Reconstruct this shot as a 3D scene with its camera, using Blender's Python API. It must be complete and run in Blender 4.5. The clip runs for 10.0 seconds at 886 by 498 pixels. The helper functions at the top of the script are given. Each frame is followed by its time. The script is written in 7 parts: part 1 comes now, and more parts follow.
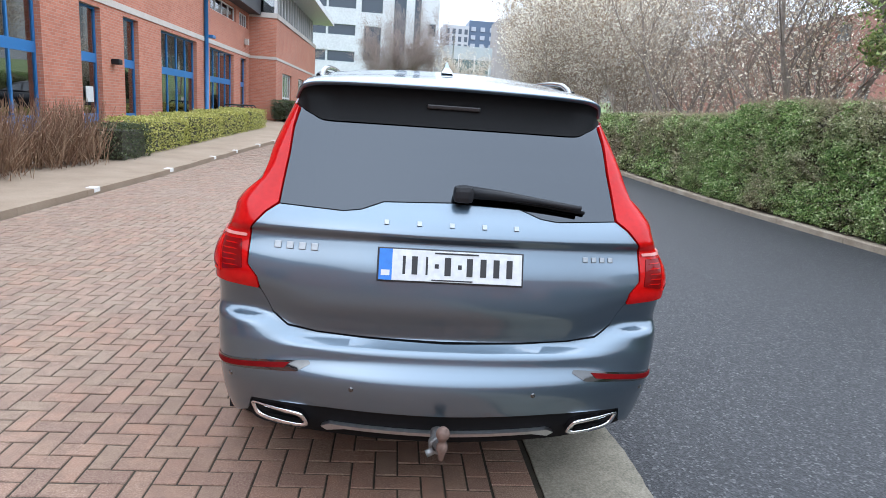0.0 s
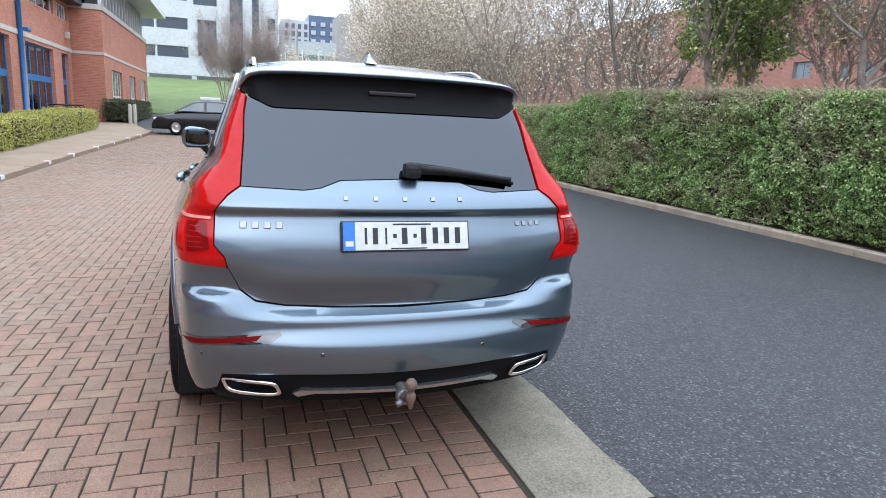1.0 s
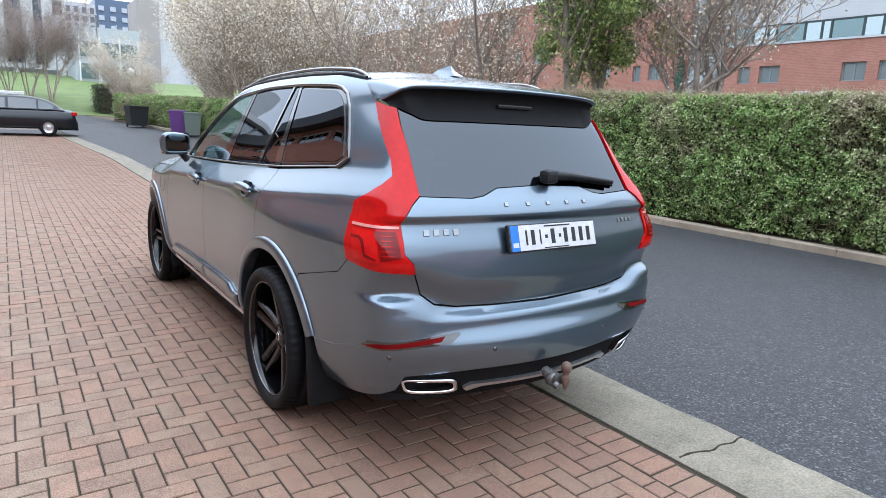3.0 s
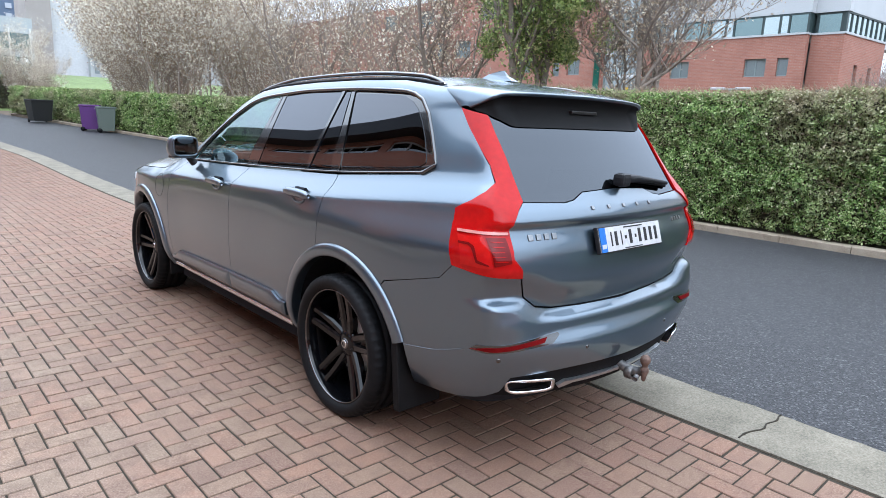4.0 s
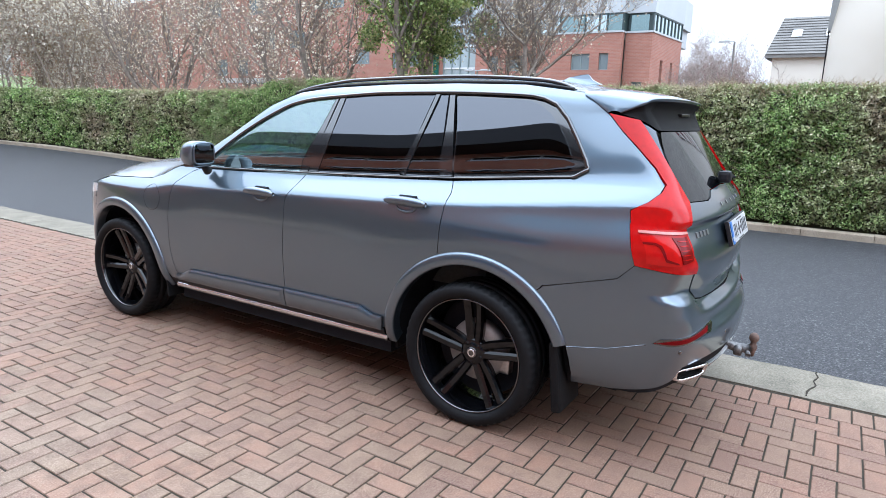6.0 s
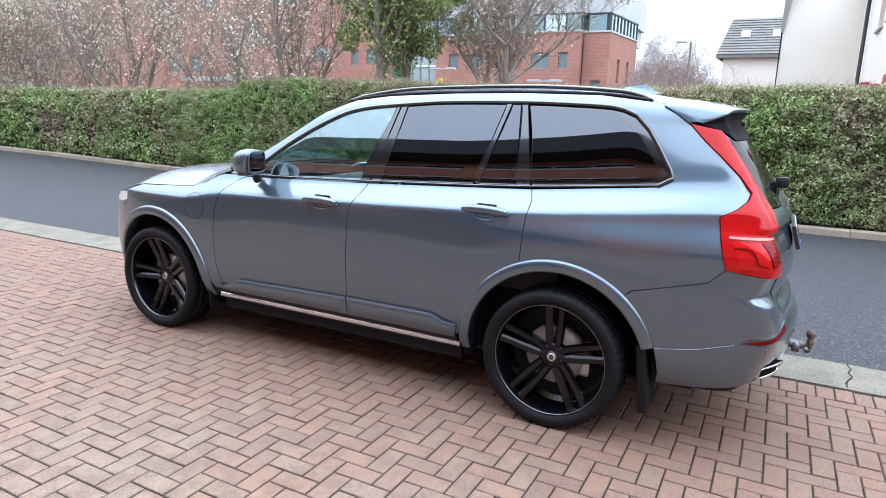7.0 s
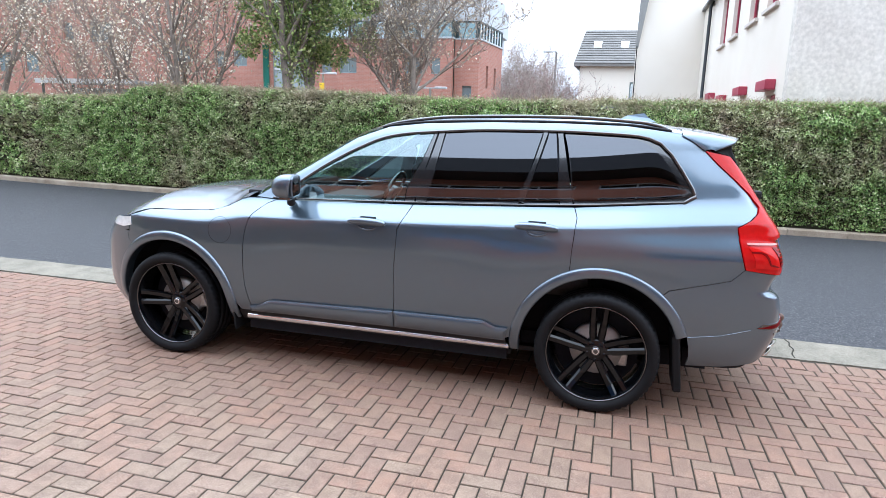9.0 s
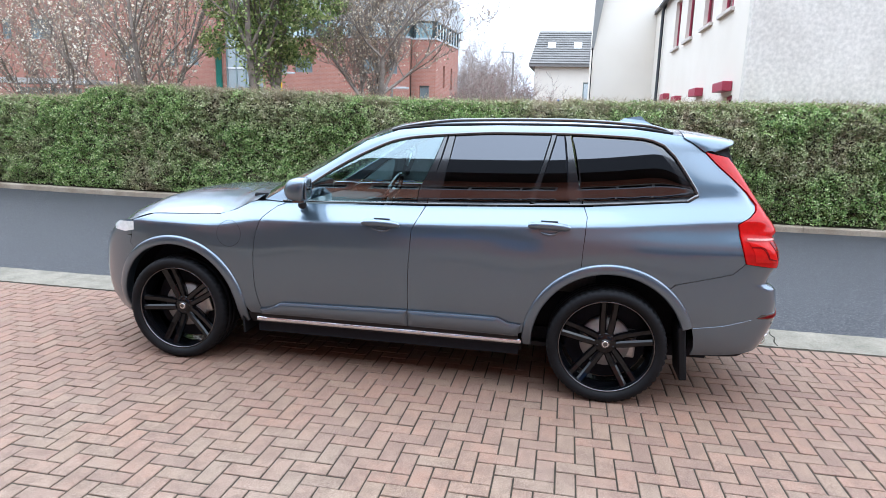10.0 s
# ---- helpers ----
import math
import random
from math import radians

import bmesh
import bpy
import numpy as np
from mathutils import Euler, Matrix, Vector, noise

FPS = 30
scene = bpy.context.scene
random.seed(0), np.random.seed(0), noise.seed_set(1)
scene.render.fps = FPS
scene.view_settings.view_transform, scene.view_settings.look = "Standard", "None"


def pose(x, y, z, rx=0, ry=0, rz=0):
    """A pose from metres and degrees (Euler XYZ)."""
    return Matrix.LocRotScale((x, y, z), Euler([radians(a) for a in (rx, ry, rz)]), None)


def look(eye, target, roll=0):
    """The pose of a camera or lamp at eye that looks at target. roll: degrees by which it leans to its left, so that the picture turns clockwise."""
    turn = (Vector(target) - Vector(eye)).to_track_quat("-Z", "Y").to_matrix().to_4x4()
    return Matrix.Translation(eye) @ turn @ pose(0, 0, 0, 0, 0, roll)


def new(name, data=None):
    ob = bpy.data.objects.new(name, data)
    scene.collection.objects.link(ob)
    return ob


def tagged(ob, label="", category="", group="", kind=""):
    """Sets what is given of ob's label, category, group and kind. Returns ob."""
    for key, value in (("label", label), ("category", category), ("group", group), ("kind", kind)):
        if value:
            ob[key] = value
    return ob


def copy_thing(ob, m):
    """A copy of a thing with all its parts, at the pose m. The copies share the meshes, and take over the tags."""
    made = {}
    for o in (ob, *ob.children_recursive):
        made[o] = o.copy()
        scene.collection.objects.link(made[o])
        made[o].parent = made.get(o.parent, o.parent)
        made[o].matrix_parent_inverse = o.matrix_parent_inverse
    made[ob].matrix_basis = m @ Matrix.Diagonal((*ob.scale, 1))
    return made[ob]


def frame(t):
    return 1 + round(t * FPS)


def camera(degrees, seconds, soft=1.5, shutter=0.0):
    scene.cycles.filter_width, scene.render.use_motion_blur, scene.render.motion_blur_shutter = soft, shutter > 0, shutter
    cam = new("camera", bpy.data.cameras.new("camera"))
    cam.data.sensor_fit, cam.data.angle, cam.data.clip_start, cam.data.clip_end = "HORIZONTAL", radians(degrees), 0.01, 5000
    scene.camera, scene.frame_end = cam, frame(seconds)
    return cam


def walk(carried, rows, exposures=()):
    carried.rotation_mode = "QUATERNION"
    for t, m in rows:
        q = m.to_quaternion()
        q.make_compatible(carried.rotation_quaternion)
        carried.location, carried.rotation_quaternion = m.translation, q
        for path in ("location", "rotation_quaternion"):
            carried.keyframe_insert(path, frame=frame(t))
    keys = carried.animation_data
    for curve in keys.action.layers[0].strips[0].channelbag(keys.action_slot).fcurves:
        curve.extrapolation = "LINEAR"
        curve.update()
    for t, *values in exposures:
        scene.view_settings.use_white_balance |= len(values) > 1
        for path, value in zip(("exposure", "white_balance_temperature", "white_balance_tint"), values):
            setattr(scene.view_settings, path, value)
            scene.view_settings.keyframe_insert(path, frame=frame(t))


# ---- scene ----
cam = camera(70.0, 10.0, 0.8)
PATH = [
    (0, (-0.226, -3.319, 1.581), (-0.057, -1.369, 1.169), 4.0),
    (0.5, (-0.382, -3.45, 1.54), (0.0, -1.529, 1.136), 2.7),
    (1, (-0.653, -3.539, 1.511), (-0.037, -1.679, 1.113), 2.7),
    (1.5, (-0.922, -3.463, 1.498), (-0.131, -1.669, 1.105), 2.7),
    (2, (-1.286, -3.392, 1.503), (-0.383, -1.65, 1.114), 2.7),
    (2.5, (-1.667, -3.291, 1.509), (-0.63, -1.624, 1.126), 2.4),
    (2.7, (-1.822, -3.236, 1.513), (-0.749, -1.592, 1.129), 2.5),
    (3.8, (-2.532, -2.786, 1.546), (-1.256, -1.299, 1.146), 2.4),
    (4, (-2.67, -2.69, 1.55), (-1.346, -1.245, 1.151), 2.4),
    (4.5, (-2.914, -2.494, 1.577), (-1.518, -1.122, 1.167), 2.3),
    (5, (-3.182, -2.161, 1.549), (-1.707, -0.873, 1.143), 2.2),
    (5.2, (-3.257, -2.024, 1.538), (-1.749, -0.773, 1.135), 2.3),
    (6.3, (-3.758, -1.338, 1.581), (-2.059, -0.368, 1.167), 1.7),
    (6.5, (-3.833, -1.22, 1.589), (-2.122, -0.272, 1.172), 1.8),
    (7, (-3.991, -0.961, 1.613), (-2.255, -0.057, 1.2), 1.7),
    (7.5, (-4.247, -0.744, 1.657), (-2.478, 0.099, 1.258), 1.5),
    (8, (-4.458, -0.538, 1.717), (-2.643, 0.2, 1.318), 1.6),
    (8.5, (-4.619, -0.294, 1.727), (-2.757, 0.317, 1.33), 1.5),
    (9, (-4.728, -0.048, 1.74), (-2.834, 0.457, 1.343), 1.7),
    (9.5, (-4.862, 0.194, 1.749), (-2.949, 0.621, 1.355), 1.5),
    (10, (-4.919, 0.308, 1.755), (-2.992, 0.67, 1.36), 1.6),
]
walk(cam, [(t, look(eye, target, roll)) for t, eye, target, roll in PATH], [(0, 0.70, 6080, 8.2), (2.5, 0.72, 6080, 8.2), (4.5, 0.82, 6000, 8.2), (6.5, 0.98, 5930, 8.2), (8, 1.06, 5930, 8.2), (10, 0.96, 5930, 8.2)])

# ---- light ----
world = bpy.data.worlds.new("overcast_sky")
scene.world = world
world.use_nodes = True
wt = world.node_tree
wt.nodes.clear()
sky = wt.nodes.new("ShaderNodeTexSky")
sky.sky_type, sky.sun_disc = "NISHITA", False
sky.sun_elevation, sky.sun_rotation = radians(38), radians(200)
sky.air_density, sky.dust_density, sky.ozone_density = 1.0, 4.0, 1.0
grey = wt.nodes.new("ShaderNodeHueSaturation")
grey.inputs["Saturation"].default_value = 0.16
veil = wt.nodes.new("ShaderNodeMix")
veil.data_type = "RGBA"
veil.inputs[0].default_value = 0.8
veil.inputs["B"].default_value = (13.0, 14.3, 16.4, 1)
back = wt.nodes.new("ShaderNodeBackground")
back.inputs["Strength"].default_value = 0.14
where = wt.nodes.new("ShaderNodeTexCoord")
split = wt.nodes.new("ShaderNodeSeparateXYZ")
climb = wt.nodes.new("ShaderNodeMapRange")
climb.inputs["To Min"].default_value, climb.inputs["To Max"].default_value = 0.42, 1.34
cloud = wt.nodes.new("ShaderNodeVectorMath")
cloud.operation = "SCALE"
wt.links.new(where.outputs["Generated"], split.inputs[0])
wt.links.new(split.outputs["Z"], climb.inputs["Value"])
wt.links.new(climb.outputs["Result"], cloud.inputs["Scale"])
out = wt.nodes.new("ShaderNodeOutputWorld")
wt.links.new(sky.outputs[0], grey.inputs["Color"])
wt.links.new(grey.outputs[0], veil.inputs["A"])
wt.links.new(veil.outputs["Result"], cloud.inputs[0])
wt.links.new(cloud.outputs["Vector"], back.inputs["Color"])
wt.links.new(back.outputs[0], out.inputs["Surface"])
sun = new("sun", bpy.data.lights.new("sun", "SUN"))
sun.data.energy, sun.data.angle, sun.data.color = 0.7, radians(64), (1.0, 0.97, 0.93)
sun.matrix_world = look((12, 22, 60), (0, 0, 0))

# ---- materials ----
class Nodes:
    """A short way to write a node material."""

    def __init__(self, name):
        self.m = bpy.data.materials.new(name)
        self.m.use_nodes = True
        self.t = self.m.node_tree
        self.p = self.t.nodes["Principled BSDF"]

    def add(self, kind, **values):
        n = self.t.nodes.new("ShaderNode" + kind)
        for k, v in values.items():
            n.inputs[k.replace("_", " ")].default_value = v
        return n

    def link(self, a, b):
        self.t.links.new(a, b)

    def where(self, scale=(1, 1, 1), kind="Object"):
        c = self.t.nodes.new("ShaderNodeTexCoord")
        g = self.t.nodes.new("ShaderNodeMapping")
        g.inputs["Scale"].default_value = scale
        self.link(c.outputs[kind], g.inputs["Vector"])
        return g.outputs[0]

    def noise(self, scale, detail=4.0, rough=0.55, at=None):
        n = self.add("TexNoise", Scale=scale, Detail=detail, Roughness=rough)
        self.link(at or self.where(), n.inputs["Vector"])
        return n.outputs["Fac"]

    def ramp(self, fac, *stops):
        r = self.t.nodes.new("ShaderNodeValToRGB")
        while len(r.color_ramp.elements) < len(stops):
            r.color_ramp.elements.new(0.5)
        for e, (at, c) in zip(r.color_ramp.elements, stops):
            e.position, e.color = at, (*c, 1.0) if len(c) == 3 else c
        self.link(fac, r.inputs[0])
        return r.outputs[0]

    def mix(self, fac, a, b, kind="MIX"):
        n = self.t.nodes.new("ShaderNodeMix")
        n.data_type, n.blend_type = "RGBA", kind
        for s, v in ((n.inputs[0], fac), (n.inputs["A"], a), (n.inputs["B"], b)):
            if hasattr(v, "links") or hasattr(v, "is_linked"):
                self.link(v, s)
            else:
                s.default_value = v if not isinstance(v, tuple) else (*v[:3], 1.0)
        return n.outputs["Result"]

    def colour(self, c):
        self.link(c, self.p.inputs["Base Color"])

    def bump(self, height, strength=0.3, distance=0.01):
        b = self.add("Bump", Strength=strength, Distance=distance)
        self.link(height, b.inputs["Height"])
        self.link(b.outputs[0], self.p.inputs["Normal"])

    def set(self, **values):
        for k, v in values.items():
            self.p.inputs[k.replace("_", " ")].default_value = v
        return self


def varied(name, c1, c2, scale=6.0, rough=0.75, metal=0.0, fine=60.0, bump=0.15, dist=0.004, coords="Object", dirt=0.25):
    """Two tones at a coarse scale, a fine grain, and a little relief."""
    n = Nodes(name)
    at = n.where(kind=coords)
    base = n.ramp(n.noise(scale, 5, 0.6, at), (0.3, c1), (0.7, c2))
    grain = n.noise(fine, 3, 0.6, at)
    n.colour(n.mix(dirt, base, n.ramp(grain, (0.3, tuple(v * 0.6 for v in c1)), (0.7, tuple(min(1, v * 1.3) for v in c2)))))
    n.set(Roughness=rough, Metallic=metal)
    n.bump(grain, bump, dist)
    return n.m


def plain(name, c, rough=0.5, metal=0.0, coat=0.0, grain=0.0, spec=0.5):
    n = Nodes(name)
    n.set(Specular_IOR_Level=spec)
    n.set(Roughness=rough, Metallic=metal, Coat_Weight=coat, Coat_Roughness=0.04)
    n.p.inputs["Base Color"].default_value = (*c, 1)
    at = n.where()
    k = n.noise(35.0, 4, 0.6, at)
    n.colour(n.ramp(k, (0.25, tuple(v * 0.85 for v in c)), (0.75, tuple(min(1, v * 1.12) for v in c))))
    if grain:
        n.bump(n.noise(400.0, 2, 0.5, at), grain, 0.001)
    return n.m


def paver_material(random_from_object):
    n = Nodes("clay_paver" if random_from_object else "clay_paver_field")
    if random_from_object:
        rnd = n.t.nodes.new("ShaderNodeObjectInfo").outputs["Random"]
    else:
        rnd = n.t.nodes.new("ShaderNodeNewGeometry").outputs["Random Per Island"]
    base = n.ramp(rnd, (0.0, (0.10, 0.052, 0.042)), (0.14, (0.19, 0.088, 0.064)), (0.3, (0.27, 0.132, 0.080)), (0.44, (0.185, 0.138, 0.090)), (0.58, (0.30, 0.154, 0.100)), (0.72, (0.25, 0.116, 0.076)), (0.86, (0.18, 0.138, 0.092)), (1.0, (0.28, 0.19, 0.122)))
    at = n.where(kind="Object") if not random_from_object else n.add("NewGeometry").outputs["Position"]
    spot = n.add("SeparateXYZ")
    n.link(n.add("NewGeometry").outputs["Position"], spot.inputs[0])
    worn = n.add("MapRange", From_Min=-2.6, From_Max=-0.6, To_Min=1.0, To_Max=0.25)
    n.link(spot.outputs["X"], worn.inputs["Value"])

    def dusty(fac):
        m = n.t.nodes.new("ShaderNodeMath")
        m.operation = "MULTIPLY"
        n.link(fac, m.inputs[0])
        n.link(worn.outputs["Result"], m.inputs[1])
        return m.outputs[0]
    patch = n.noise(1.1, 4, 0.6, at)
    base = n.mix(dusty(n.ramp(patch, (0.40, (0, 0, 0)), (0.62, (0.62, 0.62, 0.62)))), base, (0.235, 0.199, 0.156))
    blot = n.noise(17.0, 4, 0.65, at)
    base = n.mix(dusty(n.ramp(blot, (0.36, (0.1, 0.1, 0.1)), (0.70, (0.6, 0.6, 0.6)))), base, (0.325, 0.250, 0.186))
    dark = n.noise(7.0, 5, 0.7, at)
    base = n.mix(n.ramp(dark, (0.42, (0.6, 0.6, 0.6)), (0.56, (0, 0, 0))), base, (0.105, 0.068, 0.052))
    # redder bricks towards the edging, darkened too in place of the car's shade
    fresh_and_shade = n.add("MapRange", From_Min=-2.4, From_Max=-0.7, To_Min=0.0, To_Max=0.5)
    n.link(spot.outputs["X"], fresh_and_shade.inputs["Value"])
    base = n.mix(fresh_and_shade.outputs["Result"], base, (0.168, 0.077, 0.052))
    speck = n.noise(150.0, 4, 0.75, at)
    n.colour(n.mix(0.40, base, n.ramp(speck, (0.36, (0.065, 0.037, 0.028)), (0.5, (0.23, 0.143, 0.098)), (0.66, (0.49, 0.385, 0.295)))))
    n.set(Roughness=0.82)
    n.bump(speck, 0.5, 0.002)
    return n.m


def asphalt_material():
    n = Nodes("asphalt")
    at = n.where()
    chips = n.add("TexVoronoi", Scale=92.0)
    n.link(at, chips.inputs["Vector"])
    pick = n.add("SeparateColor")
    n.link(chips.outputs["Color"], pick.inputs[0])
    tone = n.ramp(pick.outputs[0], (0.0, (0.005, 0.005, 0.007)), (0.45, (0.020, 0.020, 0.023)), (0.74, (0.044, 0.044, 0.048)), (0.91, (0.070, 0.070, 0.075)), (0.985, (0.17, 0.17, 0.17)))
    grit = n.noise(420.0, 3, 0.7, at)
    tone = n.mix(0.2, tone, n.ramp(grit, (0.38, (0.010, 0.010, 0.013)), (0.6, (0.055, 0.055, 0.062)), (0.72, (0.22, 0.22, 0.22))))
    worn = n.noise(0.5, 5, 0.6, at)
    n.colour(n.mix(n.ramp(worn, (0.35, (0.02, 0.02, 0.02)), (0.7, (0.26, 0.26, 0.26))), tone, (0.044, 0.045, 0.049)))
    n.set(Roughness=0.62, Specular_IOR_Level=0.38)
    n.bump(chips.outputs["Distance"], 0.9, 0.006)
    return n.m


def brick_wall_material(name, c1, c2, mortar, scale=1.0):
    """Courses of 75 mm on upright faces, whichever way they face."""
    n = Nodes(name)
    geo = n.add("NewGeometry")
    sep = n.add("SeparateXYZ")
    n.link(geo.outputs["Position"], sep.inputs[0])
    total = n.t.nodes.new("ShaderNodeMath")
    total.operation = "ADD"
    n.link(sep.outputs["X"], total.inputs[0])
    n.link(sep.outputs["Y"], total.inputs[1])
    comb = n.add("CombineXYZ")
    n.link(total.outputs[0], comb.inputs["X"])
    n.link(sep.outputs["Z"], comb.inputs["Y"])
    b = n.add("TexBrick", Scale=1.0, Mortar_Size=0.006, Mortar_Smooth=0.3, Bias=0.0, Brick_Width=0.225 * scale, Row_Height=0.075 * scale)
    b.inputs["Color1"].default_value, b.inputs["Color2"].default_value, b.inputs["Mortar"].default_value = (*c1, 1), (*c2, 1), (*mortar, 1)
    n.link(comb.outputs[0], b.inputs["Vector"])
    worn = n.noise(0.7, 5, 0.6, geo.outputs["Position"])
    n.colour(n.mix(n.ramp(worn, (0.35, (0, 0, 0)), (0.75, (0.4, 0.4, 0.4))), b.outputs["Color"], tuple(v * 0.6 for v in c1)))
    n.set(Roughness=0.85)
    n.bump(b.outputs["Fac"], -0.4, 0.006)
    return n.m


def leaf_material(name, stops, rough=0.5):
    n = Nodes(name)
    g = n.add("NewGeometry")
    n.colour(n.ramp(g.outputs["Random Per Island"], *stops))
    n.set(Roughness=rough)
    trans = n.add("BsdfTranslucent")
    n.link(n.ramp(g.outputs["Random Per Island"], *stops), trans.inputs["Color"])
    mixs = n.t.nodes.new("ShaderNodeMixShader")
    mixs.inputs[0].default_value = 0.25
    n.link(n.p.outputs[0], mixs.inputs[1])
    n.link(trans.outputs[0], mixs.inputs[2])
    n.link(mixs.outputs[0], n.t.nodes["Material Output"].inputs["Surface"])
    return n.m


def glass_material(name, tint, gloss_ior=1.5, sheen=(1.0, 1.0, 1.0)):
    """A pane: it lets tinted light through and reflects by its angle."""
    n = Nodes(name)
    n.t.nodes.remove(n.p)
    clear = n.add("BsdfTransparent")
    clear.inputs["Color"].default_value = (*tint, 1)
    shine = n.add("BsdfGlossy", Roughness=0.015)
    shine.inputs["Color"].default_value = (*sheen, 1)
    fres = n.add("Fresnel", IOR=gloss_ior)
    mixs = n.t.nodes.new("ShaderNodeMixShader")
    n.link(fres.outputs[0], mixs.inputs[0])
    n.link(clear.outputs[0], mixs.inputs[1])
    n.link(shine.outputs[0], mixs.inputs[2])
    n.link(mixs.outputs[0], n.t.nodes["Material Output"].inputs["Surface"])
    return n.m


def paint_material():
    n = Nodes("metallic_grey_paint")
    at = n.where()
    flake = n.noise(900.0, 2, 0.5, at)
    n.colour(n.mix(0.35, (0.104, 0.147, 0.190), n.ramp(flake, (0.35, (0.072, 0.102, 0.132)), (0.7, (0.148, 0.208, 0.264)))))
    n.set(Metallic=0.9, Roughness=0.36, Coat_Weight=1.0, Coat_Roughness=0.09, Coat_IOR=1.75)
    return n.m


PAINT = paint_material()
GLOSS_BLACK = plain("gloss_black_plastic", (0.008, 0.008, 0.009), 0.12, coat=1.0)
GLOSS_BLACK.node_tree.nodes["Principled BSDF"].inputs["Coat IOR"].default_value = 1.8
MATT_BLACK = plain("matt_black_plastic", (0.012, 0.0125, 0.015), 0.5, grain=0.3, spec=0.3)
SEAM_BLACK = plain("shut_line_black", (0.020, 0.022, 0.027), 0.9, spec=0.1)
RUBBER = varied("tyre_rubber", (0.005, 0.0052, 0.006), (0.009, 0.0095, 0.011), 9.0, 0.6, fine=120.0, bump=0.3, dist=0.002)
RUBBER.node_tree.nodes["Principled BSDF"].inputs["Specular IOR Level"].default_value = 0.18
CHROME = plain("bright_chrome", (0.82, 0.82, 0.84), 0.1, 1.0)
SATIN = plain("satin_silver", (0.60, 0.61, 0.63), 0.30, 1.0)
STEEL = varied("weathered_steel", (0.35, 0.34, 0.33), (0.5, 0.49, 0.47), 30.0, 0.45, 0.9)
RUST = varied("rusty_steel", (0.10, 0.065, 0.05), (0.20, 0.13, 0.105), 40.0, 0.7, 0.3)
PRIVACY = glass_material("privacy_glass", (0.003, 0.0035, 0.004), 2.05, (0.90, 0.93, 1.0))
CLEARGLASS = glass_material("clear_car_glass", (0.62, 0.76, 0.76), 2.75, (0.82, 0.97, 1.0))
REARGLASS = glass_material("rear_window_glass", (0.003, 0.0035, 0.004), 1.74, (0.86, 0.92, 1.0))
PANE = glass_material("window_pane", (0.60, 0.65, 0.67), 3.0)

# ---- mesh tools ----
import collections

def mesh_from(name, verts, faces, mat, smooth=False, normals=None):
    me = bpy.data.meshes.new(name)
    me.from_pydata([tuple(v) for v in verts], [], [tuple(f) for f in faces])
    if mat:
        me.materials.append(mat)
    if smooth or normals is not None:
        me.shade_smooth()
    if normals is not None:
        me.normals_split_custom_set_from_vertices([tuple(n) for n in normals])
    me.update()
    return me


def quads_mesh(name, verts, quads, mat, smooth=False):
    """A large mesh of four-cornered faces straight from arrays."""
    verts, quads = np.asarray(verts, dtype=np.float32), np.asarray(quads, dtype=np.int32)
    me = bpy.data.meshes.new(name)
    me.vertices.add(len(verts))
    me.vertices.foreach_set("co", verts.ravel())
    me.loops.add(quads.size)
    me.loops.foreach_set("vertex_index", quads.ravel())
    me.polygons.add(len(quads))
    me.polygons.foreach_set("loop_start", np.arange(0, quads.size, 4, dtype=np.int32))
    me.materials.append(mat)
    me.update(calc_edges=True)
    if smooth:
        me.shade_smooth()
    else:
        me.shade_flat()
    return me


def box_bm(bm, x0, x1, y0, y1, z0, z1, bevel=0.0):
    """Adds a box to bm, with bevelled edges if wanted."""
    made = bmesh.ops.create_cube(bm, size=1.0)["verts"]
    for v in made:
        v.co = Vector(((x0 + x1) / 2 + v.co.x * (x1 - x0), (y0 + y1) / 2 + v.co.y * (y1 - y0), (z0 + z1) / 2 + v.co.z * (z1 - z0)))
    if bevel:
        edges = {e for v in made for e in v.link_edges}
        bmesh.ops.bevel(bm, geom=list(edges), offset=bevel, segments=2, affect="EDGES", profile=0.6)
    return made


def finish(bm, name, mat, smooth=False):
    bmesh.ops.recalc_face_normals(bm, faces=bm.faces[:])
    me = bpy.data.meshes.new(name)
    bm.to_mesh(me)
    bm.free()
    if mat:
        me.materials.append(mat)
    if smooth:
        me.shade_smooth()
    return me


def boxes(name, mat, items, bevel=0.0):
    bm = bmesh.new()
    for it in items:
        box_bm(bm, *it, bevel=bevel)
    return finish(bm, name, mat)


def part(name, data, parent=None, label="", m=None):
    """Links a mesh as one object under a thing or under a part."""
    ob = new(name, data)
    if parent is not None:
        ob.parent = parent
    if m is not None:
        ob.matrix_basis = m
    if label:
        ob["label"] = label
    return ob


def thing(name, label, category, m=None, data=None, group="", kind=""):
    ob = new(name, data)
    if m is not None:
        ob.matrix_basis = m
    return tagged(ob, label, category, group, kind)


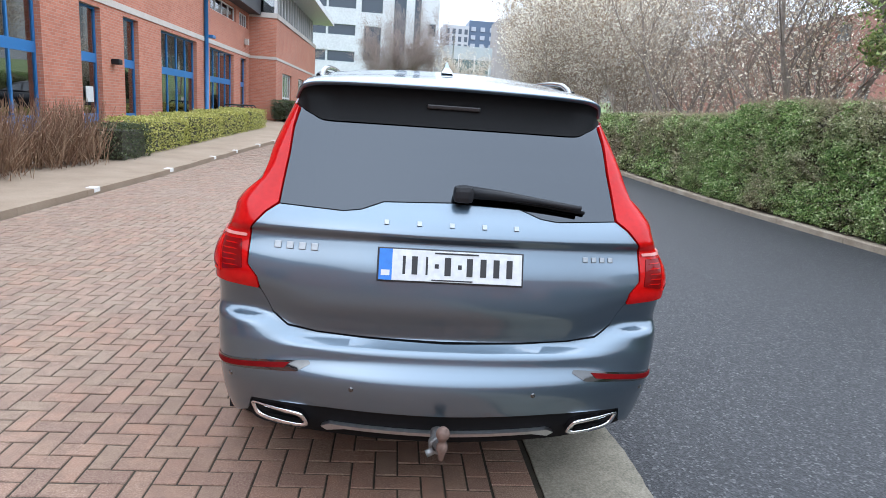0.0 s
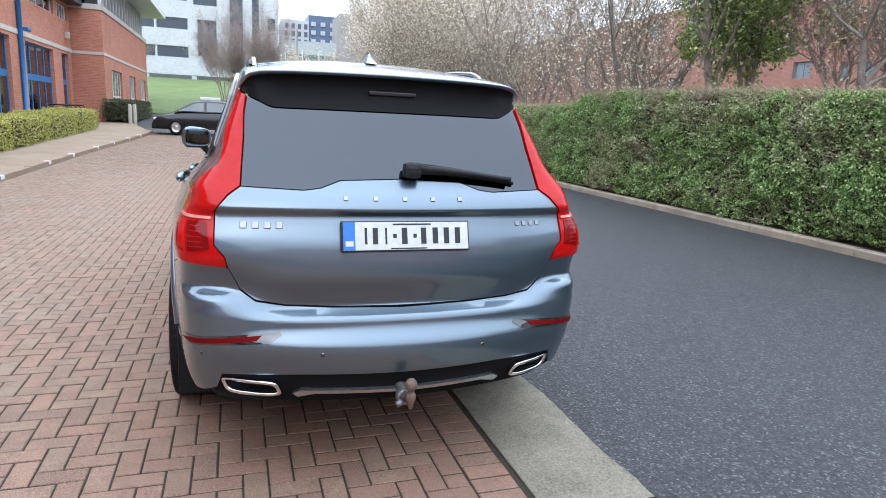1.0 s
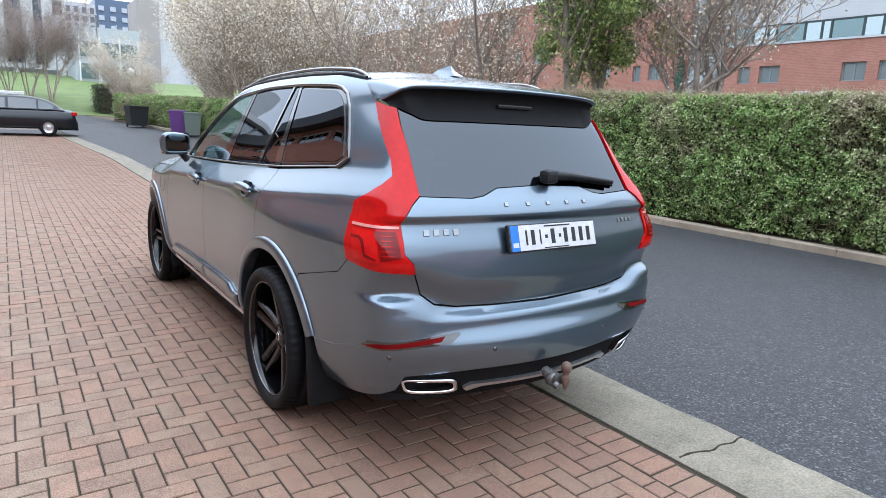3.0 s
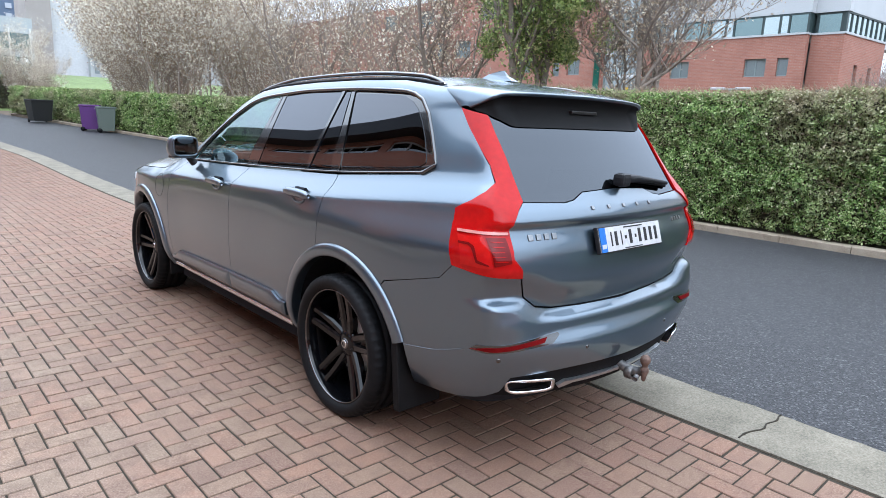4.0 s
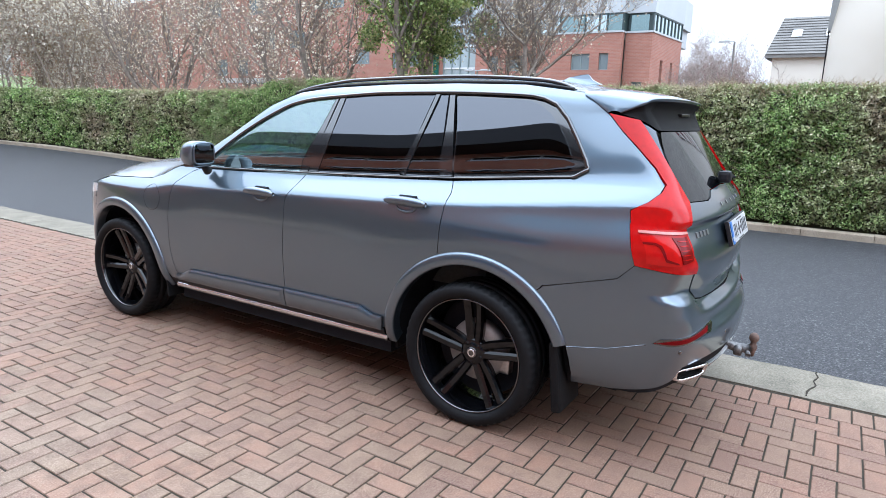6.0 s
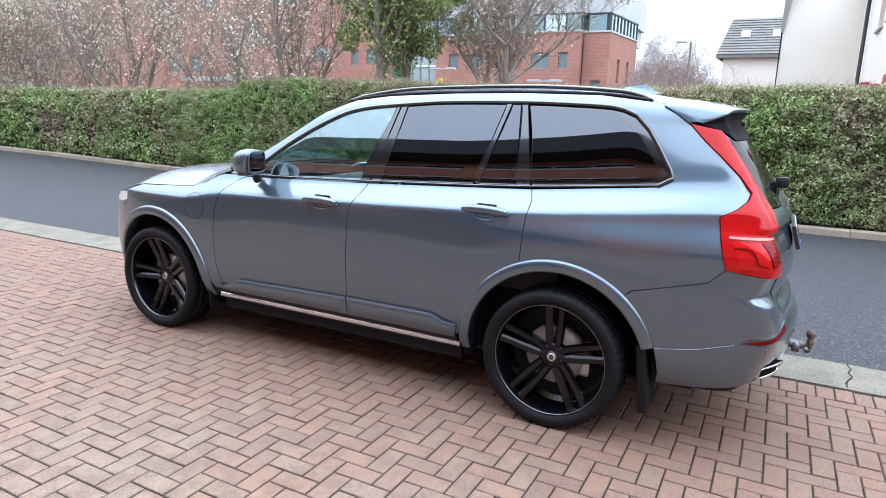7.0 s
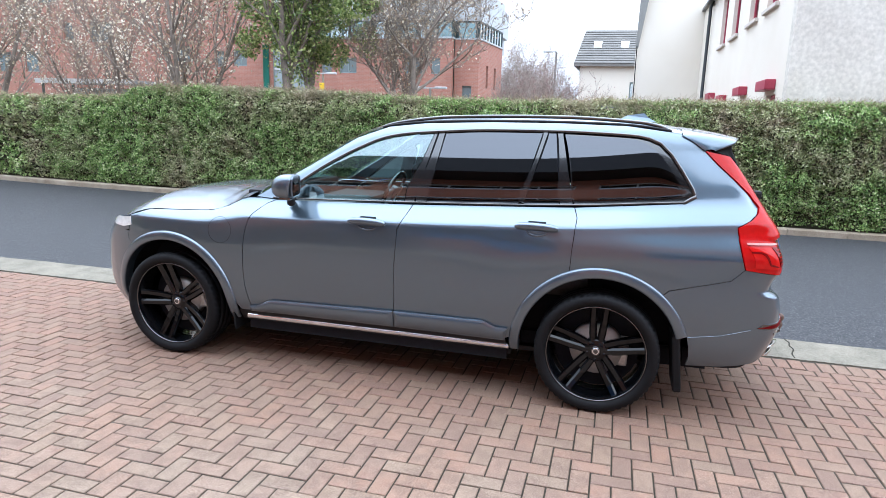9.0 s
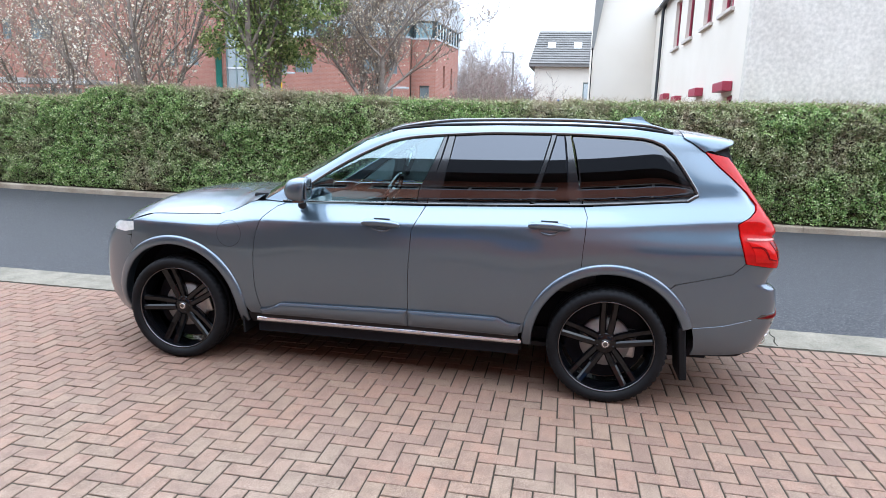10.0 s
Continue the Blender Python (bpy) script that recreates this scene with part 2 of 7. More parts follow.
def tube(name, points, radii, mat, sides=8, closed=False, cap=True):
    """A tube along points; radii is one number or one for each point."""
    pts = [Vector(p) for p in points]
    n = len(pts)
    radii = [float(radii)] * n if not hasattr(radii, "__len__") else [float(r) for r in radii]
    verts, faces = [], []
    up = Vector((0, 0, 1))
    for i, p in enumerate(pts):
        a, b = (pts[(i - 1) % n], pts[(i + 1) % n]) if closed else (pts[max(0, i - 1)], pts[min(n - 1, i + 1)])
        d = (b - a).normalized()
        u = d.cross(up if abs(d.z) < 0.95 else Vector((1, 0, 0))).normalized()
        w = u.cross(d)
        for k in range(sides):
            c = 2 * math.pi * k / sides
            verts.append(p + radii[i] * (math.cos(c) * u + math.sin(c) * w))
    for i in range(n if closed else n - 1):
        for k in range(sides):
            j, q = (i + 1) % n, (k + 1) % sides
            faces.append((i * sides + k, i * sides + q, j * sides + q, j * sides + k))
    if cap and not closed:
        faces.append(tuple(range(sides)))
        faces.append(tuple(reversed(range((n - 1) * sides, n * sides))))
    return mesh_from(name, verts, faces, mat, smooth=True)


def lathe(name, profile, mat, steps=48, axis="x", smooth=True):
    """Turns a profile of (along, radius) round the axis x or z."""
    verts, faces, n = [], [], len(profile)
    for k in range(steps):
        c, s = math.cos(2 * math.pi * k / steps), math.sin(2 * math.pi * k / steps)
        for a, r in profile:
            verts.append((a, r * c, r * s) if axis == "x" else (r * c, r * s, a))
    for k in range(steps):
        q = (k + 1) % steps
        for i in range(n - 1):
            faces.append((k * n + i, k * n + i + 1, q * n + i + 1, q * n + i))
    return mesh_from(name, verts, faces, mat, smooth)


def smooth_curve(xs, ys):
    """A smooth monotone curve through points, as a function."""
    xs, ys = np.asarray(xs, float), np.asarray(ys, float)
    h, d = np.diff(xs), np.diff(ys) / np.diff(xs)
    m = np.zeros(len(xs))
    m[0], m[-1] = d[0], d[-1]
    for i in range(1, len(xs) - 1):
        if d[i - 1] * d[i] > 0:
            a, b = 2 * h[i] + h[i - 1], h[i] + 2 * h[i - 1]
            m[i] = (a + b) / (a / d[i - 1] + b / d[i])

    def at(x):
        x = np.clip(np.asarray(x, float), xs[0], xs[-1])
        i = np.clip(np.searchsorted(xs, x) - 1, 0, len(xs) - 2)
        t = (x - xs[i]) / h[i]
        return ((1 + 2 * t) * (1 - t) ** 2 * ys[i] + t * (1 - t) ** 2 * h[i] * m[i] + t * t * (3 - 2 * t) * ys[i + 1] + t * t * (t - 1) * h[i] * m[i + 1])
    return at

# ---- ground: level round the car, rising gently beyond it ----
def rise(y):
    u = np.clip(np.asarray(y, float) - 9.0, 0, None)
    z = np.where(u < 6, 0.03 * u * u / 12, 0.03 * (u - 3))
    return np.minimum(z, 1.15)


strip_x = smooth_curve((-60, 13, 16.7, 20, 26, 30), (0.475, 0.475, 0.42, 0.18, -0.30, -0.6))
kerb_l_x = smooth_curve((-60, 4, 11, 25, 30), (-4.86, -4.86, -4.86, -3.98, -3.7))
hedge_x = smooth_curve((-60, 12, 16, 20, 22.5, 27.4, 33.5, 40, 60), (7.1, 7.08, 6.95, 6.6, 6.1, 5.3, 4.4, 3.4, 0.4))

PAVER, PAVER_FIELD, ASPHALT = paver_material(True), paver_material(False), asphalt_material()
JOINT = varied("sandy_joint", (0.014, 0.011, 0.007), (0.042, 0.033, 0.019), 14.0, 0.95, fine=160.0)
CONCRETE = varied("worn_concrete", (0.088, 0.078, 0.056), (0.25, 0.222, 0.172), 3.4, 0.85, fine=90.0, bump=0.5, dist=0.004, dirt=0.45)
KERB = varied("pale_kerb_concrete", (0.19, 0.145, 0.10), (0.38, 0.32, 0.245), 2.6, 0.85, fine=60.0, bump=0.3)
PATHM = varied("footpath_concrete", (0.215, 0.155, 0.105), (0.31, 0.24, 0.175), 1.2, 0.88, fine=50.0)
GRASS = varied("lawn_grass", (0.075, 0.115, 0.03), (0.15, 0.20, 0.06), 0.8, 0.8, fine=120.0, bump=0.5, dist=0.02)
EARTH = varied("bare_earth", (0.09, 0.065, 0.045), (0.15, 0.11, 0.08), 3.0, 0.95)
WHITE_PAINT = varied("worn_white_paint", (0.62, 0.61, 0.58), (0.8, 0.79, 0.77), 9.0, 0.7)


def sheet(name, mat, left, right, y0, y1, lift=0.0, step=1.0, nx=2, depth=0.25):
    """A strip of ground between two edges given as functions of y, following the rise, with turned-down sides."""
    ys = np.linspace(y0, y1, int((y1 - y0) / step) + 1)
    verts, faces = [], []
    for yy in ys:
        a, b, z = float(left(yy)), float(right(yy)), float(rise(yy)) + lift
        row = [(a, yy, z - depth)] + [(a + (b - a) * k / nx, yy, z) for k in range(nx + 1)] + [(b, yy, z - depth)]
        verts += row
    w = nx + 3
    for r in range(len(ys) - 1):
        for k in range(w - 1):
            faces.append((r * w + k, r * w + k + 1, (r + 1) * w + k + 1, (r + 1) * w + k))
    return mesh_from(name, verts, faces, mat)


def const(v):
    return lambda yy: v


gy = [-400, -100, 0, 9, 11, 13, 15, 20, 25, 30, 35, 40, 45, 48, 60, 100, 200, 400, 1500]
gv = [(x, yy, float(rise(yy)) - 0.05) for yy in gy for x in (-1200, 1200)]
thing("ground", "bare earth ground round the site", "ground", data=mesh_from("ground", gv, [(2 * k, 2 * k + 1, 2 * k + 3, 2 * k + 2) for k in range(len(gy) - 1)], EARTH), kind="structure")
thing("road", "dark asphalt access road with a coarse chip surface", "road", data=sheet("road", ASPHALT, lambda yy: strip_x(yy) + 0.50, lambda yy: hedge_x(yy) + 0.02, -60, 30), kind="structure")
thing("cross_road", "dark asphalt road crossing beyond the paving", "road", data=sheet("cross_road", ASPHALT, const(-16), lambda yy: hedge_x(yy) + 0.02, 26.6, 46.5, -0.012), kind="structure")
thing("paving_bed", "sandy joints of the brick paving", "paving", data=sheet("paving_bed", JOINT, kerb_l_x, lambda yy: strip_x(yy), -20, 26.6, -0.0048), kind="structure")
thing("edge_gap", "dark dirt in the gap along the edging", "paving", data=sheet("edge_gap", JOINT, lambda yy: strip_x(yy) - 0.002, lambda yy: strip_x(yy) + 0.545, -20, 28, -0.005), kind="structure")
kerb_strip = thing("kerb_strip", "flush worn concrete edging strip between paving and road", "kerb", kind="structure")
rnd = random.Random(5)
CUTS = [-14.0, -8.0, -4.3, 1.6, 4.6, 7.7, 10.8, 14.0, 17.0, 20.0, 23.0, 26.5]
for a, b in zip(CUTS[:-1], CUTS[1:]):
    part("slab", sheet("slab", CONCRETE, lambda yy: strip_x(yy) + 0.024 + 0.006 * noise.noise(Vector((yy * 6, 9, 0))), lambda yy: strip_x(yy) + 0.515 + 0.022 * noise.noise(Vector((yy * 2.3, 0, 0))) + 0.014 * noise.noise(Vector((yy * 9, 4, 0))), a + 0.006, b - 0.006, 0.004, 0.06), kerb_strip)
# a crack across the edging
cr = [(0.53 + 0.47 * t + 0.0, -1.52 - 0.05 * t + 0.05 * noise.noise(Vector((t * 3.5, 3, 0))), 0.0035) for t in np.linspace(0, 1, 16)]
part("crack", tube("crack", cr, [0.006 + 0.004 * noise.noise(Vector((k * 1.7, 0, 0))) for k in range(16)], JOINT, 5), kerb_strip)


# kerb stones along the hedge, and along the footpath
def kerb_row(name, label, line, y0, y1, x0, x1, z1, length, mat):
    row = thing(name, label, "kerb", kind="structure")
    y = y0
    r = random.Random(9)
    while y < y1:
        n = min(length, y1 - y)
        a, b = float(line(y)), float(line(y + n))
        j = r.uniform(-0.006, 0.006)
        v = []
        for yy, xx in ((y + 0.004, a), (y + n - 0.004, b)):
            z = float(rise(yy))
            v += [(xx + x0, yy, z - 0.2), (xx + x0 + j, yy, z + z1 - 0.02), (xx + x0 + 0.02 + j, yy, z + z1 + j), (xx + x1, yy, z + z1 + j), (xx + x1, yy, z - 0.2)]
        f = [(0, 1, 6, 5), (1, 2, 7, 6), (2, 3, 8, 7), (3, 4, 9, 8), (0, 4, 3, 2, 1), (5, 6, 7, 8, 9)]
        part("kerb_stone", mesh_from("kerb_stone", v, f, mat), row)
        y += length
    return row


kerb_row("hedge_kerb", "pale concrete kerb stones along the foot of the hedge", hedge_x, -14, 34, 0.0, 0.15, 0.11, 0.92, KERB)
left_row = kerb_row("path_kerb", "raised concrete kerb along the footpath with white painted marks", kerb_l_x, -20, 25.5, -0.16, 0.0, 0.10, 0.92, PATHM)
for y in (4.3, 7.0, 10.4, 13.5, 15.4, 17.7, 19.5, 21.5, 23.3):
    x, z = float(kerb_l_x(y)), float(rise(y))
    part("white_mark", boxes("white_mark", WHITE_PAINT, [(x - 0.13, x + 0.004, y - 0.10, y + 0.10, z + 0.03, z + 0.106)], 0.004), left_row)
thing("footpath", "pale concrete footpath beside the brick building", "footpath", data=sheet("footpath", PATHM, const(-8.3), lambda yy: kerb_l_x(yy) - 0.155, -20, 26.5, 0.085), kind="structure")
thing("side_path", "concrete path past the second brick building", "footpath", data=sheet("side_path", PATHM, const(-8.3), lambda yy: -4.2 - 0.25 * (yy - 26.5), 26.5, 33, 0.06), kind="structure")
thing("hedge_bed", "dry soil under the hedge", "soil", data=sheet("hedge_bed", EARTH, lambda yy: hedge_x(yy) + 0.14, lambda yy: hedge_x(yy) + 2.4, -20, 40, 0.08), kind="structure")
bank_v = []
for yy, z in ((46.4, 1.06), (48, 1.25), (53, 2.3), (57, 2.75), (62, 3.6), (72, 4.6), (90, 4.8)):
    bank_v += [(-40, yy, z - 0.3), (-12, yy, z), (0, yy, z), (9, yy, z - 0.15), (40, yy, z - 0.2)]
thing("lawn_bank", "bright green grass bank below the white office block", "lawn", data=mesh_from("lawn_bank", bank_v, [(r * 5 + k, r * 5 + k + 1, (r + 1) * 5 + k + 1, (r + 1) * 5 + k) for r in range(6) for k in range(4)], GRASS, True), kind="structure")

# ---- buildings ----
RED_BRICK = brick_wall_material("red_brick", (0.45, 0.155, 0.094), (0.545, 0.21, 0.132), (0.45, 0.33, 0.265))
RED_BRICK_FAR = brick_wall_material("orange_brick", (0.32, 0.132, 0.095), (0.385, 0.168, 0.122), (0.36, 0.27, 0.22))
RENDER_WHITE = varied("white_cladding", (0.50, 0.51, 0.52), (0.60, 0.61, 0.62), 0.6, 0.6, fine=4.0, bump=0.02)
CREAM = varied("cream_render", (0.66, 0.60, 0.515), (0.72, 0.665, 0.585), 0.5, 0.9, fine=45.0, bump=0.25, dirt=0.12)
BLUE = plain("blue_window_paint", (0.022, 0.16, 0.41), 0.4)
WHITE_FRAME = plain("white_frame_paint", (0.66, 0.66, 0.65), 0.45)
GREY_FRAME = plain("grey_green_frame", (0.20, 0.25, 0.25), 0.45)
STONE = varied("pale_stone_band", (0.48, 0.43, 0.38), (0.58, 0.53, 0.48), 2.0, 0.8)
SLATE = varied("slate_roofing", (0.135, 0.128, 0.12), (0.21, 0.20, 0.185), 1.5, 0.75, fine=30.0)
DARKROOM = plain("dim_room", (0.36, 0.37, 0.375), 0.9)
BURGUNDY = plain("burgundy_paint", (0.33, 0.03, 0.06), 0.5)


def building(name, label, place, yaw):
    return thing(name, label, "building", Matrix.Translation(place) @ Matrix.Rotation(radians(yaw), 4, "Z"))


def pierced(name, mat, us, zs, v, thick, hole):
    """One slab along x with rectangular holes where hole(u, z) says so; all its faces hang together."""
    verts, faces, index = [], [], {}

    def at(i, j, k):
        if (i, j, k) not in index:
            index[(i, j, k)] = len(verts)
            verts.append((us[i], v + thick * k, zs[j]))
        return index[(i, j, k)]
    nu, nz = len(us) - 1, len(zs) - 1
    solid = {(i, j): not hole((us[i] + us[i + 1]) / 2, (zs[j] + zs[j + 1]) / 2) for i in range(nu) for j in range(nz)}
    for (i, j), full in solid.items():
        if not full:
            continue
        faces.append((at(i, j, 0), at(i + 1, j, 0), at(i + 1, j + 1, 0), at(i, j + 1, 0)))
        faces.append((at(i, j, 1), at(i, j + 1, 1), at(i + 1, j + 1, 1), at(i + 1, j, 1)))
        for other, p, q in (((i - 1, j), (i, j), (i, j + 1)), ((i + 1, j), (i + 1, j + 1), (i + 1, j)), ((i, j - 1), (i + 1, j), (i, j)), ((i, j + 1), (i, j + 1), (i + 1, j + 1))):
            if not solid.get(other, False):
                faces.append((at(*p, 0), at(*q, 0), at(*q, 1), at(*p, 1)))
    return mesh_from(name, verts, faces, mat)


def wall(b, mat, u0, u1, z0, z1, openings=(), v=0.0, thick=0.3, name="wall"):
    """A wall along the building's own x, its face at y = v looking to -y; the openings (u0, u1, z0, z1) go through."""
    us = sorted({u0, u1, *[o[0] for o in openings], *[o[1] for o in openings]})
    zs = sorted({z0, z1, *[o[2] for o in openings], *[o[3] for o in openings]})
    return part(name, pierced(name, mat, us, zs, v, thick, lambda u, z: any(o[0] < u < o[1] and o[2] < z < o[3] for o in openings)), b)


def window(b, u0, u1, z0, z1, frame_mat, cols=1, rows=1, v=0.12, w=0.06, name="window", pane_mat=None, transom=0.0, panel_low=0.0):
    """A framed window set into an opening: one frame with a pane in each of its fields."""
    ucut = [(u0 + (u1 - u0) * k / cols + (w if k == 0 else w / 2), u0 + (u1 - u0) * (k + 1) / cols - (w if k == cols - 1 else w / 2)) for k in range(cols)]
    low = panel_low or z0 + w
    levels = [low] + [z0 + (z1 - z0) * k / rows for k in range(1, rows)] + [z1 - w]
    zcut = [(levels[k] + (w / 2 if k else 0), levels[k + 1] - (w / 2 if k + 1 < len(levels) - 1 else 0)) for k in range(len(levels) - 1)]
    if transom:
        zcut = [(low, transom - 0.12), (transom + 0.12, z1 - w)]
    fields = [(a, c, d, e) for a, c in ucut for d, e in zcut]
    us = sorted({u0, u1, *[c for f in fields for c in f[:2]]})
    zs = sorted({z0, z1, *[c for f in fields for c in f[2:]]})
    win = part(name, pierced("window_frame", frame_mat, us, zs, v, 0.07, lambda u, z: any(f[0] < u < f[1] and f[2] < z < f[3] for f in fields)), b)
    for a, c, d, e in fields:
        part("pane", boxes("pane", pane_mat or PANE, [(a - 0.01, c + 0.01, v + 0.03, v + 0.04, d - 0.01, e + 0.01)]), win)
    return win


# the long brick building: its face looks to +x, its own x runs along +y
hall = building("brick_office_building", "two-storey red brick office building with blue window frames", (-8.2, 0, 0), 90)
low = [(13.9, 15.05, 0.1, 3.75), (16.5, 17.6, 0.1, 3.75), (19.5, 23.4, 0.5, 3.75), (25.2, 29.2, 0.5, 3.75), (30.6, 31.9, 0.1, 3.75), (8.0, 12.1, 0.5, 3.75),
       (1.0, 5.5, 0.5, 3.75), (-6.0, -1.5, 0.5, 3.75), (-13.0, -8.5, 0.5, 3.75), (-20.0, -15.5, 0.5, 3.75)]
high = [(-30 + 5.0 * k + 0.3, -30 + 5.0 * k + 4.7, 6.22, 6.80) for k in range(11)]
high_far = [(25.3, 29.7, 5.3, 5.95), (30.3, 32.2, 5.3, 5.95)]
wall(hall, RED_BRICK, -32, 32.5, -0.2, 6.1, low + high_far, v=0.0)
wall(hall, RED_BRICK, -32, 25.0, 6.1, 7.0, high, v=0.0)
part("stone_band", boxes("stone_band", STONE, [(-32, 32.5, -0.03, 0.0, 3.88, 4.06)]), hall)
part("inner_wall", boxes("inner_wall", DARKROOM, [(-32, 24.9, 2.2, 2.4, -0.2, 7.0), (24.9, 32.5, 2.2, 2.4, -0.2, 6.1), (-32, 32.5, 0.32, 2.2, 3.95, 4.1)]), hall)
part("roof", boxes("roof", plain("dark_eave", (0.05, 0.05, 0.055), 0.6), [(25.0, 32.5, -0.6, 9.0, 6.1, 6.95)]), hall)
part("roof_fascia", boxes("roof_fascia", plain("dark_fascia", (0.04, 0.04, 0.045), 0.6), [(-32.5, 25.0, -0.6, 9.0, 7.0, 7.7)]), hall)
for o in low:
    slim = o[1] - o[0] < 2
    window(hall, *o, BLUE, 1 if slim else 4, 1, v=0.14, transom=2.45, panel_low=o[2] + (0.9 if slim else 0.45))
for o in high + high_far:
    window(hall, *o, WHITE_FRAME, 4, 1, v=0.10)
part("rain_pipe", tube("rain_pipe", [(24.4, -0.09, 0.1), (24.4, -0.09, 6.1)], 0.085, BLUE, 10), hall, "thick blue rainwater pipe")
part("pipe_lamp", boxes("pipe_lamp", BLUE, [(24.5, 24.95, -0.32, -0.12, 4.05, 4.17)], 0.02), hall)
part("wall_lamp", boxes("wall_lamp", MATT_BLACK, [(15.6, 15.85, -0.22, 0.0, 2.35, 2.5)], 0.03), hall)
part("wall_lamp", boxes("wall_lamp", STONE, [(31.4, 31.65, -0.2, 0.0, 4.45, 4.75)], 0.03), hall)
part("notice", boxes("notice", WHITE_FRAME, [(14.3, 14.7, 0.10, 0.115, 1.3, 1.7)]), hall)

# the second brick block, standing forward
block = building("brick_wing", "red brick wing with a glazed upper floor and white eaves", (-6.8, 32.6, 0), 0)
wall(block, RED_BRICK, -6.0, 0.0, 0.2, 6.1, (), v=0.0)
part("stone_band", boxes("stone_band", STONE, [(-6.0, 0.02, -0.03, 0.0, 3.88, 4.02), (-6.0, 0.05, -0.06, 0.0, 6.0, 6.25)]), block)
side = building("brick_wing_flank", "flank of the red brick wing with white-framed windows", (-6.8, 0, 0), 90)
openings = [(34.6, 37.8, 0.6, 3.3), (40.6, 43.0, 0.6, 3.3), (45.5, 48.0, 0.6, 3.3)]
wall(side, RED_BRICK, 32.9, 49.0, 0.2, 6.1, openings, v=0.0)
for o in openings:
    window(side, *o, WHITE_FRAME, 4, 2, v=0.1, w=0.09)
part("stone_band", boxes("stone_band", STONE, [(32.603, 49.0, -0.03, 0.0, 3.882, 4.018), (32.66, 49.05, -0.055, 0.0, 6.003, 6.247)]), side)
part("upper_glazing", boxes("upper_glazing", PANE, [(32.9, 49, 0.2, 0.25, 6.25, 7.9)]), side)
part("inner_wall", boxes("inner_wall", DARKROOM, [(32.9, 49, 2.4, 2.5, 0, 7.9)]), side)
for k in range(16):
    part("mullion", boxes("mullion", WHITE_FRAME, [(32.9 + k * 1.0, 33.05 + k * 1.0, 0.12, 0.3, 6.25, 7.9)]), side)
part("roof", boxes("roof", WHITE_FRAME, [(31.8, 50, -1.3, 6, 7.9, 8.25)]), side)
part("upper_glazing", boxes("upper_glazing", PANE, [(-6, 0.0, 0.2, 0.25, 6.25, 7.9)]), block)
for k in range(6):
    part("mullion", boxes("mullion", WHITE_FRAME, [(-0.15 - k * 1.0, 0.0 - k * 1.0, 0.12, 0.3, 6.25, 7.9)]), block)
part("inner_wall", boxes("inner_wall", DARKROOM, [(-6, -0.4, 0.6, 0.7, 0, 7.9)]), block)

# the white office block at the end
office = building("white_office_block", "tall white office block with dark ribbon windows", (0, 75, 0), 0)
cuts = [(-4.5, -2.5, 7.3, 11.2), (-1.1, 0.35, 5.6, 26), (1.3, 2.1, 5.6, 26), (-12.0, -8.9, 7.0, 8.2), (-8.7, -5.5, 7.0, 8.2), (-12.0, -8.9, 10.0, 11.2), (-8.7, -5.5, 10.0, 11.2),
        (-12, -8.9, 13.0, 14.6), (-8.7, -5.5, 13.0, 14.6), (-4.9, -2.4, 12.7, 14.6), (3.0, 3.9, 10.6, 12.0), (3.0, 3.9, 7.4, 8.6)]
wall(office, RENDER_WHITE, -16, 4.2, 5.2, 22, [c for c in cuts if c[3] < 22] + [(-1.1, 0.35, 5.6, 21), (1.3, 2.1, 5.6, 21)], v=0.0, thick=0.5)
DARKPANE = plain("dark_blue_glazing", (0.035, 0.05, 0.07), 0.12, coat=0.5)
for c in cuts:
    window(office, c[0], c[1], c[2], min(c[3], 21), GREY_FRAME, 1, 1, v=0.2, pane_mat=DARKPANE)
part("undercroft", boxes("undercroft", DARKROOM, [(-16, 4.0, 1.2, 1.4, 3.0, 5.2)]), office)
for x in (-14, -9.9, -5.0, -0.4, 3.6):
    part("column", boxes("column", RENDER_WHITE, [(x - 0.25, x + 0.25, 0.1, 0.6, 3.0, 5.2)]), office)
part("flank", boxes("flank", RENDER_WHITE, [(3.9, 4.2, 0.5, 14, 3.0, 22)]), office)

glass_hall = building("low_glass_building", "low pale office building with bands of glazing", (0, 66, 0), 0)
part("wall", boxes("wall", varied("pale_blue_cladding", (0.36, 0.39, 0.41), (0.44, 0.47, 0.49), 0.5, 0.6), [(4.0, 9.6, 0.4, 9, 1.0, 8.9)]), glass_hall)
for x in (4.3, 6.0, 7.7, 9.3):
    part("mullion", boxes("mullion", WHITE_FRAME, [(x, x + 0.12, 0.2, 0.4, 1.0, 8.0)]), glass_hall)
for z in (2.0, 4.2, 6.2):
    part("window", boxes("window", plain("green_grey_glazing", (0.10, 0.15, 0.15), 0.15, coat=0.5), [(4.3, 9.4, 0.3, 0.42, z, z + 1.35)]), glass_hall)
tower = building("distant_tower", "distant apartment tower with pale and dark blue fronts", (0, 160, 0), 0)
part("wall", boxes("wall", varied("pale_tower_front", (0.42, 0.43, 0.45), (0.5, 0.51, 0.53), 0.3, 0.7), [(10.2, 16.6, 0, 10, 0, 23.5)]), tower)
part("dark_wing", boxes("dark_wing", plain("blue_grey_front", (0.09, 0.13, 0.20), 0.3), [(16.6, 23.9, 0.5, 10, 0, 25.0)]), tower)
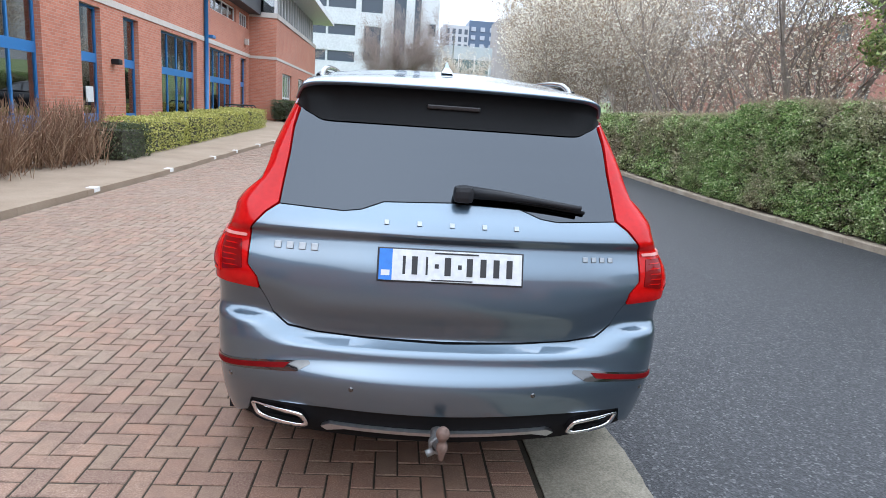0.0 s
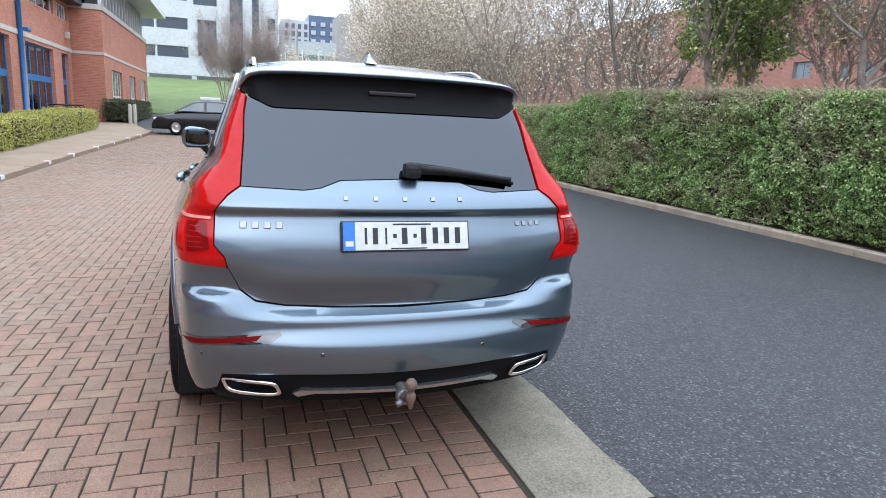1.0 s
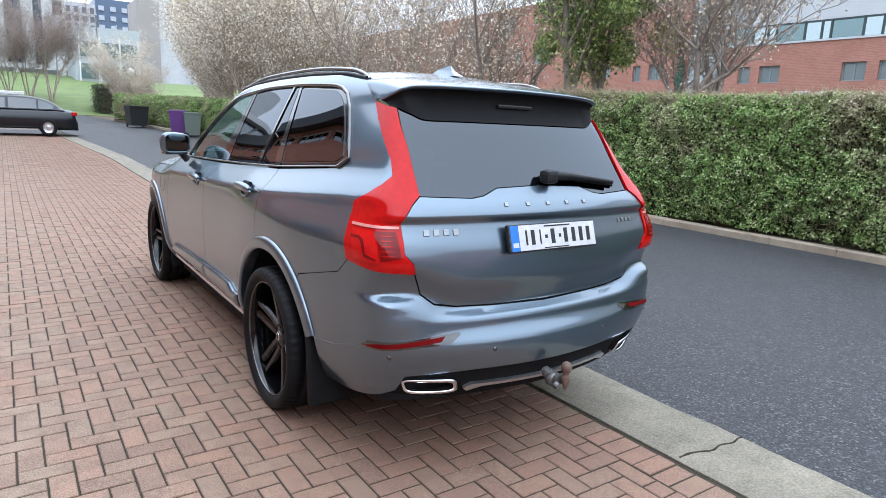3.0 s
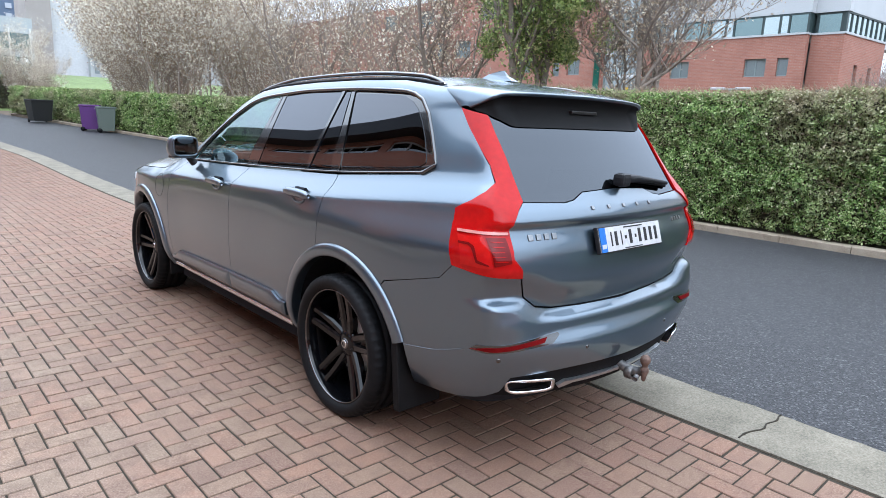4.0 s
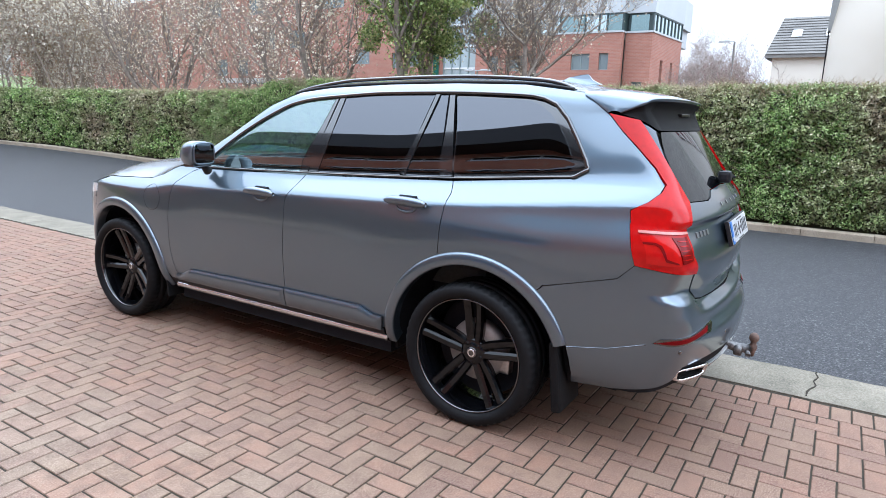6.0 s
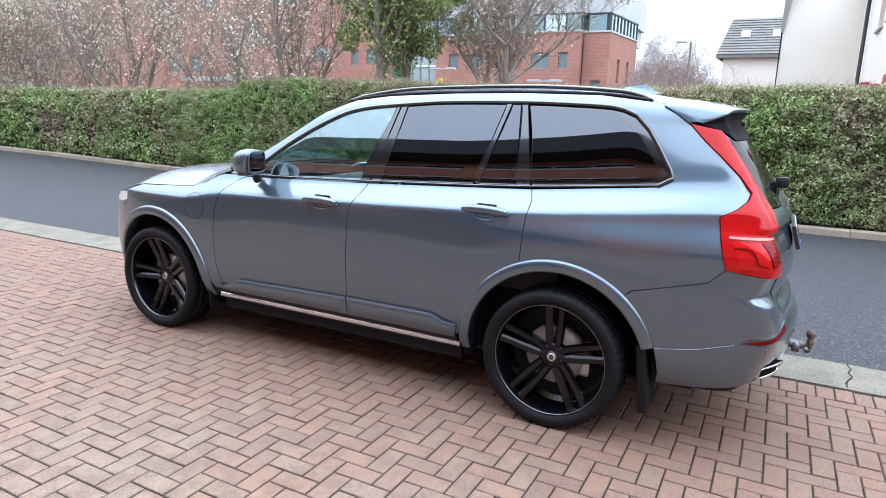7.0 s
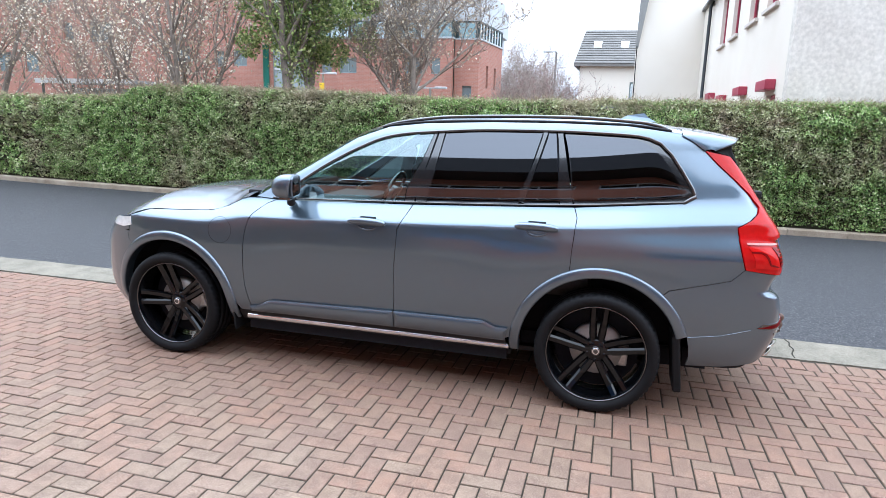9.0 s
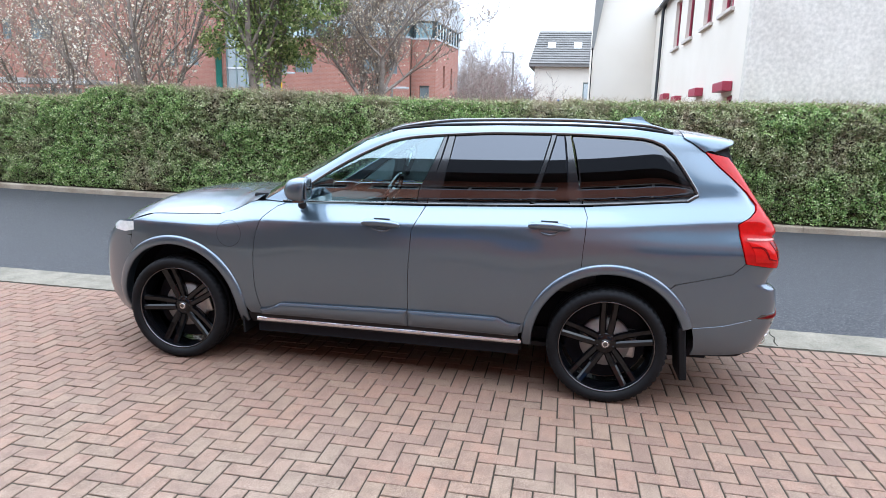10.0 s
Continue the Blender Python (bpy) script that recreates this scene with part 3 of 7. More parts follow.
for r in range(6):
    for k in range(4):
        part("window", boxes("window", plain("tower_pane", (0.08, 0.10, 0.13), 0.3), [(11.0 + k * 1.5, 11.8 + k * 1.5, -0.06, 0.05, 12.5 + r * 1.8, 13.7 + r * 1.8)]), tower)
        if k < 3:
            part("balcony", boxes("balcony", plain("pale_balcony", (0.40, 0.43, 0.48), 0.5), [(17.2 + k * 2.3, 18.3 + k * 2.3, 0.2, 0.5, 12.5 + r * 2.0, 13.5 + r * 2.0)]), tower)
grey_block = building("grey_brown_block", "distant grey-brown office block beyond the trees", (0, 100, 0), 0)
part("wall", boxes("wall", varied("grey_brown_front", (0.30, 0.27, 0.25), (0.38, 0.35, 0.33), 0.3, 0.8), [(15.0, 17.9, 0, 8, 0, 17.0)]), grey_block)
part("wing", boxes("wing", varied("pale_grey_front", (0.40, 0.42, 0.42), (0.48, 0.5, 0.5), 0.3, 0.7), [(22.3, 46, 0, 8, 0, 24)]), grey_block)
part("stair_tower", boxes("stair_tower", RENDER_WHITE, [(17.9, 22.3, 1.0, 8, 0, 19)]), grey_block)
for k in range(9):
    part("fin", boxes("fin", plain("grey_fin", (0.22, 0.25, 0.26), 0.5), [(22.8 + k * 1.6, 23.4 + k * 1.6, -0.1, 0.05, 6, 23)]), grey_block)

# the orange-red brick building beyond the hedge: its face looks to -x
far = building("orange_brick_offices", "orange-red brick office building with a glazed corner top storey", (26, 40, 0), -90)


def fy(y):
    return 40 - y


wins = [(fy(y + 1.0), fy(y), 3.85, 4.95) for y in (32.6, 34.6)]
wins += [(fy(y + w), fy(y), 3.95, 4.70) for y, w in ((8.38, 0.46), (9.28, 0.92), (12.74, 0.94), (14.1, 0.57))]
wins += [(fy(y + w), fy(y), z, z + 0.82) for y, w, z in ((18.95, 0.82, 4.25), (20.3, 0.5, 4.2), (22.4, 1.1, 4.45))]
wins += [(fy(y + w), fy(y), 5.50, 6.55) for y, w in ((27.4, 1.45), (30.0, 0.62))]
wins += [(fy(y + 1.1), fy(y), 0.9, 2.5) for y in (9.3, 12.6, 19.0, 20.9, 24.8, 28.8)]
wins += [(fy(y + w), fy(y), 7.65, 8.7) for y, w in ((20.4, 1.4), (24.3, 2.3), (31.0, 1.4), (35.0, 1.4))]
wall(far, RED_BRICK_FAR, fy(64), fy(17.5), -0.1, 9.2, [w for w in wins if w[1] < fy(17.5)], v=0.0)
wall(far, RED_BRICK_FAR, fy(15.4), fy(7.80), -0.1, 5.6, [w for w in wins if w[0] > fy(15.4) and w[3] < 5.5], v=0.0)
recess_window = (fy(7.38), fy(6.9), 2.3, 3.44)
wall(far, RED_BRICK_FAR, fy(7.80), fy(6.58), -0.1, 5.6, [recess_window], v=0.5)
REFLECTING = plain("reflecting_pane", (0.15, 0.19, 0.20), 0.08, coat=1.0)
for w in wins:
    window(far, *w, GREY_FRAME, 1 if w[1] - w[0] < 0.6 else 2, 1, v=0.12, w=0.05, pane_mat=REFLECTING)
window(far, *recess_window, GREY_FRAME, 1, 1, v=0.62, w=0.05, pane_mat=REFLECTING)
part("inner_wall", boxes("inner_wall", DARKROOM, [(fy(64), fy(6.9), 1.5, 1.6, 0, 5.4)]), far)
stair = part("glazed_stair", boxes("glazed_stair", plain("pale_stair_glazing", (0.35, 0.40, 0.41), 0.12, coat=0.5), [(fy(17.5), fy(15.4), 0.25, 0.35, -0.1, 8.0)]), far)
for k in range(5):
    part("mullion", boxes("mullion", GREY_FRAME, [(fy(17.5) + k * 0.51, fy(17.5) + k * 0.51 + 0.06, 0.18, 0.3, -0.1, 8.0)]), stair)
for k in range(7):
    part("transom", boxes("transom", WHITE_FRAME, [(fy(17.5), fy(15.4), 0.19, 0.29, 0.8 + k * 1.1, 0.88 + k * 1.1)]), stair)
CLADDING = varied("pale_grey_cladding", (0.40, 0.42, 0.43), (0.47, 0.49, 0.5), 0.5, 0.5)
part("top_storey", boxes("top_storey", CLADDING, [(fy(15.5), fy(7.75), 0.02, 8, 6.46, 7.9), (fy(7.75), fy(6.52), 0.45, 8, 6.46, 7.9), (fy(15.5), fy(6.7), 0.7, 8, 5.6, 6.46)]), far)
DARK_FRAME = plain("dark_green_frame_paint", (0.028, 0.048, 0.048), 0.45)
MIRROR_PANE = plain("mirror_glazing", (0.46, 0.53, 0.53), 0.06, 0.9)
TINTED_PANE = plain("tinted_glazing", (0.20, 0.27, 0.27), 0.08, 0.9)
part("top_sill", boxes("top_sill", CLADDING, [(fy(15.5), fy(7.76), -0.05, 0.5, 5.6, 5.68), (fy(7.76), fy(6.54), 0.45, 0.9, 5.6, 5.68)]), far)
part("top_rail", boxes("top_rail", DARK_FRAME, [(fy(15.5), fy(7.80), 0.03, 0.5, 6.40, 6.46), (fy(7.80), fy(6.56), 0.53, 0.9, 6.40, 6.46)]), far)
PANES = [1.16, 0.62, 0.30]
u, k = fy(15.4), 0
while u < fy(8.1):
    wide = min(PANES[k % 3], fy(7.86) - u)
    part("top_mullion", boxes("top_mullion", DARK_FRAME, [(u - 0.07, u, 0.04, 0.5, 5.68, 6.40)]), far)
    part("top_window", boxes("top_window", (TINTED_PANE, MIRROR_PANE, MIRROR_PANE)[k % 3], [(u, u + wide, 0.09, 0.5, 5.68, 6.40)]), far)
    u, k = u + wide + 0.07, k + 1
part("corner_post", boxes("corner_post", DARK_FRAME, [(fy(7.86), fy(7.78), 0.03, 0.7, 5.68, 6.40)]), far)
for y in (7.62, 6.58):
    part("recess_post", boxes("recess_post", DARK_FRAME, [(fy(y + 0.08), fy(y), 0.54, 0.7, 5.68, 6.40)]), far)
part("green_pipe", tube("green_pipe", [(fy(17.75), -0.12, 0.0), (fy(17.75), -0.12, 5.3)], 0.16, plain("green_pipe_paint", (0.02, 0.16, 0.12), 0.5), 10), far, "green painted riser beside the glazed stair")
part("recess_pane", boxes("recess_pane", TINTED_PANE, [(fy(7.62), fy(6.66), 0.58, 0.7, 5.68, 6.40)]), far)
end = building("orange_brick_end", "end wall of the orange-red brick offices", (26.5, 6.58, 0), -5)
wall(end, RED_BRICK_FAR, 0.0, 4.2, -0.1, 5.6, [(1.3, 1.65, 3.4, 4.5), (2.75, 3.1, 3.4, 4.5)], v=0.0)
for u in (1.3, 2.75):
    window(end, u, u + 0.35, 3.4, 4.5, GREY_FRAME, 1, 1, pane_mat=REFLECTING)
part("top_storey", boxes("top_storey", CLADDING, [(0.0, 4.25, -0.03, 6, 6.46, 7.9)]), end)
part("top_sill", boxes("top_sill", CLADDING, [(-0.02, 4.24, -0.05, 0.3, 5.6, 5.68)]), end)
part("glazing_core", boxes("glazing_core", DARK_FRAME, [(0.06, 4.14, 0.09, 5, 5.68, 6.40)]), end)
part("top_rail", boxes("top_rail", DARK_FRAME, [(0.0, 4.2, -0.01, 5, 6.40, 6.46)]), end)
for k in range(9):
    part("mullion", boxes("mullion", DARK_FRAME, [(k * 0.516, 0.07 + k * 0.516, 0.0, 0.09, 5.68, 6.40)]), end)
for k in range(8):
    part("pane", boxes("pane", MIRROR_PANE, [(0.07 + k * 0.516, 0.516 + k * 0.516, 0.04, 0.09, 5.68, 6.40)]), end)
part("inner_wall", boxes("inner_wall", DARKROOM, [(0.6, 4.1, 1.5, 1.6, 0, 5.4)]), end)

away = Matrix.Translation((-4.2, -1.0, 1.65)) @ Matrix.Scale(1.2, 4) @ Matrix.Translation((4.2, 1.0, -1.65))
far.matrix_basis, end.matrix_basis = away @ far.matrix_basis, away @ end.matrix_basis

# an added, unseen plain building that closes the place behind and darkens reflections
rear_block = building("plain_brick_block", "added plain red brick block, out of view, closing the yard behind", (20, -34, 0), 180)
wall(rear_block, RED_BRICK, -30, 34, -0.2, 6.5, [(-24 + 6 * k, -21 + 6 * k, 1.0, 2.6) for k in range(9)], v=0.0)
part("inner_wall", boxes("inner_wall", DARKROOM, [(-30, 34, 1.2, 1.4, -0.2, 6.5)]), rear_block)

# the cream house: a long front facing the yard, a grey end towards the road, and a wing at its far end
GREY_RENDER = varied("grey_render", (0.50, 0.455, 0.40), (0.66, 0.615, 0.55), 0.9, 0.9, fine=14.0, dirt=0.3)
cream = building("cream_house", "cream rendered house with burgundy windows, hoods and a grey end wall", (20.6, -2.95, 0), 180)
front = [(u - 0.55, u + 0.55, 4.30, 5.15 if u > 7 else 5.75) for u in (3.17, 5.4, 7.98, 10.03)] + [(10.5, 11.35, 0.9, 2.45)]
wall(cream, CREAM, -2.4, 6.2, 0.0, 6.2, [o for o in front if o[1] < 6.2], v=0.0)
wall(cream, CREAM, 6.2, 12.0, 0.0, 5.3, [o for o in front if o[0] > 6.2], v=0.0)
for o in front:
    window(cream, *o, BURGUNDY, 2 if o[2] > 3 else 1, 1, v=0.10, w=0.07)
    part("sill", boxes("sill", STONE, [(o[0] - 0.12, o[1] + 0.12, -0.08, 0.0, o[2] - 0.10, o[2] - 0.02)], 0.01), cream)
part("inner_wall", boxes("inner_wall", DARKROOM, [(0.3, 11.9, 1.5, 1.6, 0, 5.2)]), cream)
for u, w, z in ((2.4, 0.9, 2.68), (4.9, 0.7, 2.50), (7.9, 0.9, 2.56), (10.8, 0.95, 2.53)):
    part("hood", boxes("hood", BURGUNDY, [(u - w / 2, u + w / 2, -0.20, 0.0, z, z + 0.20)], 0.02), cream, "burgundy window hood")
part("rain_pipe", tube("rain_pipe", [(0.12, -0.10, 0.0), (0.12, -0.10, 5.95), (0.12, 0.0, 6.15)], 0.055, MATT_BLACK, 8), cream, "black rainwater pipe")
part("gutter", boxes("gutter", MATT_BLACK, [(-0.1, 6.2, -0.22, -0.08, 6.06, 6.18)], 0.02), cream)
end_wall = part("end_wall", boxes("end_wall", GREY_RENDER, [(12.0, 12.3, -0.02, 9.0, 0.0, 4.9)]), cream, "stained grey rendered end wall")
part("wing_wall", boxes("wing_wall", CREAM, [(-7.0, -2.4, -2.41, -0.002, 0.0, 7.4)]), cream)
bv = [(-2.35, -2.40, 4.85), (-2.35, -2.50, 4.85), (-2.0, -2.44, 7.4), (-2.0, -2.05, 7.4)]
part("verge_board", mesh_from("verge_board", bv + [(x - 0.3, y, z) for x, y, z in bv], [(3, 2, 1, 0), (4, 5, 6, 7), (0, 1, 5, 4), (1, 2, 6, 5), (2, 3, 7, 6), (3, 0, 4, 7)], plain("grey_eave", (0.25, 0.25, 0.24), 0.6)), cream)
part("wing_pipe", tube("wing_pipe", [(-2.34, -2.43, 0.0), (-2.34, -2.45, 4.9)], 0.02, MATT_BLACK, 8), cream)
part("roof", boxes("roof", SLATE, [(-2.4, 6.3, -0.12, 9.0, 6.2, 6.32)]), cream)
part("low_roof", boxes("low_roof", SLATE, [(6.3, 12.0, -0.05, 9.05, 5.3, 5.4)]), cream)
slate_house = building("slate_roofed_house", "pale house with a slate roof and two roof windows", (30, 0.9, 0), -90)
wall(slate_house, CREAM, -1.6, 5.0, 0.0, 4.7, [(0.95, 1.5, 2.6, 3.7)], v=0.0)
window(slate_house, 0.95, 1.5, 2.6, 3.7, GREY_FRAME)
rv = [(-1.9, -0.3, 4.6), (5.0, -0.3, 4.6), (5.0, 2.6, 6.6), (-1.55, 2.6, 6.6), (-1.9, -0.3, 4.45), (5.0, -0.3, 4.45), (5.0, 6, 4.6), (-1.9, 6, 4.6)]
slope = part("roof", mesh_from("roof", rv, [(0, 1, 2, 3), (4, 5, 1, 0), (3, 2, 6, 7), (0, 3, 7, 4)], SLATE), slate_house)
for k in range(14):
    t = k / 14
    part("slate_course", boxes("slate_course", SLATE, [(-1.88 + 0.33 * t, 5.0, -0.33 + 2.9 * t, -0.10 + 2.9 * t, 4.605 + 2.0 * t, 4.63 + 2.0 * t)]), slope)
for u in (-1.02, 0.36):
    part("roof_window", mesh_from("roof_window", [(u, 0.90, 5.50), (u + 0.42, 0.90, 5.50), (u + 0.42, 1.42, 5.87), (u, 1.42, 5.87)], [(0, 1, 2, 3)], plain("bright_roof_pane", (0.6, 0.62, 0.64), 0.1)), slate_house)
slate_house.matrix_basis = Matrix.Translation((-4.5, -1.4, 2.0)) @ Matrix.Scale(1.22, 4) @ Matrix.Translation((4.5, 0.8, -1.7)) @ slate_house.matrix_basis

# ---- the estate car: its outer skin as one smooth surface, cut into panels ----
HUB_Y = (-0.02, 3.005)
HUB_Z = 0.374
belt = smooth_curve((-1.0, -0.47, 0.18, 1.25, 2.26, 2.6), (1.335, 1.308, 1.258, 1.212, 1.184, 1.18))
width_at = smooth_curve((0.18, 0.26, 0.33, 0.38, 0.46, 0.56, 0.70, 0.86, 0.98, 1.045, 1.074, 1.084, 1.13, 1.18, 1.21, 1.30, 1.40, 1.50, 1.60, 1.70, 1.76),
                        (0.76, 0.83, 0.88, 0.908, 0.928, 0.939, 0.947, 0.949, 0.945, 0.940, 0.936, 0.929, 0.885, 0.838, 0.820, 0.7868, 0.748, 0.7072, 0.6644, 0.6196, 0.592))
plan_low = smooth_curve((-1.3, -0.95, -0.6, -0.2, 0.3, 2.4, 2.9, 3.15, 3.36, 3.55, 3.75, 3.95), (0.86, 0.915, 0.96, 0.99, 1.0, 1.0, 0.992, 0.972, 0.935, 0.868, 0.745, 0.55))


def plan_high(y):
    return 1 - 0.068 * np.clip(0.6 - y, 0, None) ** 2 - 0.03 * np.clip(y - 1.6, 0, None) ** 2


rear_at = smooth_curve((0.18, 0.28, 0.36, 0.44, 0.5, 0.57, 0.6, 0.612, 0.655, 0.668, 0.712, 0.73, 0.745, 0.8, 0.868, 0.882, 1, 1.1, 1.122, 1.132, 1.14, 1.17, 1.24, 1.4, 1.55, 1.66, 1.76),
                       (-0.95, -1.045, -1.10, -1.14, -1.158, -1.163, -1.160, -1.156, -1.128, -1.121, -1.11, -1.078, -1.054, -1.068, -1.094, -1.096, -1.081, -1.047, -1.041, -1.051, -1.061, -1.048, -0.995, -0.885, -0.785, -0.7, -0.6))
front_at = smooth_curve((0.18, 0.35, 0.6, 0.75, 0.85, 0.92, 0.98, 1.1, 1.3, 1.76), (3.74, 3.86, 3.90, 3.875, 3.83, 3.775, 3.72, 3.56, 3.3, 3.0))
rear_bow = smooth_curve((0.18, 0.45, 0.57, 0.64, 0.75, 1.2, 1.6, 1.76), (0.25, 0.25, 0.20, 0.165, 0.14, 0.13, 0.16, 0.18))
corner = smooth_curve((0.18, 0.65, 0.8, 1.2, 1.4, 1.76), (0.085, 0.08, 0.06, 0.05, 0.045, 0.045))


ROOF_EDGE = [(2.36, 1.185), (2.18, 1.30), (2.0, 1.405), (1.67, 1.612), (1.45, 1.692), (1.2, 1.722), (0.75, 1.742), (0.3, 1.748), (-0.1, 1.742), (-0.42, 1.705)]
roof_line = smooth_curve([q[0] for q in reversed(ROOF_EDGE)], [q[1] for q in reversed(ROOF_EDGE)])


def ease(t):
    t = np.clip(t, 0, 1)
    return t * t * (3 - 2 * t)


def haunch(y, z):
    """How far the flank swells out round the wheel arches."""
    out = 0.0
    for hy in HUB_Y:
        out = out + 0.013 * (1 - ease((np.hypot(y - hy, z - HUB_Z) - 0.58) / 0.44))
    return out * (1 - ease((z - 1.03) / 0.12)) * ease((z - 0.30) / 0.2)


def tail_lean(y, z):
    """The rear pillars lean in more than the doors."""
    u = np.clip((z - 1.24) / 0.36, 0, 1)
    lift = 0.012 * ease((z - 0.98) / 0.36) - 0.0285 * u * u * (1.5 - 0.5 * u)
    return lift * ease((-0.28 - y) / 0.40)


def roll_over(y, z):
    """How far the flank curls in towards the roof's edge."""
    u = np.clip((z - (roof_line(y) - 0.065)) / 0.065, 0, 1.4)
    return 0.022 * u * u * ease((y + 0.62) / 0.25) * (1 - ease((y - 2.2) / 0.2))


def half_width(y, z):
    w = np.clip((z - 0.6) / 0.4, 0, 1)
    f = np.clip((y - 2.35) / 0.4, 0, 1)
    zz = z - (belt(y) - 1.20 - 0.055 * f * f * (3 - 2 * f)) * w * w * (3 - 2 * w)
    k = np.clip((z - 1.0) / 0.2, 0, 1)
    k = k * k * (3 - 2 * k)
    return width_at(zz) * (plan_low(y) * (1 - k) + plan_high(y) * k) + haunch(y, z) + tail_lean(y, z) - roll_over(y, z)


def tail_at(x, z):
    """How far back the tail reaches; the shelf under the tailgate climbs towards the lamps."""
    climb = 0.085 * ease((np.abs(x) - 0.50) / 0.24) * ease((z - 0.60) / 0.16) * (1 - ease((z - 0.88) / 0.24))
    return rear_at(z - climb) + rear_bow(z) * np.asarray(x) ** 2


SKIN_Z = np.arange(0.18, 1.7601, 0.01)
SKIN_S = np.arange(0.0, 6.0001, 0.01)


def skin_table():
    rows = []
    ys = np.linspace(-1.4, 3.95, 1100)
    for z in SKIN_Z:
        side = half_width(ys, z)
        ok = (ys > tail_at(side, z)) & (ys < front_at(z) - 0.28 * side ** 2)
        sy, sx = ys[ok], side[ok]
        rx, fx = np.linspace(0, sx[0], 160), np.linspace(sx[-1], 0, 160)
        px = np.concatenate((rx[:-1], sx, fx[1:]))
        py = np.concatenate((tail_at(rx[:-1], z), sy, front_at(z) - 0.28 * fx[1:] ** 2))
        px, py = np.concatenate((-px[:0:-1], px)), np.concatenate((py[:0:-1], py))
        arc = np.concatenate(((0,), np.cumsum(np.hypot(np.diff(px), np.diff(py)))))
        step = 0.005
        even = np.arange(0, arc[-1], step)
        qx, qy = np.interp(even, arc, px), np.interp(even, arc, py)
        sig = float(corner(z)) / step
        reach = int(3 * sig)
        kern = np.exp(-0.5 * (np.arange(-reach, reach + 1) / sig) ** 2)
        kern /= kern.sum()
        qx = np.convolve(np.pad(qx, reach, mode="edge"), kern, "valid")
        qy = np.convolve(np.pad(qy, reach, mode="edge"), kern, "valid")
        mid = len(even) // 2
        c = mid + int(np.argmin(np.abs(qx[mid - 40:mid + 40]))) - 40
        arc = np.concatenate(((0,), np.cumsum(np.hypot(np.diff(qx), np.diff(qy)))))
        start = float(np.interp(0.0, qx[c - 4:c + 5], arc[c - 4:c + 5]))
        rows.append((np.interp(SKIN_S + start, arc, qx), np.interp(SKIN_S + start, arc, qy)))
    t = np.array(rows)
    return t[:, 0, :], t[:, 1, :]


SKIN_X, SKIN_Y = skin_table()
_z3 = np.repeat(SKIN_Z[:, None], len(SKIN_S), 1)
_ds = np.stack((np.gradient(-SKIN_X, axis=1), np.gradient(SKIN_Y, axis=1), np.zeros_like(_z3)), -1)
_dz = np.stack((np.gradient(-SKIN_X, axis=0), np.gradient(SKIN_Y, axis=0), np.gradient(_z3, axis=0)), -1)
_nn = -np.cross(_ds, _dz)
SKIN_N = _nn / np.maximum(np.linalg.norm(_nn, axis=-1, keepdims=True), 1e-9)


def skin(s, z):
    """Places and normals on the skin; s runs from the middle of the tail forwards along the left (s > 0) or right flank."""
    s, z = np.asarray(s, float), np.asarray(z, float)
    a = np.clip(np.abs(s) / 0.01, 0, len(SKIN_S) - 1.001)
    b = np.clip((z - SKIN_Z[0]) / 0.01, 0, len(SKIN_Z) - 1.001)
    i, j = a.astype(int), b.astype(int)
    u, v = a - i, b - j

    def blend(t):
        uu, vv = (u, v) if t.ndim == 2 else (u[..., None], v[..., None])
        return (t[j, i] * (1 - uu) + t[j, i + 1] * uu) * (1 - vv) + (t[j + 1, i] * (1 - uu) + t[j + 1, i + 1] * uu) * vv
    sign = np.where(s >= 0, 1.0, -1.0)
    p = np.stack((-sign * blend(SKIN_X), blend(SKIN_Y), z), -1)
    n = blend(SKIN_N)
    n[..., 0] *= sign
    return p, n / np.linalg.norm(n, axis=-1, keepdims=True)


def on_side(y, z):
    """s of the place on the left flank at y, z."""
    b = min(max((z - 0.18) / 0.01, 0), len(SKIN_Z) - 1.001)
    j, v = int(b), b - int(b)
    s = [float(np.interp(y, SKIN_Y[r][:int(np.argmax(SKIN_Y[r]))], SKIN_S[:int(np.argmax(SKIN_Y[r]))])) for r in (j, j + 1)]
    return s[0] * (1 - v) + s[1] * v


def on_rear(x, z):
    """s of the place on the tail, x metres out from its middle."""
    b = min(max((z - 0.18) / 0.01, 0), len(SKIN_Z) - 1.001)
    j, v = int(b), b - int(b)
    s = [float(np.interp(abs(x), SKIN_X[r][:int(np.argmax(SKIN_X[r]))], SKIN_S[:int(np.argmax(SKIN_X[r]))])) for r in (j, j + 1)]
    return math.copysign(s[0] * (1 - v) + s[1] * v, x)


def L(*pts):
    """Places on the flank, (y, z), or on the tail, ("r", x, z), in skin coordinates."""
    made = []
    for k, p in enumerate(pts):
        q = pts[k + 1] if k + 1 < len(pts) else p
        if (p[0] == "r") != (q[0] == "r"):
            q = p
        a, b = np.array(p[-2:], float), np.array(q[-2:], float)
        n = max(1, int(np.linalg.norm(b - a) / 0.011))
        place = on_rear if p[0] == "r" else on_side
        corner_run = max(a[0], b[0]) > 0.55 if p[0] == "r" else min(a[0], b[0]) < -0.83
        sa, sb = place(*a), place(*b)
        for i in range(n):
            c = a + (b - a) * i / n
            made.append((sa + (sb - sa) * i / n if corner_run else place(*c), float(c[1])))
    return made


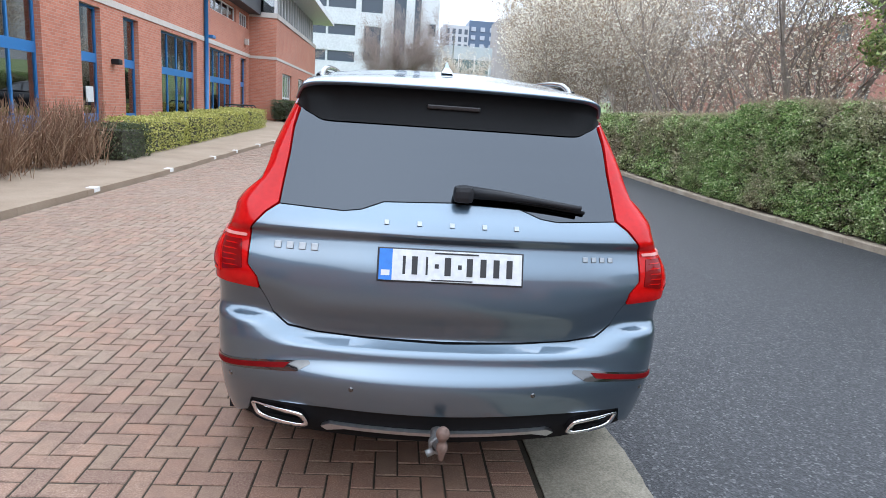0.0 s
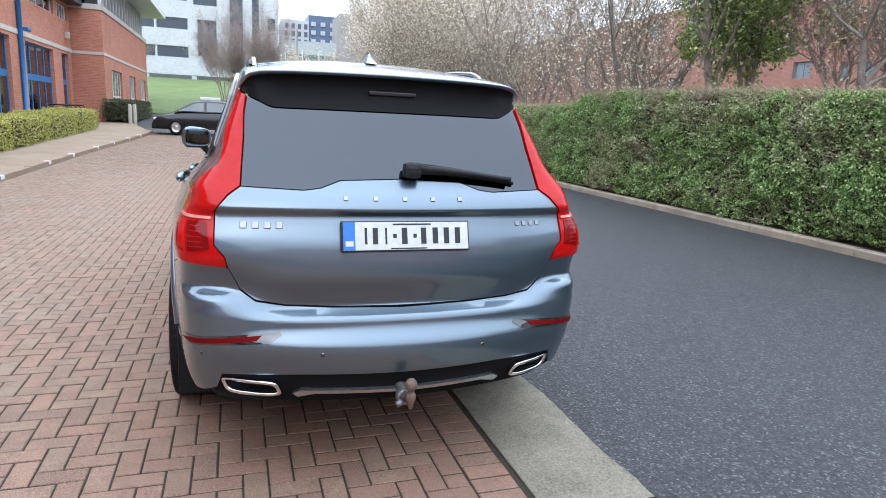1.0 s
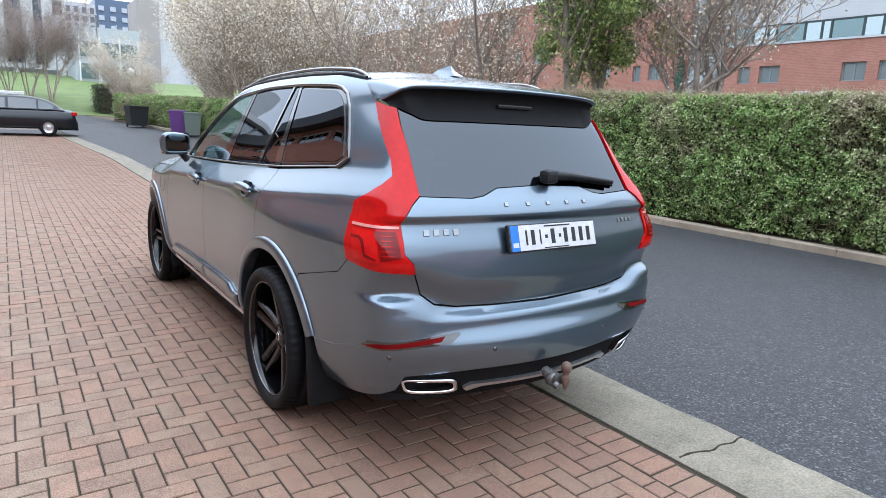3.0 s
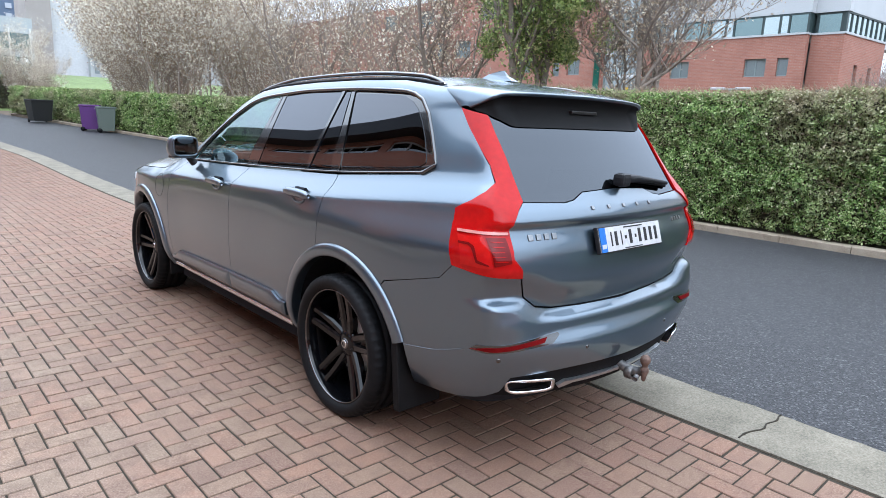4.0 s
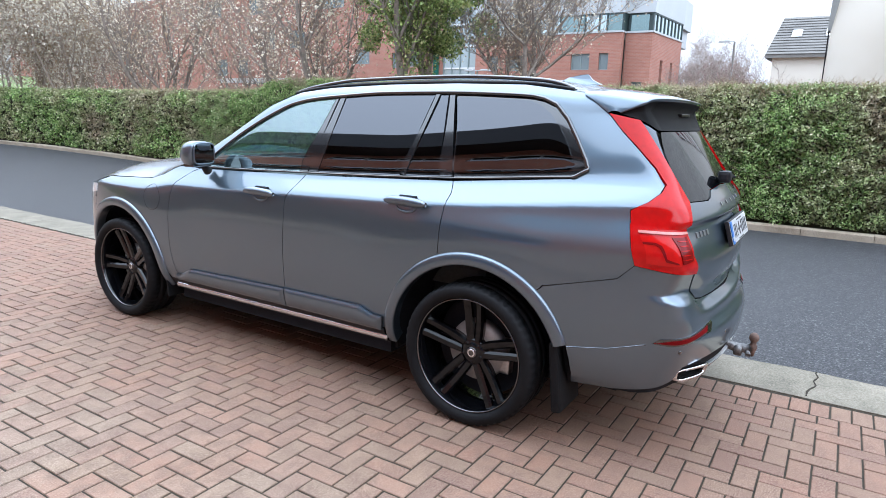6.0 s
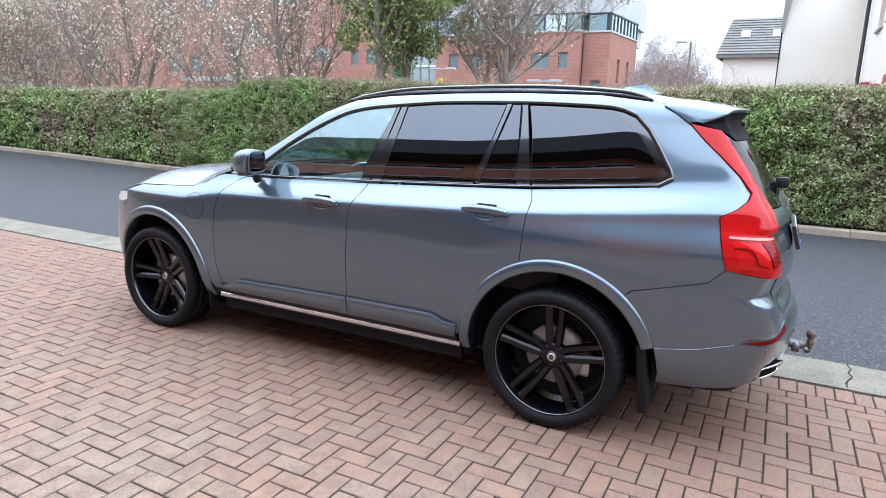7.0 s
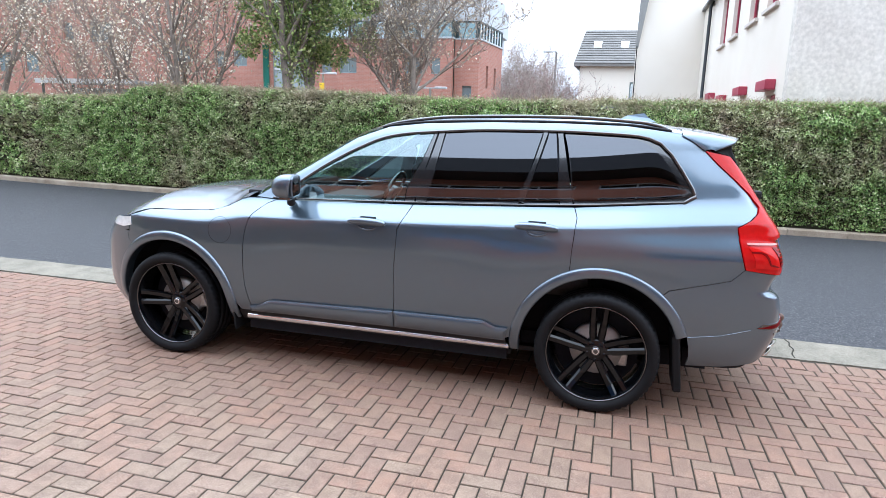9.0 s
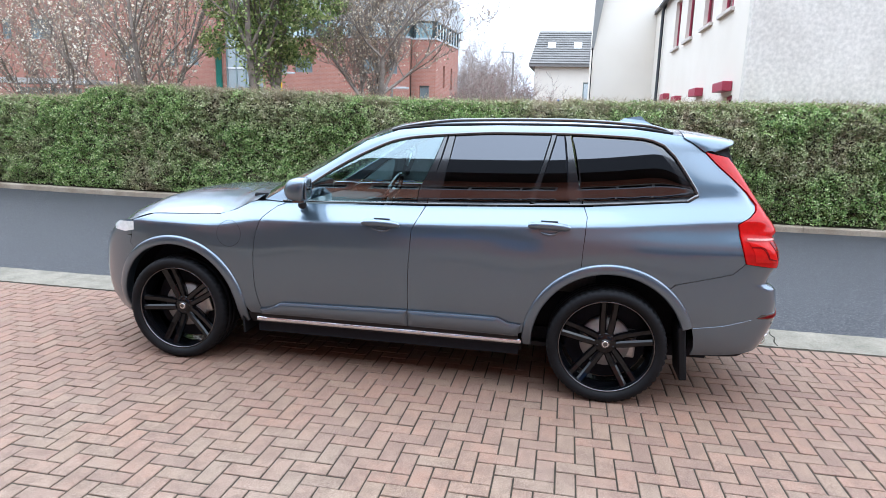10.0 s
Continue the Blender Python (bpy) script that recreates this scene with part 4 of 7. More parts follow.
def rounded(pts, r=0.012, step=0.02):
    """Rounds a polygon's corners and divides its sides."""
    pts = [Vector(p) for p in pts]
    made = []
    n = len(pts)
    for i, p in enumerate(pts):
        a, b = pts[i - 1], pts[(i + 1) % n]
        d1, d2 = (a - p), (b - p)
        k = min(r, d1.length * 0.45, d2.length * 0.45)
        if d1.length < 1e-6 or d2.length < 1e-6:
            continue
        c1, c2 = p + d1.normalized() * k, p + d2.normalized() * k
        for q in range(5):
            t = q / 4
            made.append((1 - t) ** 2 * c1 + 2 * t * (1 - t) * p + t * t * c2)
    result = []
    for i, p in enumerate(made):
        q = made[(i + 1) % len(made)]
        d = (q - p).length
        if d < 0.0015:
            continue
        m = max(1, int(math.ceil(d / step)))
        result += [tuple(p.lerp(q, k / m)) for k in range(m)]
    return result


def inset(poly, d):
    """Moves a polygon's edge inwards by d."""
    p = np.array(poly)
    area = 0.5 * np.sum(p[:, 0] * np.roll(p[:, 1], -1) - np.roll(p[:, 0], -1) * p[:, 1])
    t = np.roll(p, -1, 0) - np.roll(p, 1, 0)
    t /= np.maximum(np.linalg.norm(t, axis=1, keepdims=True), 1e-9)
    n = np.stack((-t[:, 1], t[:, 0]), -1) * (1 if area > 0 else -1)
    return p + n * d, area


def inside(poly, q):
    x, y = q[:, 0], q[:, 1]
    res = np.zeros(len(q), bool)
    for (x0, y0), (x1, y1) in zip(poly, np.roll(poly, -1, 0)):
        cross = (y0 > y) != (y1 > y)
        res ^= cross & (x < (x1 - x0) * (y - y0) / (y1 - y0 + 1e-12) + x0)
    return res


from mathutils.geometry import delaunay_2d_cdt


def panel(name, poly, mat, proud=0.0, depth=0.014, gap=0.0018, grid=0.03, r=0.012, mirror=False, crown=0.0):
    """A panel of the skin inside a polygon, with its edges turned in. crown: how much its middle stands out."""
    poly, area = inset(rounded(poly, r), gap)
    if area < 0:
        poly = poly[::-1]
    lo, hi = poly.min(0), poly.max(0)
    gx, gz = np.meshgrid(np.arange(lo[0] + grid / 2, hi[0], grid), np.arange(lo[1] + grid / 4, hi[1], grid / 2))
    q = np.stack((gx.ravel(), gz.ravel()), -1)
    q = q[inside(poly, q)]
    if len(q):
        dist = np.min(np.linalg.norm(q[:, None, :] - poly[None, :, :], axis=-1), axis=1)
        q = q[dist > (grid * 0.33 if not crown else 0.03)]
    if crown:
        for d in (0.006, 0.013, 0.021):
            e, _ = inset([tuple(c) for c in poly], d)
            e = e[inside(poly, e)]
            dist = np.min(np.linalg.norm(e[:, None, :] - poly[None, :, :], axis=-1), axis=1)
            q = np.concatenate((q, e[dist > d * 0.85])) if len(q) else e
    n = len(poly)
    allp = np.concatenate((poly, q)) if len(q) else poly
    vs, _, fs, *_ = delaunay_2d_cdt([Vector(p) for p in allp], [(i, (i + 1) % n) for i in range(n)], [list(range(n))], 1, 1e-6)
    vs = np.array([tuple(v) for v in vs])
    p, nor = skin(vs[:, 0], vs[:, 1])
    off = np.full(len(vs), proud)
    if crown:
        dist = np.min(np.linalg.norm(vs[:, None, :] - poly[None, :, :], axis=-1), axis=1)
        off = off + crown * (1 - np.exp(-dist / 0.02))
    p = p + nor * off[:, None]
    bp, bn = skin(poly[:, 0], poly[:, 1])
    top, low = bp + bn * proud, bp + bn * (proud - depth)
    edge = np.roll(top, -1, 0) - np.roll(top, 1, 0)
    en = -np.cross(edge, bn)
    en /= np.maximum(np.linalg.norm(en, axis=1, keepdims=True), 1e-9)
    b0 = len(p)
    verts = np.concatenate((p, top, low))
    norms = np.concatenate((nor, en, en))
    faces = [tuple(reversed(f)) for f in fs]
    faces += [(b0 + i, b0 + (i + 1) % n, b0 + n + (i + 1) % n, b0 + n + i) for i in range(n)]
    if mirror:
        verts, norms = verts * (-1, 1, 1), norms * (-1, 1, 1)
        faces = [tuple(reversed(f)) for f in faces]
    return mesh_from(name, verts, faces, mat, smooth=True, normals=None if crown else norms)


def arc(cy, cz, r, a0, a1, n=14):
    """Places on a circle, angles in degrees from straight ahead, upwards."""
    return [(cy + r * math.cos(radians(a0 + (a1 - a0) * k / n)), cz + r * math.sin(radians(a0 + (a1 - a0) * k / n))) for k in range(n + 1)]


def on_skin(pts, off=0.0, mirror=False):
    q = np.array(L(*pts))
    p, n = skin(q[:, 0], q[:, 1])
    p = p + n * off
    return p * (-1, 1, 1) if mirror else p


R_OUT, R_IN = 0.535, 0.472
_seam = smooth_curve((0.40, 0.61, 0.75, 0.89, 1.07, 1.15), (2.345, 2.388, 2.392, 2.384, 2.335, 2.25))
FRONT_SEAM = [(float(_seam(z)), float(z)) for z in np.linspace(0.40, 1.15, 22)] + [(2.19, belt(2.19) - 0.012)]
MID_SEAM = [(1.289, 0.40), (1.289, 0.77), (1.272, 1.05), (1.20, belt(1.2) - 0.012)]
REAR_SEAM = [(0.169, HUB_Z + (R_OUT ** 2 - (0.169 - HUB_Y[0]) ** 2) ** 0.5), (0.164, 1.0), (0.15, 1.19), (0.172, belt(0.172) - 0.012)]
WINDOW_TOP = [(-0.165, 1.682), (0.0, 1.690), (0.3, 1.696), (0.43, 1.695), (0.75, 1.69), (1.1, 1.668), (1.3, 1.650), (1.456, 1.620), (1.62, 1.552), (1.86, 1.42)]
WINDOW_TAIL = [(-0.46, belt(-0.46) - 0.006), (-0.517, 1.342), (-0.500, 1.385), (-0.438, 1.482), (-0.372, 1.575), (-0.302, 1.642), (-0.232, 1.670)]
LAMP_OUT = [(-0.555, 1.608), (-0.635, 1.528), (-0.722, 1.452), (-0.81, 1.368), (-0.866, 1.298), (-0.858, 1.262), (-0.82, 1.225), (-0.752, 1.188), (-0.765, 1.11), (-0.785, 1.03), (-0.808, 0.955)]
LAMP_IN = [("r", 0.692, 0.918), ("r", 0.702, 0.958), ("r", 0.740, 1.002), ("r", 0.735, 1.135), ("r", 0.685, 1.19), ("r", 0.640, 1.222), ("r", 0.634, 1.30), ("r", 0.624, 1.40), ("r", 0.620, 1.50), ("r", 0.606, 1.575)]
GLASS_LOW = [("r", 0.640, 1.222), ("r", 0.40, 1.213), ("r", 0.335, 1.222), ("r", 0.255, 1.252), ("r", 0.0, 1.262)]
GATE_LOW = [("r", 0.0, 0.742), ("r", 0.30, 0.747), ("r", 0.48, 0.757), ("r", 0.59, 0.778), ("r", 0.650, 0.825), ("r", 0.676, 0.885), ("r", 0.692, 0.918)]


def across(pts):
    """A run of tail places from the left edge to the middle, carried on to the right edge."""
    q = L(*pts)
    return q + [(-s, z) for s, z in reversed(q) if abs(s) > 1e-6]


car = thing("estate_car", "dark grey metallic seven-seat sport utility car parked on red brick paving", "car")


def both(name, poly, mat, label="", **kw):
    for m in (False, True):
        part(name, panel(name, poly, mat, mirror=m, **kw), car, label)


# panels of the flanks
both("front_fender", L(*FRONT_SEAM, (2.32, 1.180), (2.42, 1.175), (2.47, 1.160), (2.56, 1.112), (2.68, 1.075), (2.95, 1.062), (3.2, 1.050), (3.36, 1.0), (3.37, 0.885))
     + L(*arc(HUB_Y[1], HUB_Z, R_OUT, 50, 173), (2.44, 0.385), (2.345, 0.385)), PAINT)
front_doors = [part("front_door", panel("front_door", L(*FRONT_SEAM, *reversed(MID_SEAM)), PAINT, mirror=m), car) for m in (False, True)]
rear_doors = [part("rear_door", panel("rear_door", L((0.545, 0.40), *MID_SEAM, *reversed(REAR_SEAM)) + L(*arc(HUB_Y[0], HUB_Z, R_OUT, 69, 4, 8)), PAINT, mirror=m), car) for m in (False, True)]
QUARTER_TAIL = [(-0.42, 1.705), *LAMP_OUT, (-0.74, 0.888), (-0.40, 0.806)]
both("side_frame", L(*REAR_SEAM, *WINDOW_TAIL, *WINDOW_TOP, (2.215, belt(2.215) - 0.006), *ROOF_EDGE, *QUARTER_TAIL[1:]) + L(*arc(HUB_Y[0], HUB_Z, R_OUT, 131, 72, 7)), PAINT, r=0.008)

# bumpers and sills
bump_left = L(*arc(HUB_Y[0], HUB_Z, R_OUT, 131, 178, 6), (-0.545, 0.335), (-0.72, 0.345), (-0.82, 0.360), ("r", 0.79, 0.385), ("r", 0.742, 0.410), ("r", 0.722, 0.480), ("r", 0.42, 0.487), ("r", 0.0, 0.482))
bump_top = L(("r", 0.0, 0.738), *[("r", p[1], p[2] - 0.004) for p in GATE_LOW[1:]], *reversed(LAMP_OUT[-1:]), (-0.74, 0.888), (-0.40, 0.806))
rear_bumper = part("rear_bumper", panel("rear_bumper", bump_left[:-1] + [(-s, z) for s, z in reversed(bump_left)] + [(-s, z) for s, z in reversed(bump_top)][:-1] + bump_top, PAINT, r=0.006), car)
front_bumper_poly = L((3.37, 0.885)) + L(*arc(HUB_Y[1], HUB_Z, R_OUT, 50, -8, 6)) + [(on_side(3.56, 0.24), 0.24), (5.7, 0.24), (5.7, 0.885)]
both("front_bumper", front_bumper_poly, PAINT)
both("sill_panel", L((2.46, 0.30), (2.46, 0.385), (0.54, 0.385), (0.535, 0.30)), MATT_BLACK)

# mouldings along the doors, and round the wheel arches
MOULD = [(2.36, 0.43), (2.30, 0.437), (2.19, 0.488), (1.289, 0.508), (0.68, 0.514), (0.60, 0.48), (0.525, 0.478)]
for m in (False, True):
    part("moulding", panel("moulding", L((2.352, 0.392), *MOULD[:4], (1.289, 0.392)), PAINT, proud=0.016, crown=0.018, mirror=m, r=0.01), front_doors[m])
    part("moulding", panel("moulding", L((1.289, 0.392), *MOULD[3:], (0.54, 0.392)), PAINT, proud=0.016, crown=0.018, mirror=m, r=0.01), rear_doors[m])
for m in (False, True):
    part("sill_strip", tube("sill_strip", on_skin([(2.40, 0.338), (1.5, 0.338), (0.52, 0.338)], -0.002, m), 0.021, plain("bright_sill_metal", (0.80, 0.81, 0.83), 0.22, 1.0), 10), car, "bright silver sill strip")
    part("bumper_seam", tube("bumper_seam", on_skin([(-0.535, 0.530), (-0.72, 0.556), (-0.885, 0.603)], 0.0, m), 0.0028, PAINT, 6), rear_bumper)
for cy, a0, a1 in ((HUB_Y[0], -4, 162), (HUB_Y[1], -8, 186)):
    lips = ((R_OUT + 0.006, -0.002), (R_OUT + 0.004, 0.006), (R_OUT - 0.002, 0.013), (R_OUT - 0.012, 0.017), (R_OUT - 0.03, 0.019), (R_IN + 0.014, 0.019), (R_IN + 0.005, 0.016), (R_IN + 0.002, 0.006), (R_IN + 0.004, -0.05))
    for m in (False, True):
        grid_v, grid_f, steps = [], [], 46
        for k in range(steps + 1):
            a = radians(a0 + (a1 - a0) * k / steps)
            for rr, off in lips:
                q = (on_side(cy + rr * math.cos(a), HUB_Z + rr * math.sin(a)), HUB_Z + rr * math.sin(a))
                p, nn = skin(np.array([q[0]]), np.array([q[1]]))
                p = p[0] + nn[0] * off
                grid_v.append((-p[0] if m else p[0], p[1], p[2]))
        w = len(lips)
        for k in range(steps):
            for j in range(w - 1):
                c = k * w + j
                grid_f.append((c, c + w, c + w + 1, c + 1) if m else (c, c + 1, c + w + 1, c + w))
        part("arch_moulding", mesh_from("arch_moulding", grid_v, grid_f, PAINT, smooth=True), car)
    for side in (-1, 1):
        rows = []
        for a in range(-10, 191, 10):
            ly, lz = cy + (R_IN + 0.035) * math.cos(radians(a)), HUB_Z + (R_IN + 0.035) * math.sin(radians(a))
            outer = -float(skin(np.array([on_side(ly, lz)]), np.array([lz]))[0][0, 0]) - 0.022
            rows += [(side * outer, ly, lz), (side * 0.55, ly, lz)]
        quads = [(2 * k, 2 * k + 1, 2 * k + 3, 2 * k + 2) for k in range(len(rows) // 2 - 1)] + [tuple(range(1, len(rows), 2))]
        part("wheel_arch_liner", mesh_from("wheel_arch_liner", rows, quads, SEAM_BLACK), car)

# tailgate with its window
gate_top = L(*LAMP_IN[:6], *GLASS_LOW[1:])
gate_poly = L(*GATE_LOW) + gate_top[1:] + [(-s, z) for s, z in reversed(gate_top[1:-1])] + [(-s, z) for s, z in reversed(L(*GATE_LOW[1:]))]
tailgate = part("tailgate", panel("tailgate", gate_poly, PAINT, proud=0.003, grid=0.025, r=0.01), car)
glass_side = L(*LAMP_IN[5:])
glass_poly = glass_side + L(("r", 0.56, 1.62)) + [(-s, z) for s, z in reversed(glass_side + L(("r", 0.56, 1.62)))] + [(-s, z) for s, z in L(*GLASS_LOW[1:])] + L(*reversed(GLASS_LOW[1:-1]))
rear_window = part("rear_window", panel("rear_window", glass_poly, REARGLASS, proud=0.001, gap=0.003, r=0.012), car, "dark tinted rear window")

# tail lamps
LAMP_RED = plain("red_lamp_lens", (0.42, 0.003, 0.003), 0.2, coat=0.35, spec=0.1)
LAMP_BRIGHT = plain("bright_red_lens", (0.50, 0.006, 0.005), 0.25, coat=0.5, spec=0.04)
LAMP_DEEP = plain("deep_red_lens", (0.16, 0.002, 0.003), 0.25, coat=0.5, spec=0.04)
lamp_poly = L(*LAMP_IN, *LAMP_OUT)
LAMP_DARK = plain("dark_reflector_lens", (0.13, 0.004, 0.005), 0.5, spec=0.05)


def lamp_at(z, f):
    """A place on the lamp, the share f of the way from its outer to its inner edge."""
    out = float(np.interp(z, [p[1] for p in reversed(LAMP_OUT)], [on_side(*p) for p in reversed(LAMP_OUT)]))
    inner = float(np.interp(z, [p[2] for p in LAMP_IN], [on_rear(p[1], p[2]) for p in LAMP_IN]))
    return out + (inner - out) * f, z


def lamp_piece(name, pts, mat, proud, lamp, m):
    part(name, panel(name, [lamp_at(z, f) for z, f in pts], mat, proud=proud, depth=0.006, gap=0.0005, grid=0.016, mirror=m, r=0.004), lamp)


for m in (False, True):
    lamp = part("tail_lamp", panel("tail_lamp", lamp_poly, LAMP_RED, proud=0.010, depth=0.03, grid=0.02, r=0.006, mirror=m), car, "tall red tail lamp wrapping the corner")
    lamp_piece("lens_bar", [(1.094, 0.13), (1.106, 0.13), (1.106, 0.50), (1.106, 0.96), (1.094, 0.96), (1.094, 0.50)], plain("pale_lens", (0.62, 0.24, 0.21), 0.2, coat=0.4), 0.0150, lamp, m)
    lamp_piece("lens_stripe", [(0.972, 0.16), (1.084, 0.14), (1.084, 0.58), (0.968, 0.60)], LAMP_BRIGHT, 0.0135, lamp, m)
    lamp_piece("lens_louvre", [(0.975, 0.63), (1.084, 0.61), (1.084, 0.90), (0.985, 0.90)], LAMP_DEEP, 0.0135, lamp, m)
    for k in range(5):
        lamp_piece("louvre_fin", [(0.992 + 0.018 * k, 0.65), (0.997 + 0.018 * k, 0.65), (0.997 + 0.018 * k, 0.88), (0.992 + 0.018 * k, 0.88)], LAMP_RED, 0.0155, lamp, m)
    lamp_piece("lens_hook", [(1.060, 0.17), (1.060, 0.36), (1.050, 0.44), (1.000, 0.47), (0.985, 0.58), (0.976, 0.58), (0.988, 0.43), (1.040, 0.40), (1.050, 0.34), (1.050, 0.17)], LAMP_DEEP, 0.0165, lamp, m)
    ref = part("bumper_reflector", panel("bumper_reflector", L((-0.905, 0.611), ("r", 0.86, 0.640), ("r", 0.70, 0.653), ("r", 0.500, 0.664), ("r", 0.492, 0.650), ("r", 0.545, 0.620), ("r", 0.84, 0.605)), GLOSS_BLACK, proud=0.003, mirror=m, r=0.004), car)
    part("reflector_lens", panel("reflector_lens", L((-0.915, 0.616), ("r", 0.84, 0.634), ("r", 0.70, 0.645), ("r", 0.565, 0.653), ("r", 0.59, 0.629), ("r", 0.83, 0.613)), LAMP_DARK, proud=0.006, depth=0.006, mirror=m, r=0.004), ref)

# lower tail: black apron, bright bar, tailpipes
apron = across([("r", 0.775, 0.392), ("r", 0.755, 0.47), ("r", 0.70, 0.492), ("r", 0.42, 0.485), ("r", 0.0, 0.480)])
apron_low = across([("r", 0.0, 0.33), ("r", 0.5, 0.34), ("r", 0.76, 0.382)][::-1])
part("bumper_apron", panel("bumper_apron", apron + apron_low[::-1], plain("apron_black", (0.007, 0.007, 0.008), 0.7, grain=0.3, spec=0.1), proud=-0.010, r=0.01), car)
part("bumper_floor", boxes("bumper_floor", MATT_BLACK, [(-0.60, 0.60, -0.93, -0.42, 0.335, 0.365)], 0.01), car)
part("underbody", boxes("underbody", MATT_BLACK, [(-0.66, 0.66, -0.42, 3.45, 0.235, 0.27), (-0.80, 0.80, 0.52, 2.44, 0.245, 0.285)], 0.01), car)
skid = across([("r", 0.455, 0.395), ("r", 0.42, 0.415), ("r", 0.36, 0.412), ("r", 0.0, 0.404)])
skid_low = across([("r", 0.43, 0.375), ("r", 0.36, 0.392), ("r", 0.0, 0.384)])
part("skid_bar", panel("skid_bar", skid + skid_low[::-1], SATIN, proud=0.006, depth=0.03, r=0.006), car, "satin silver skid bar")
PIPE_DARK = plain("tailpipe_inside", (0.01, 0.01, 0.01), 0.7)
for side in (-1, 1):
    ring_o, ring_i = [], []
    for k in range(40):
        a = 2 * math.pi * k / 40
        c, s_ = math.cos(a), math.sin(a)
        u = math.copysign(abs(c) ** 0.42, c)
        v = math.copysign(abs(s_) ** 0.42, s_)
        px, pz = 0.612 + 0.108 * u + 0.014 * v, 0.428 + 0.036 * v
        py = -1.098 + 1.05 * max(0, px - 0.50) ** 1.6 + 0.012 * -v
        ring_o.append((side * px, py, pz))
        px2, pz2 = 0.612 + 0.092 * u + 0.014 * v, 0.428 + 0.024 * v
        ring_i.append((side * px2, py + 0.002, pz2))
    rings = [[(x, y + 0.16, z) for x, y, z in ring_o], [(x, y + 0.006, z) for x, y, z in ring_o], ring_o, ring_i, [(x, y + 0.01, z) for x, y, z in ring_i]]
    vs = [p for r in rings for p in r]
    fs = [(i * 40 + k, i * 40 + (k + 1) % 40, (i + 1) * 40 + (k + 1) % 40, (i + 1) * 40 + k) for i in range(4) for k in range(40)]
    pipe = part("tailpipe", mesh_from("tailpipe", vs, fs, CHROME, smooth=True), car, "polished chrome tailpipe trim")
    vs = [(x, y + 0.011, z) for x, y, z in ring_i] + [(x, y + 0.10, z) for x, y, z in ring_i]
    fs = [(k, (k + 1) % 40, 40 + (k + 1) % 40, 40 + k) for k in range(40)] + [tuple(range(40, 80))]
    part("pipe_mouth", mesh_from("pipe_mouth", vs, fs, PIPE_DARK), pipe)

# side windows and their pillars
TOP = smooth_curve([p[0] for p in WINDOW_TAIL[2:]] + [p[0] for p in WINDOW_TOP] + [2.19], [p[1] for p in WINDOW_TAIL[2:]] + [p[1] for p in WINDOW_TOP] + [belt(2.2)])


def run_top(y0, y1, n=12, drop=0.0):
    return [(y0 + (y1 - y0) * k / n, float(TOP(y0 + (y1 - y0) * k / n)) - drop) for k in range(n + 1)]


def run_belt(y0, y1, n=6, lift=0.008):
    return [(y0 + (y1 - y0) * k / n, float(belt(y0 + (y1 - y0) * k / n)) + lift) for k in range(n + 1)]


def slanted(y_low0, y_low1, y_top0, y_top1):
    """A strip between belt and roof from y0 (front) to y1 (rear)."""
    return L(*run_belt(y_low0, y_low1), *run_top(y_top1, y_top0))


both("front_side_window", L(*run_belt(2.19, 1.265, 10)) + L(*run_top(1.12, 2.16, 18)), CLEARGLASS, "clear front side window", proud=-0.004)
both("window_backing", slanted(1.255, 0.183, 1.112, 0.285), SEAM_BLACK, proud=-0.014, depth=0.006)
both("b_pillar", slanted(1.265, 1.195, 1.12, 1.095), GLOSS_BLACK, proud=-0.002, r=0.003)
both("b_pillar_trim", slanted(1.190, 1.115, 1.090, 1.045), GLOSS_BLACK, proud=-0.001, r=0.003)
both("rear_side_window", slanted(1.115, 0.515, 1.045, 0.405), PRIVACY, "dark privacy glass in the rear door", proud=-0.004)
both("window_divider", slanted(0.515, 0.485, 0.405, 0.375), GLOSS_BLACK, proud=0.002, r=0.003, gap=0.0)
both("rear_vent_window", slanted(0.485, 0.265, 0.375, 0.325), PRIVACY, "small dark fixed pane", proud=-0.004)
both("c_pillar", slanted(0.265, 0.183, 0.325, 0.285), GLOSS_BLACK, proud=-0.002, r=0.003)
both("quarter_surround", L(*run_belt(0.178, -0.46, 8), *WINDOW_TAIL[1:-1], *run_top(-0.232, 0.28, 8)), GLOSS_BLACK, "glossy black window surround", proud=-0.007, r=0.02)
both("quarter_window", L(*run_belt(0.172, -0.405, 8, 0.024), (-0.448, 1.352), (-0.440, 1.38), (-0.392, 1.465), (-0.338, 1.54), (-0.282, 1.60), (-0.225, 1.638), *run_top(-0.16, 0.274, 8, 0.020)), PRIVACY, "large dark rear quarter window", proud=-0.003, r=0.03)
for m in (False, True):
    low = on_skin(run_belt(2.22, -0.46, 30, 0.0), 0.003, m)
    tail = on_skin(WINDOW_TAIL[1:], 0.003, m)
    top = on_skin(run_top(-0.17, 2.17, 40), 0.003, m)
    part("belt_trim", tube("belt_trim", low, 0.006, GLOSS_BLACK, 6), car)
    part("window_surround", tube("window_surround", list(low[-2:]) + list(tail) + list(top), 0.011, GLOSS_BLACK, 6), car)


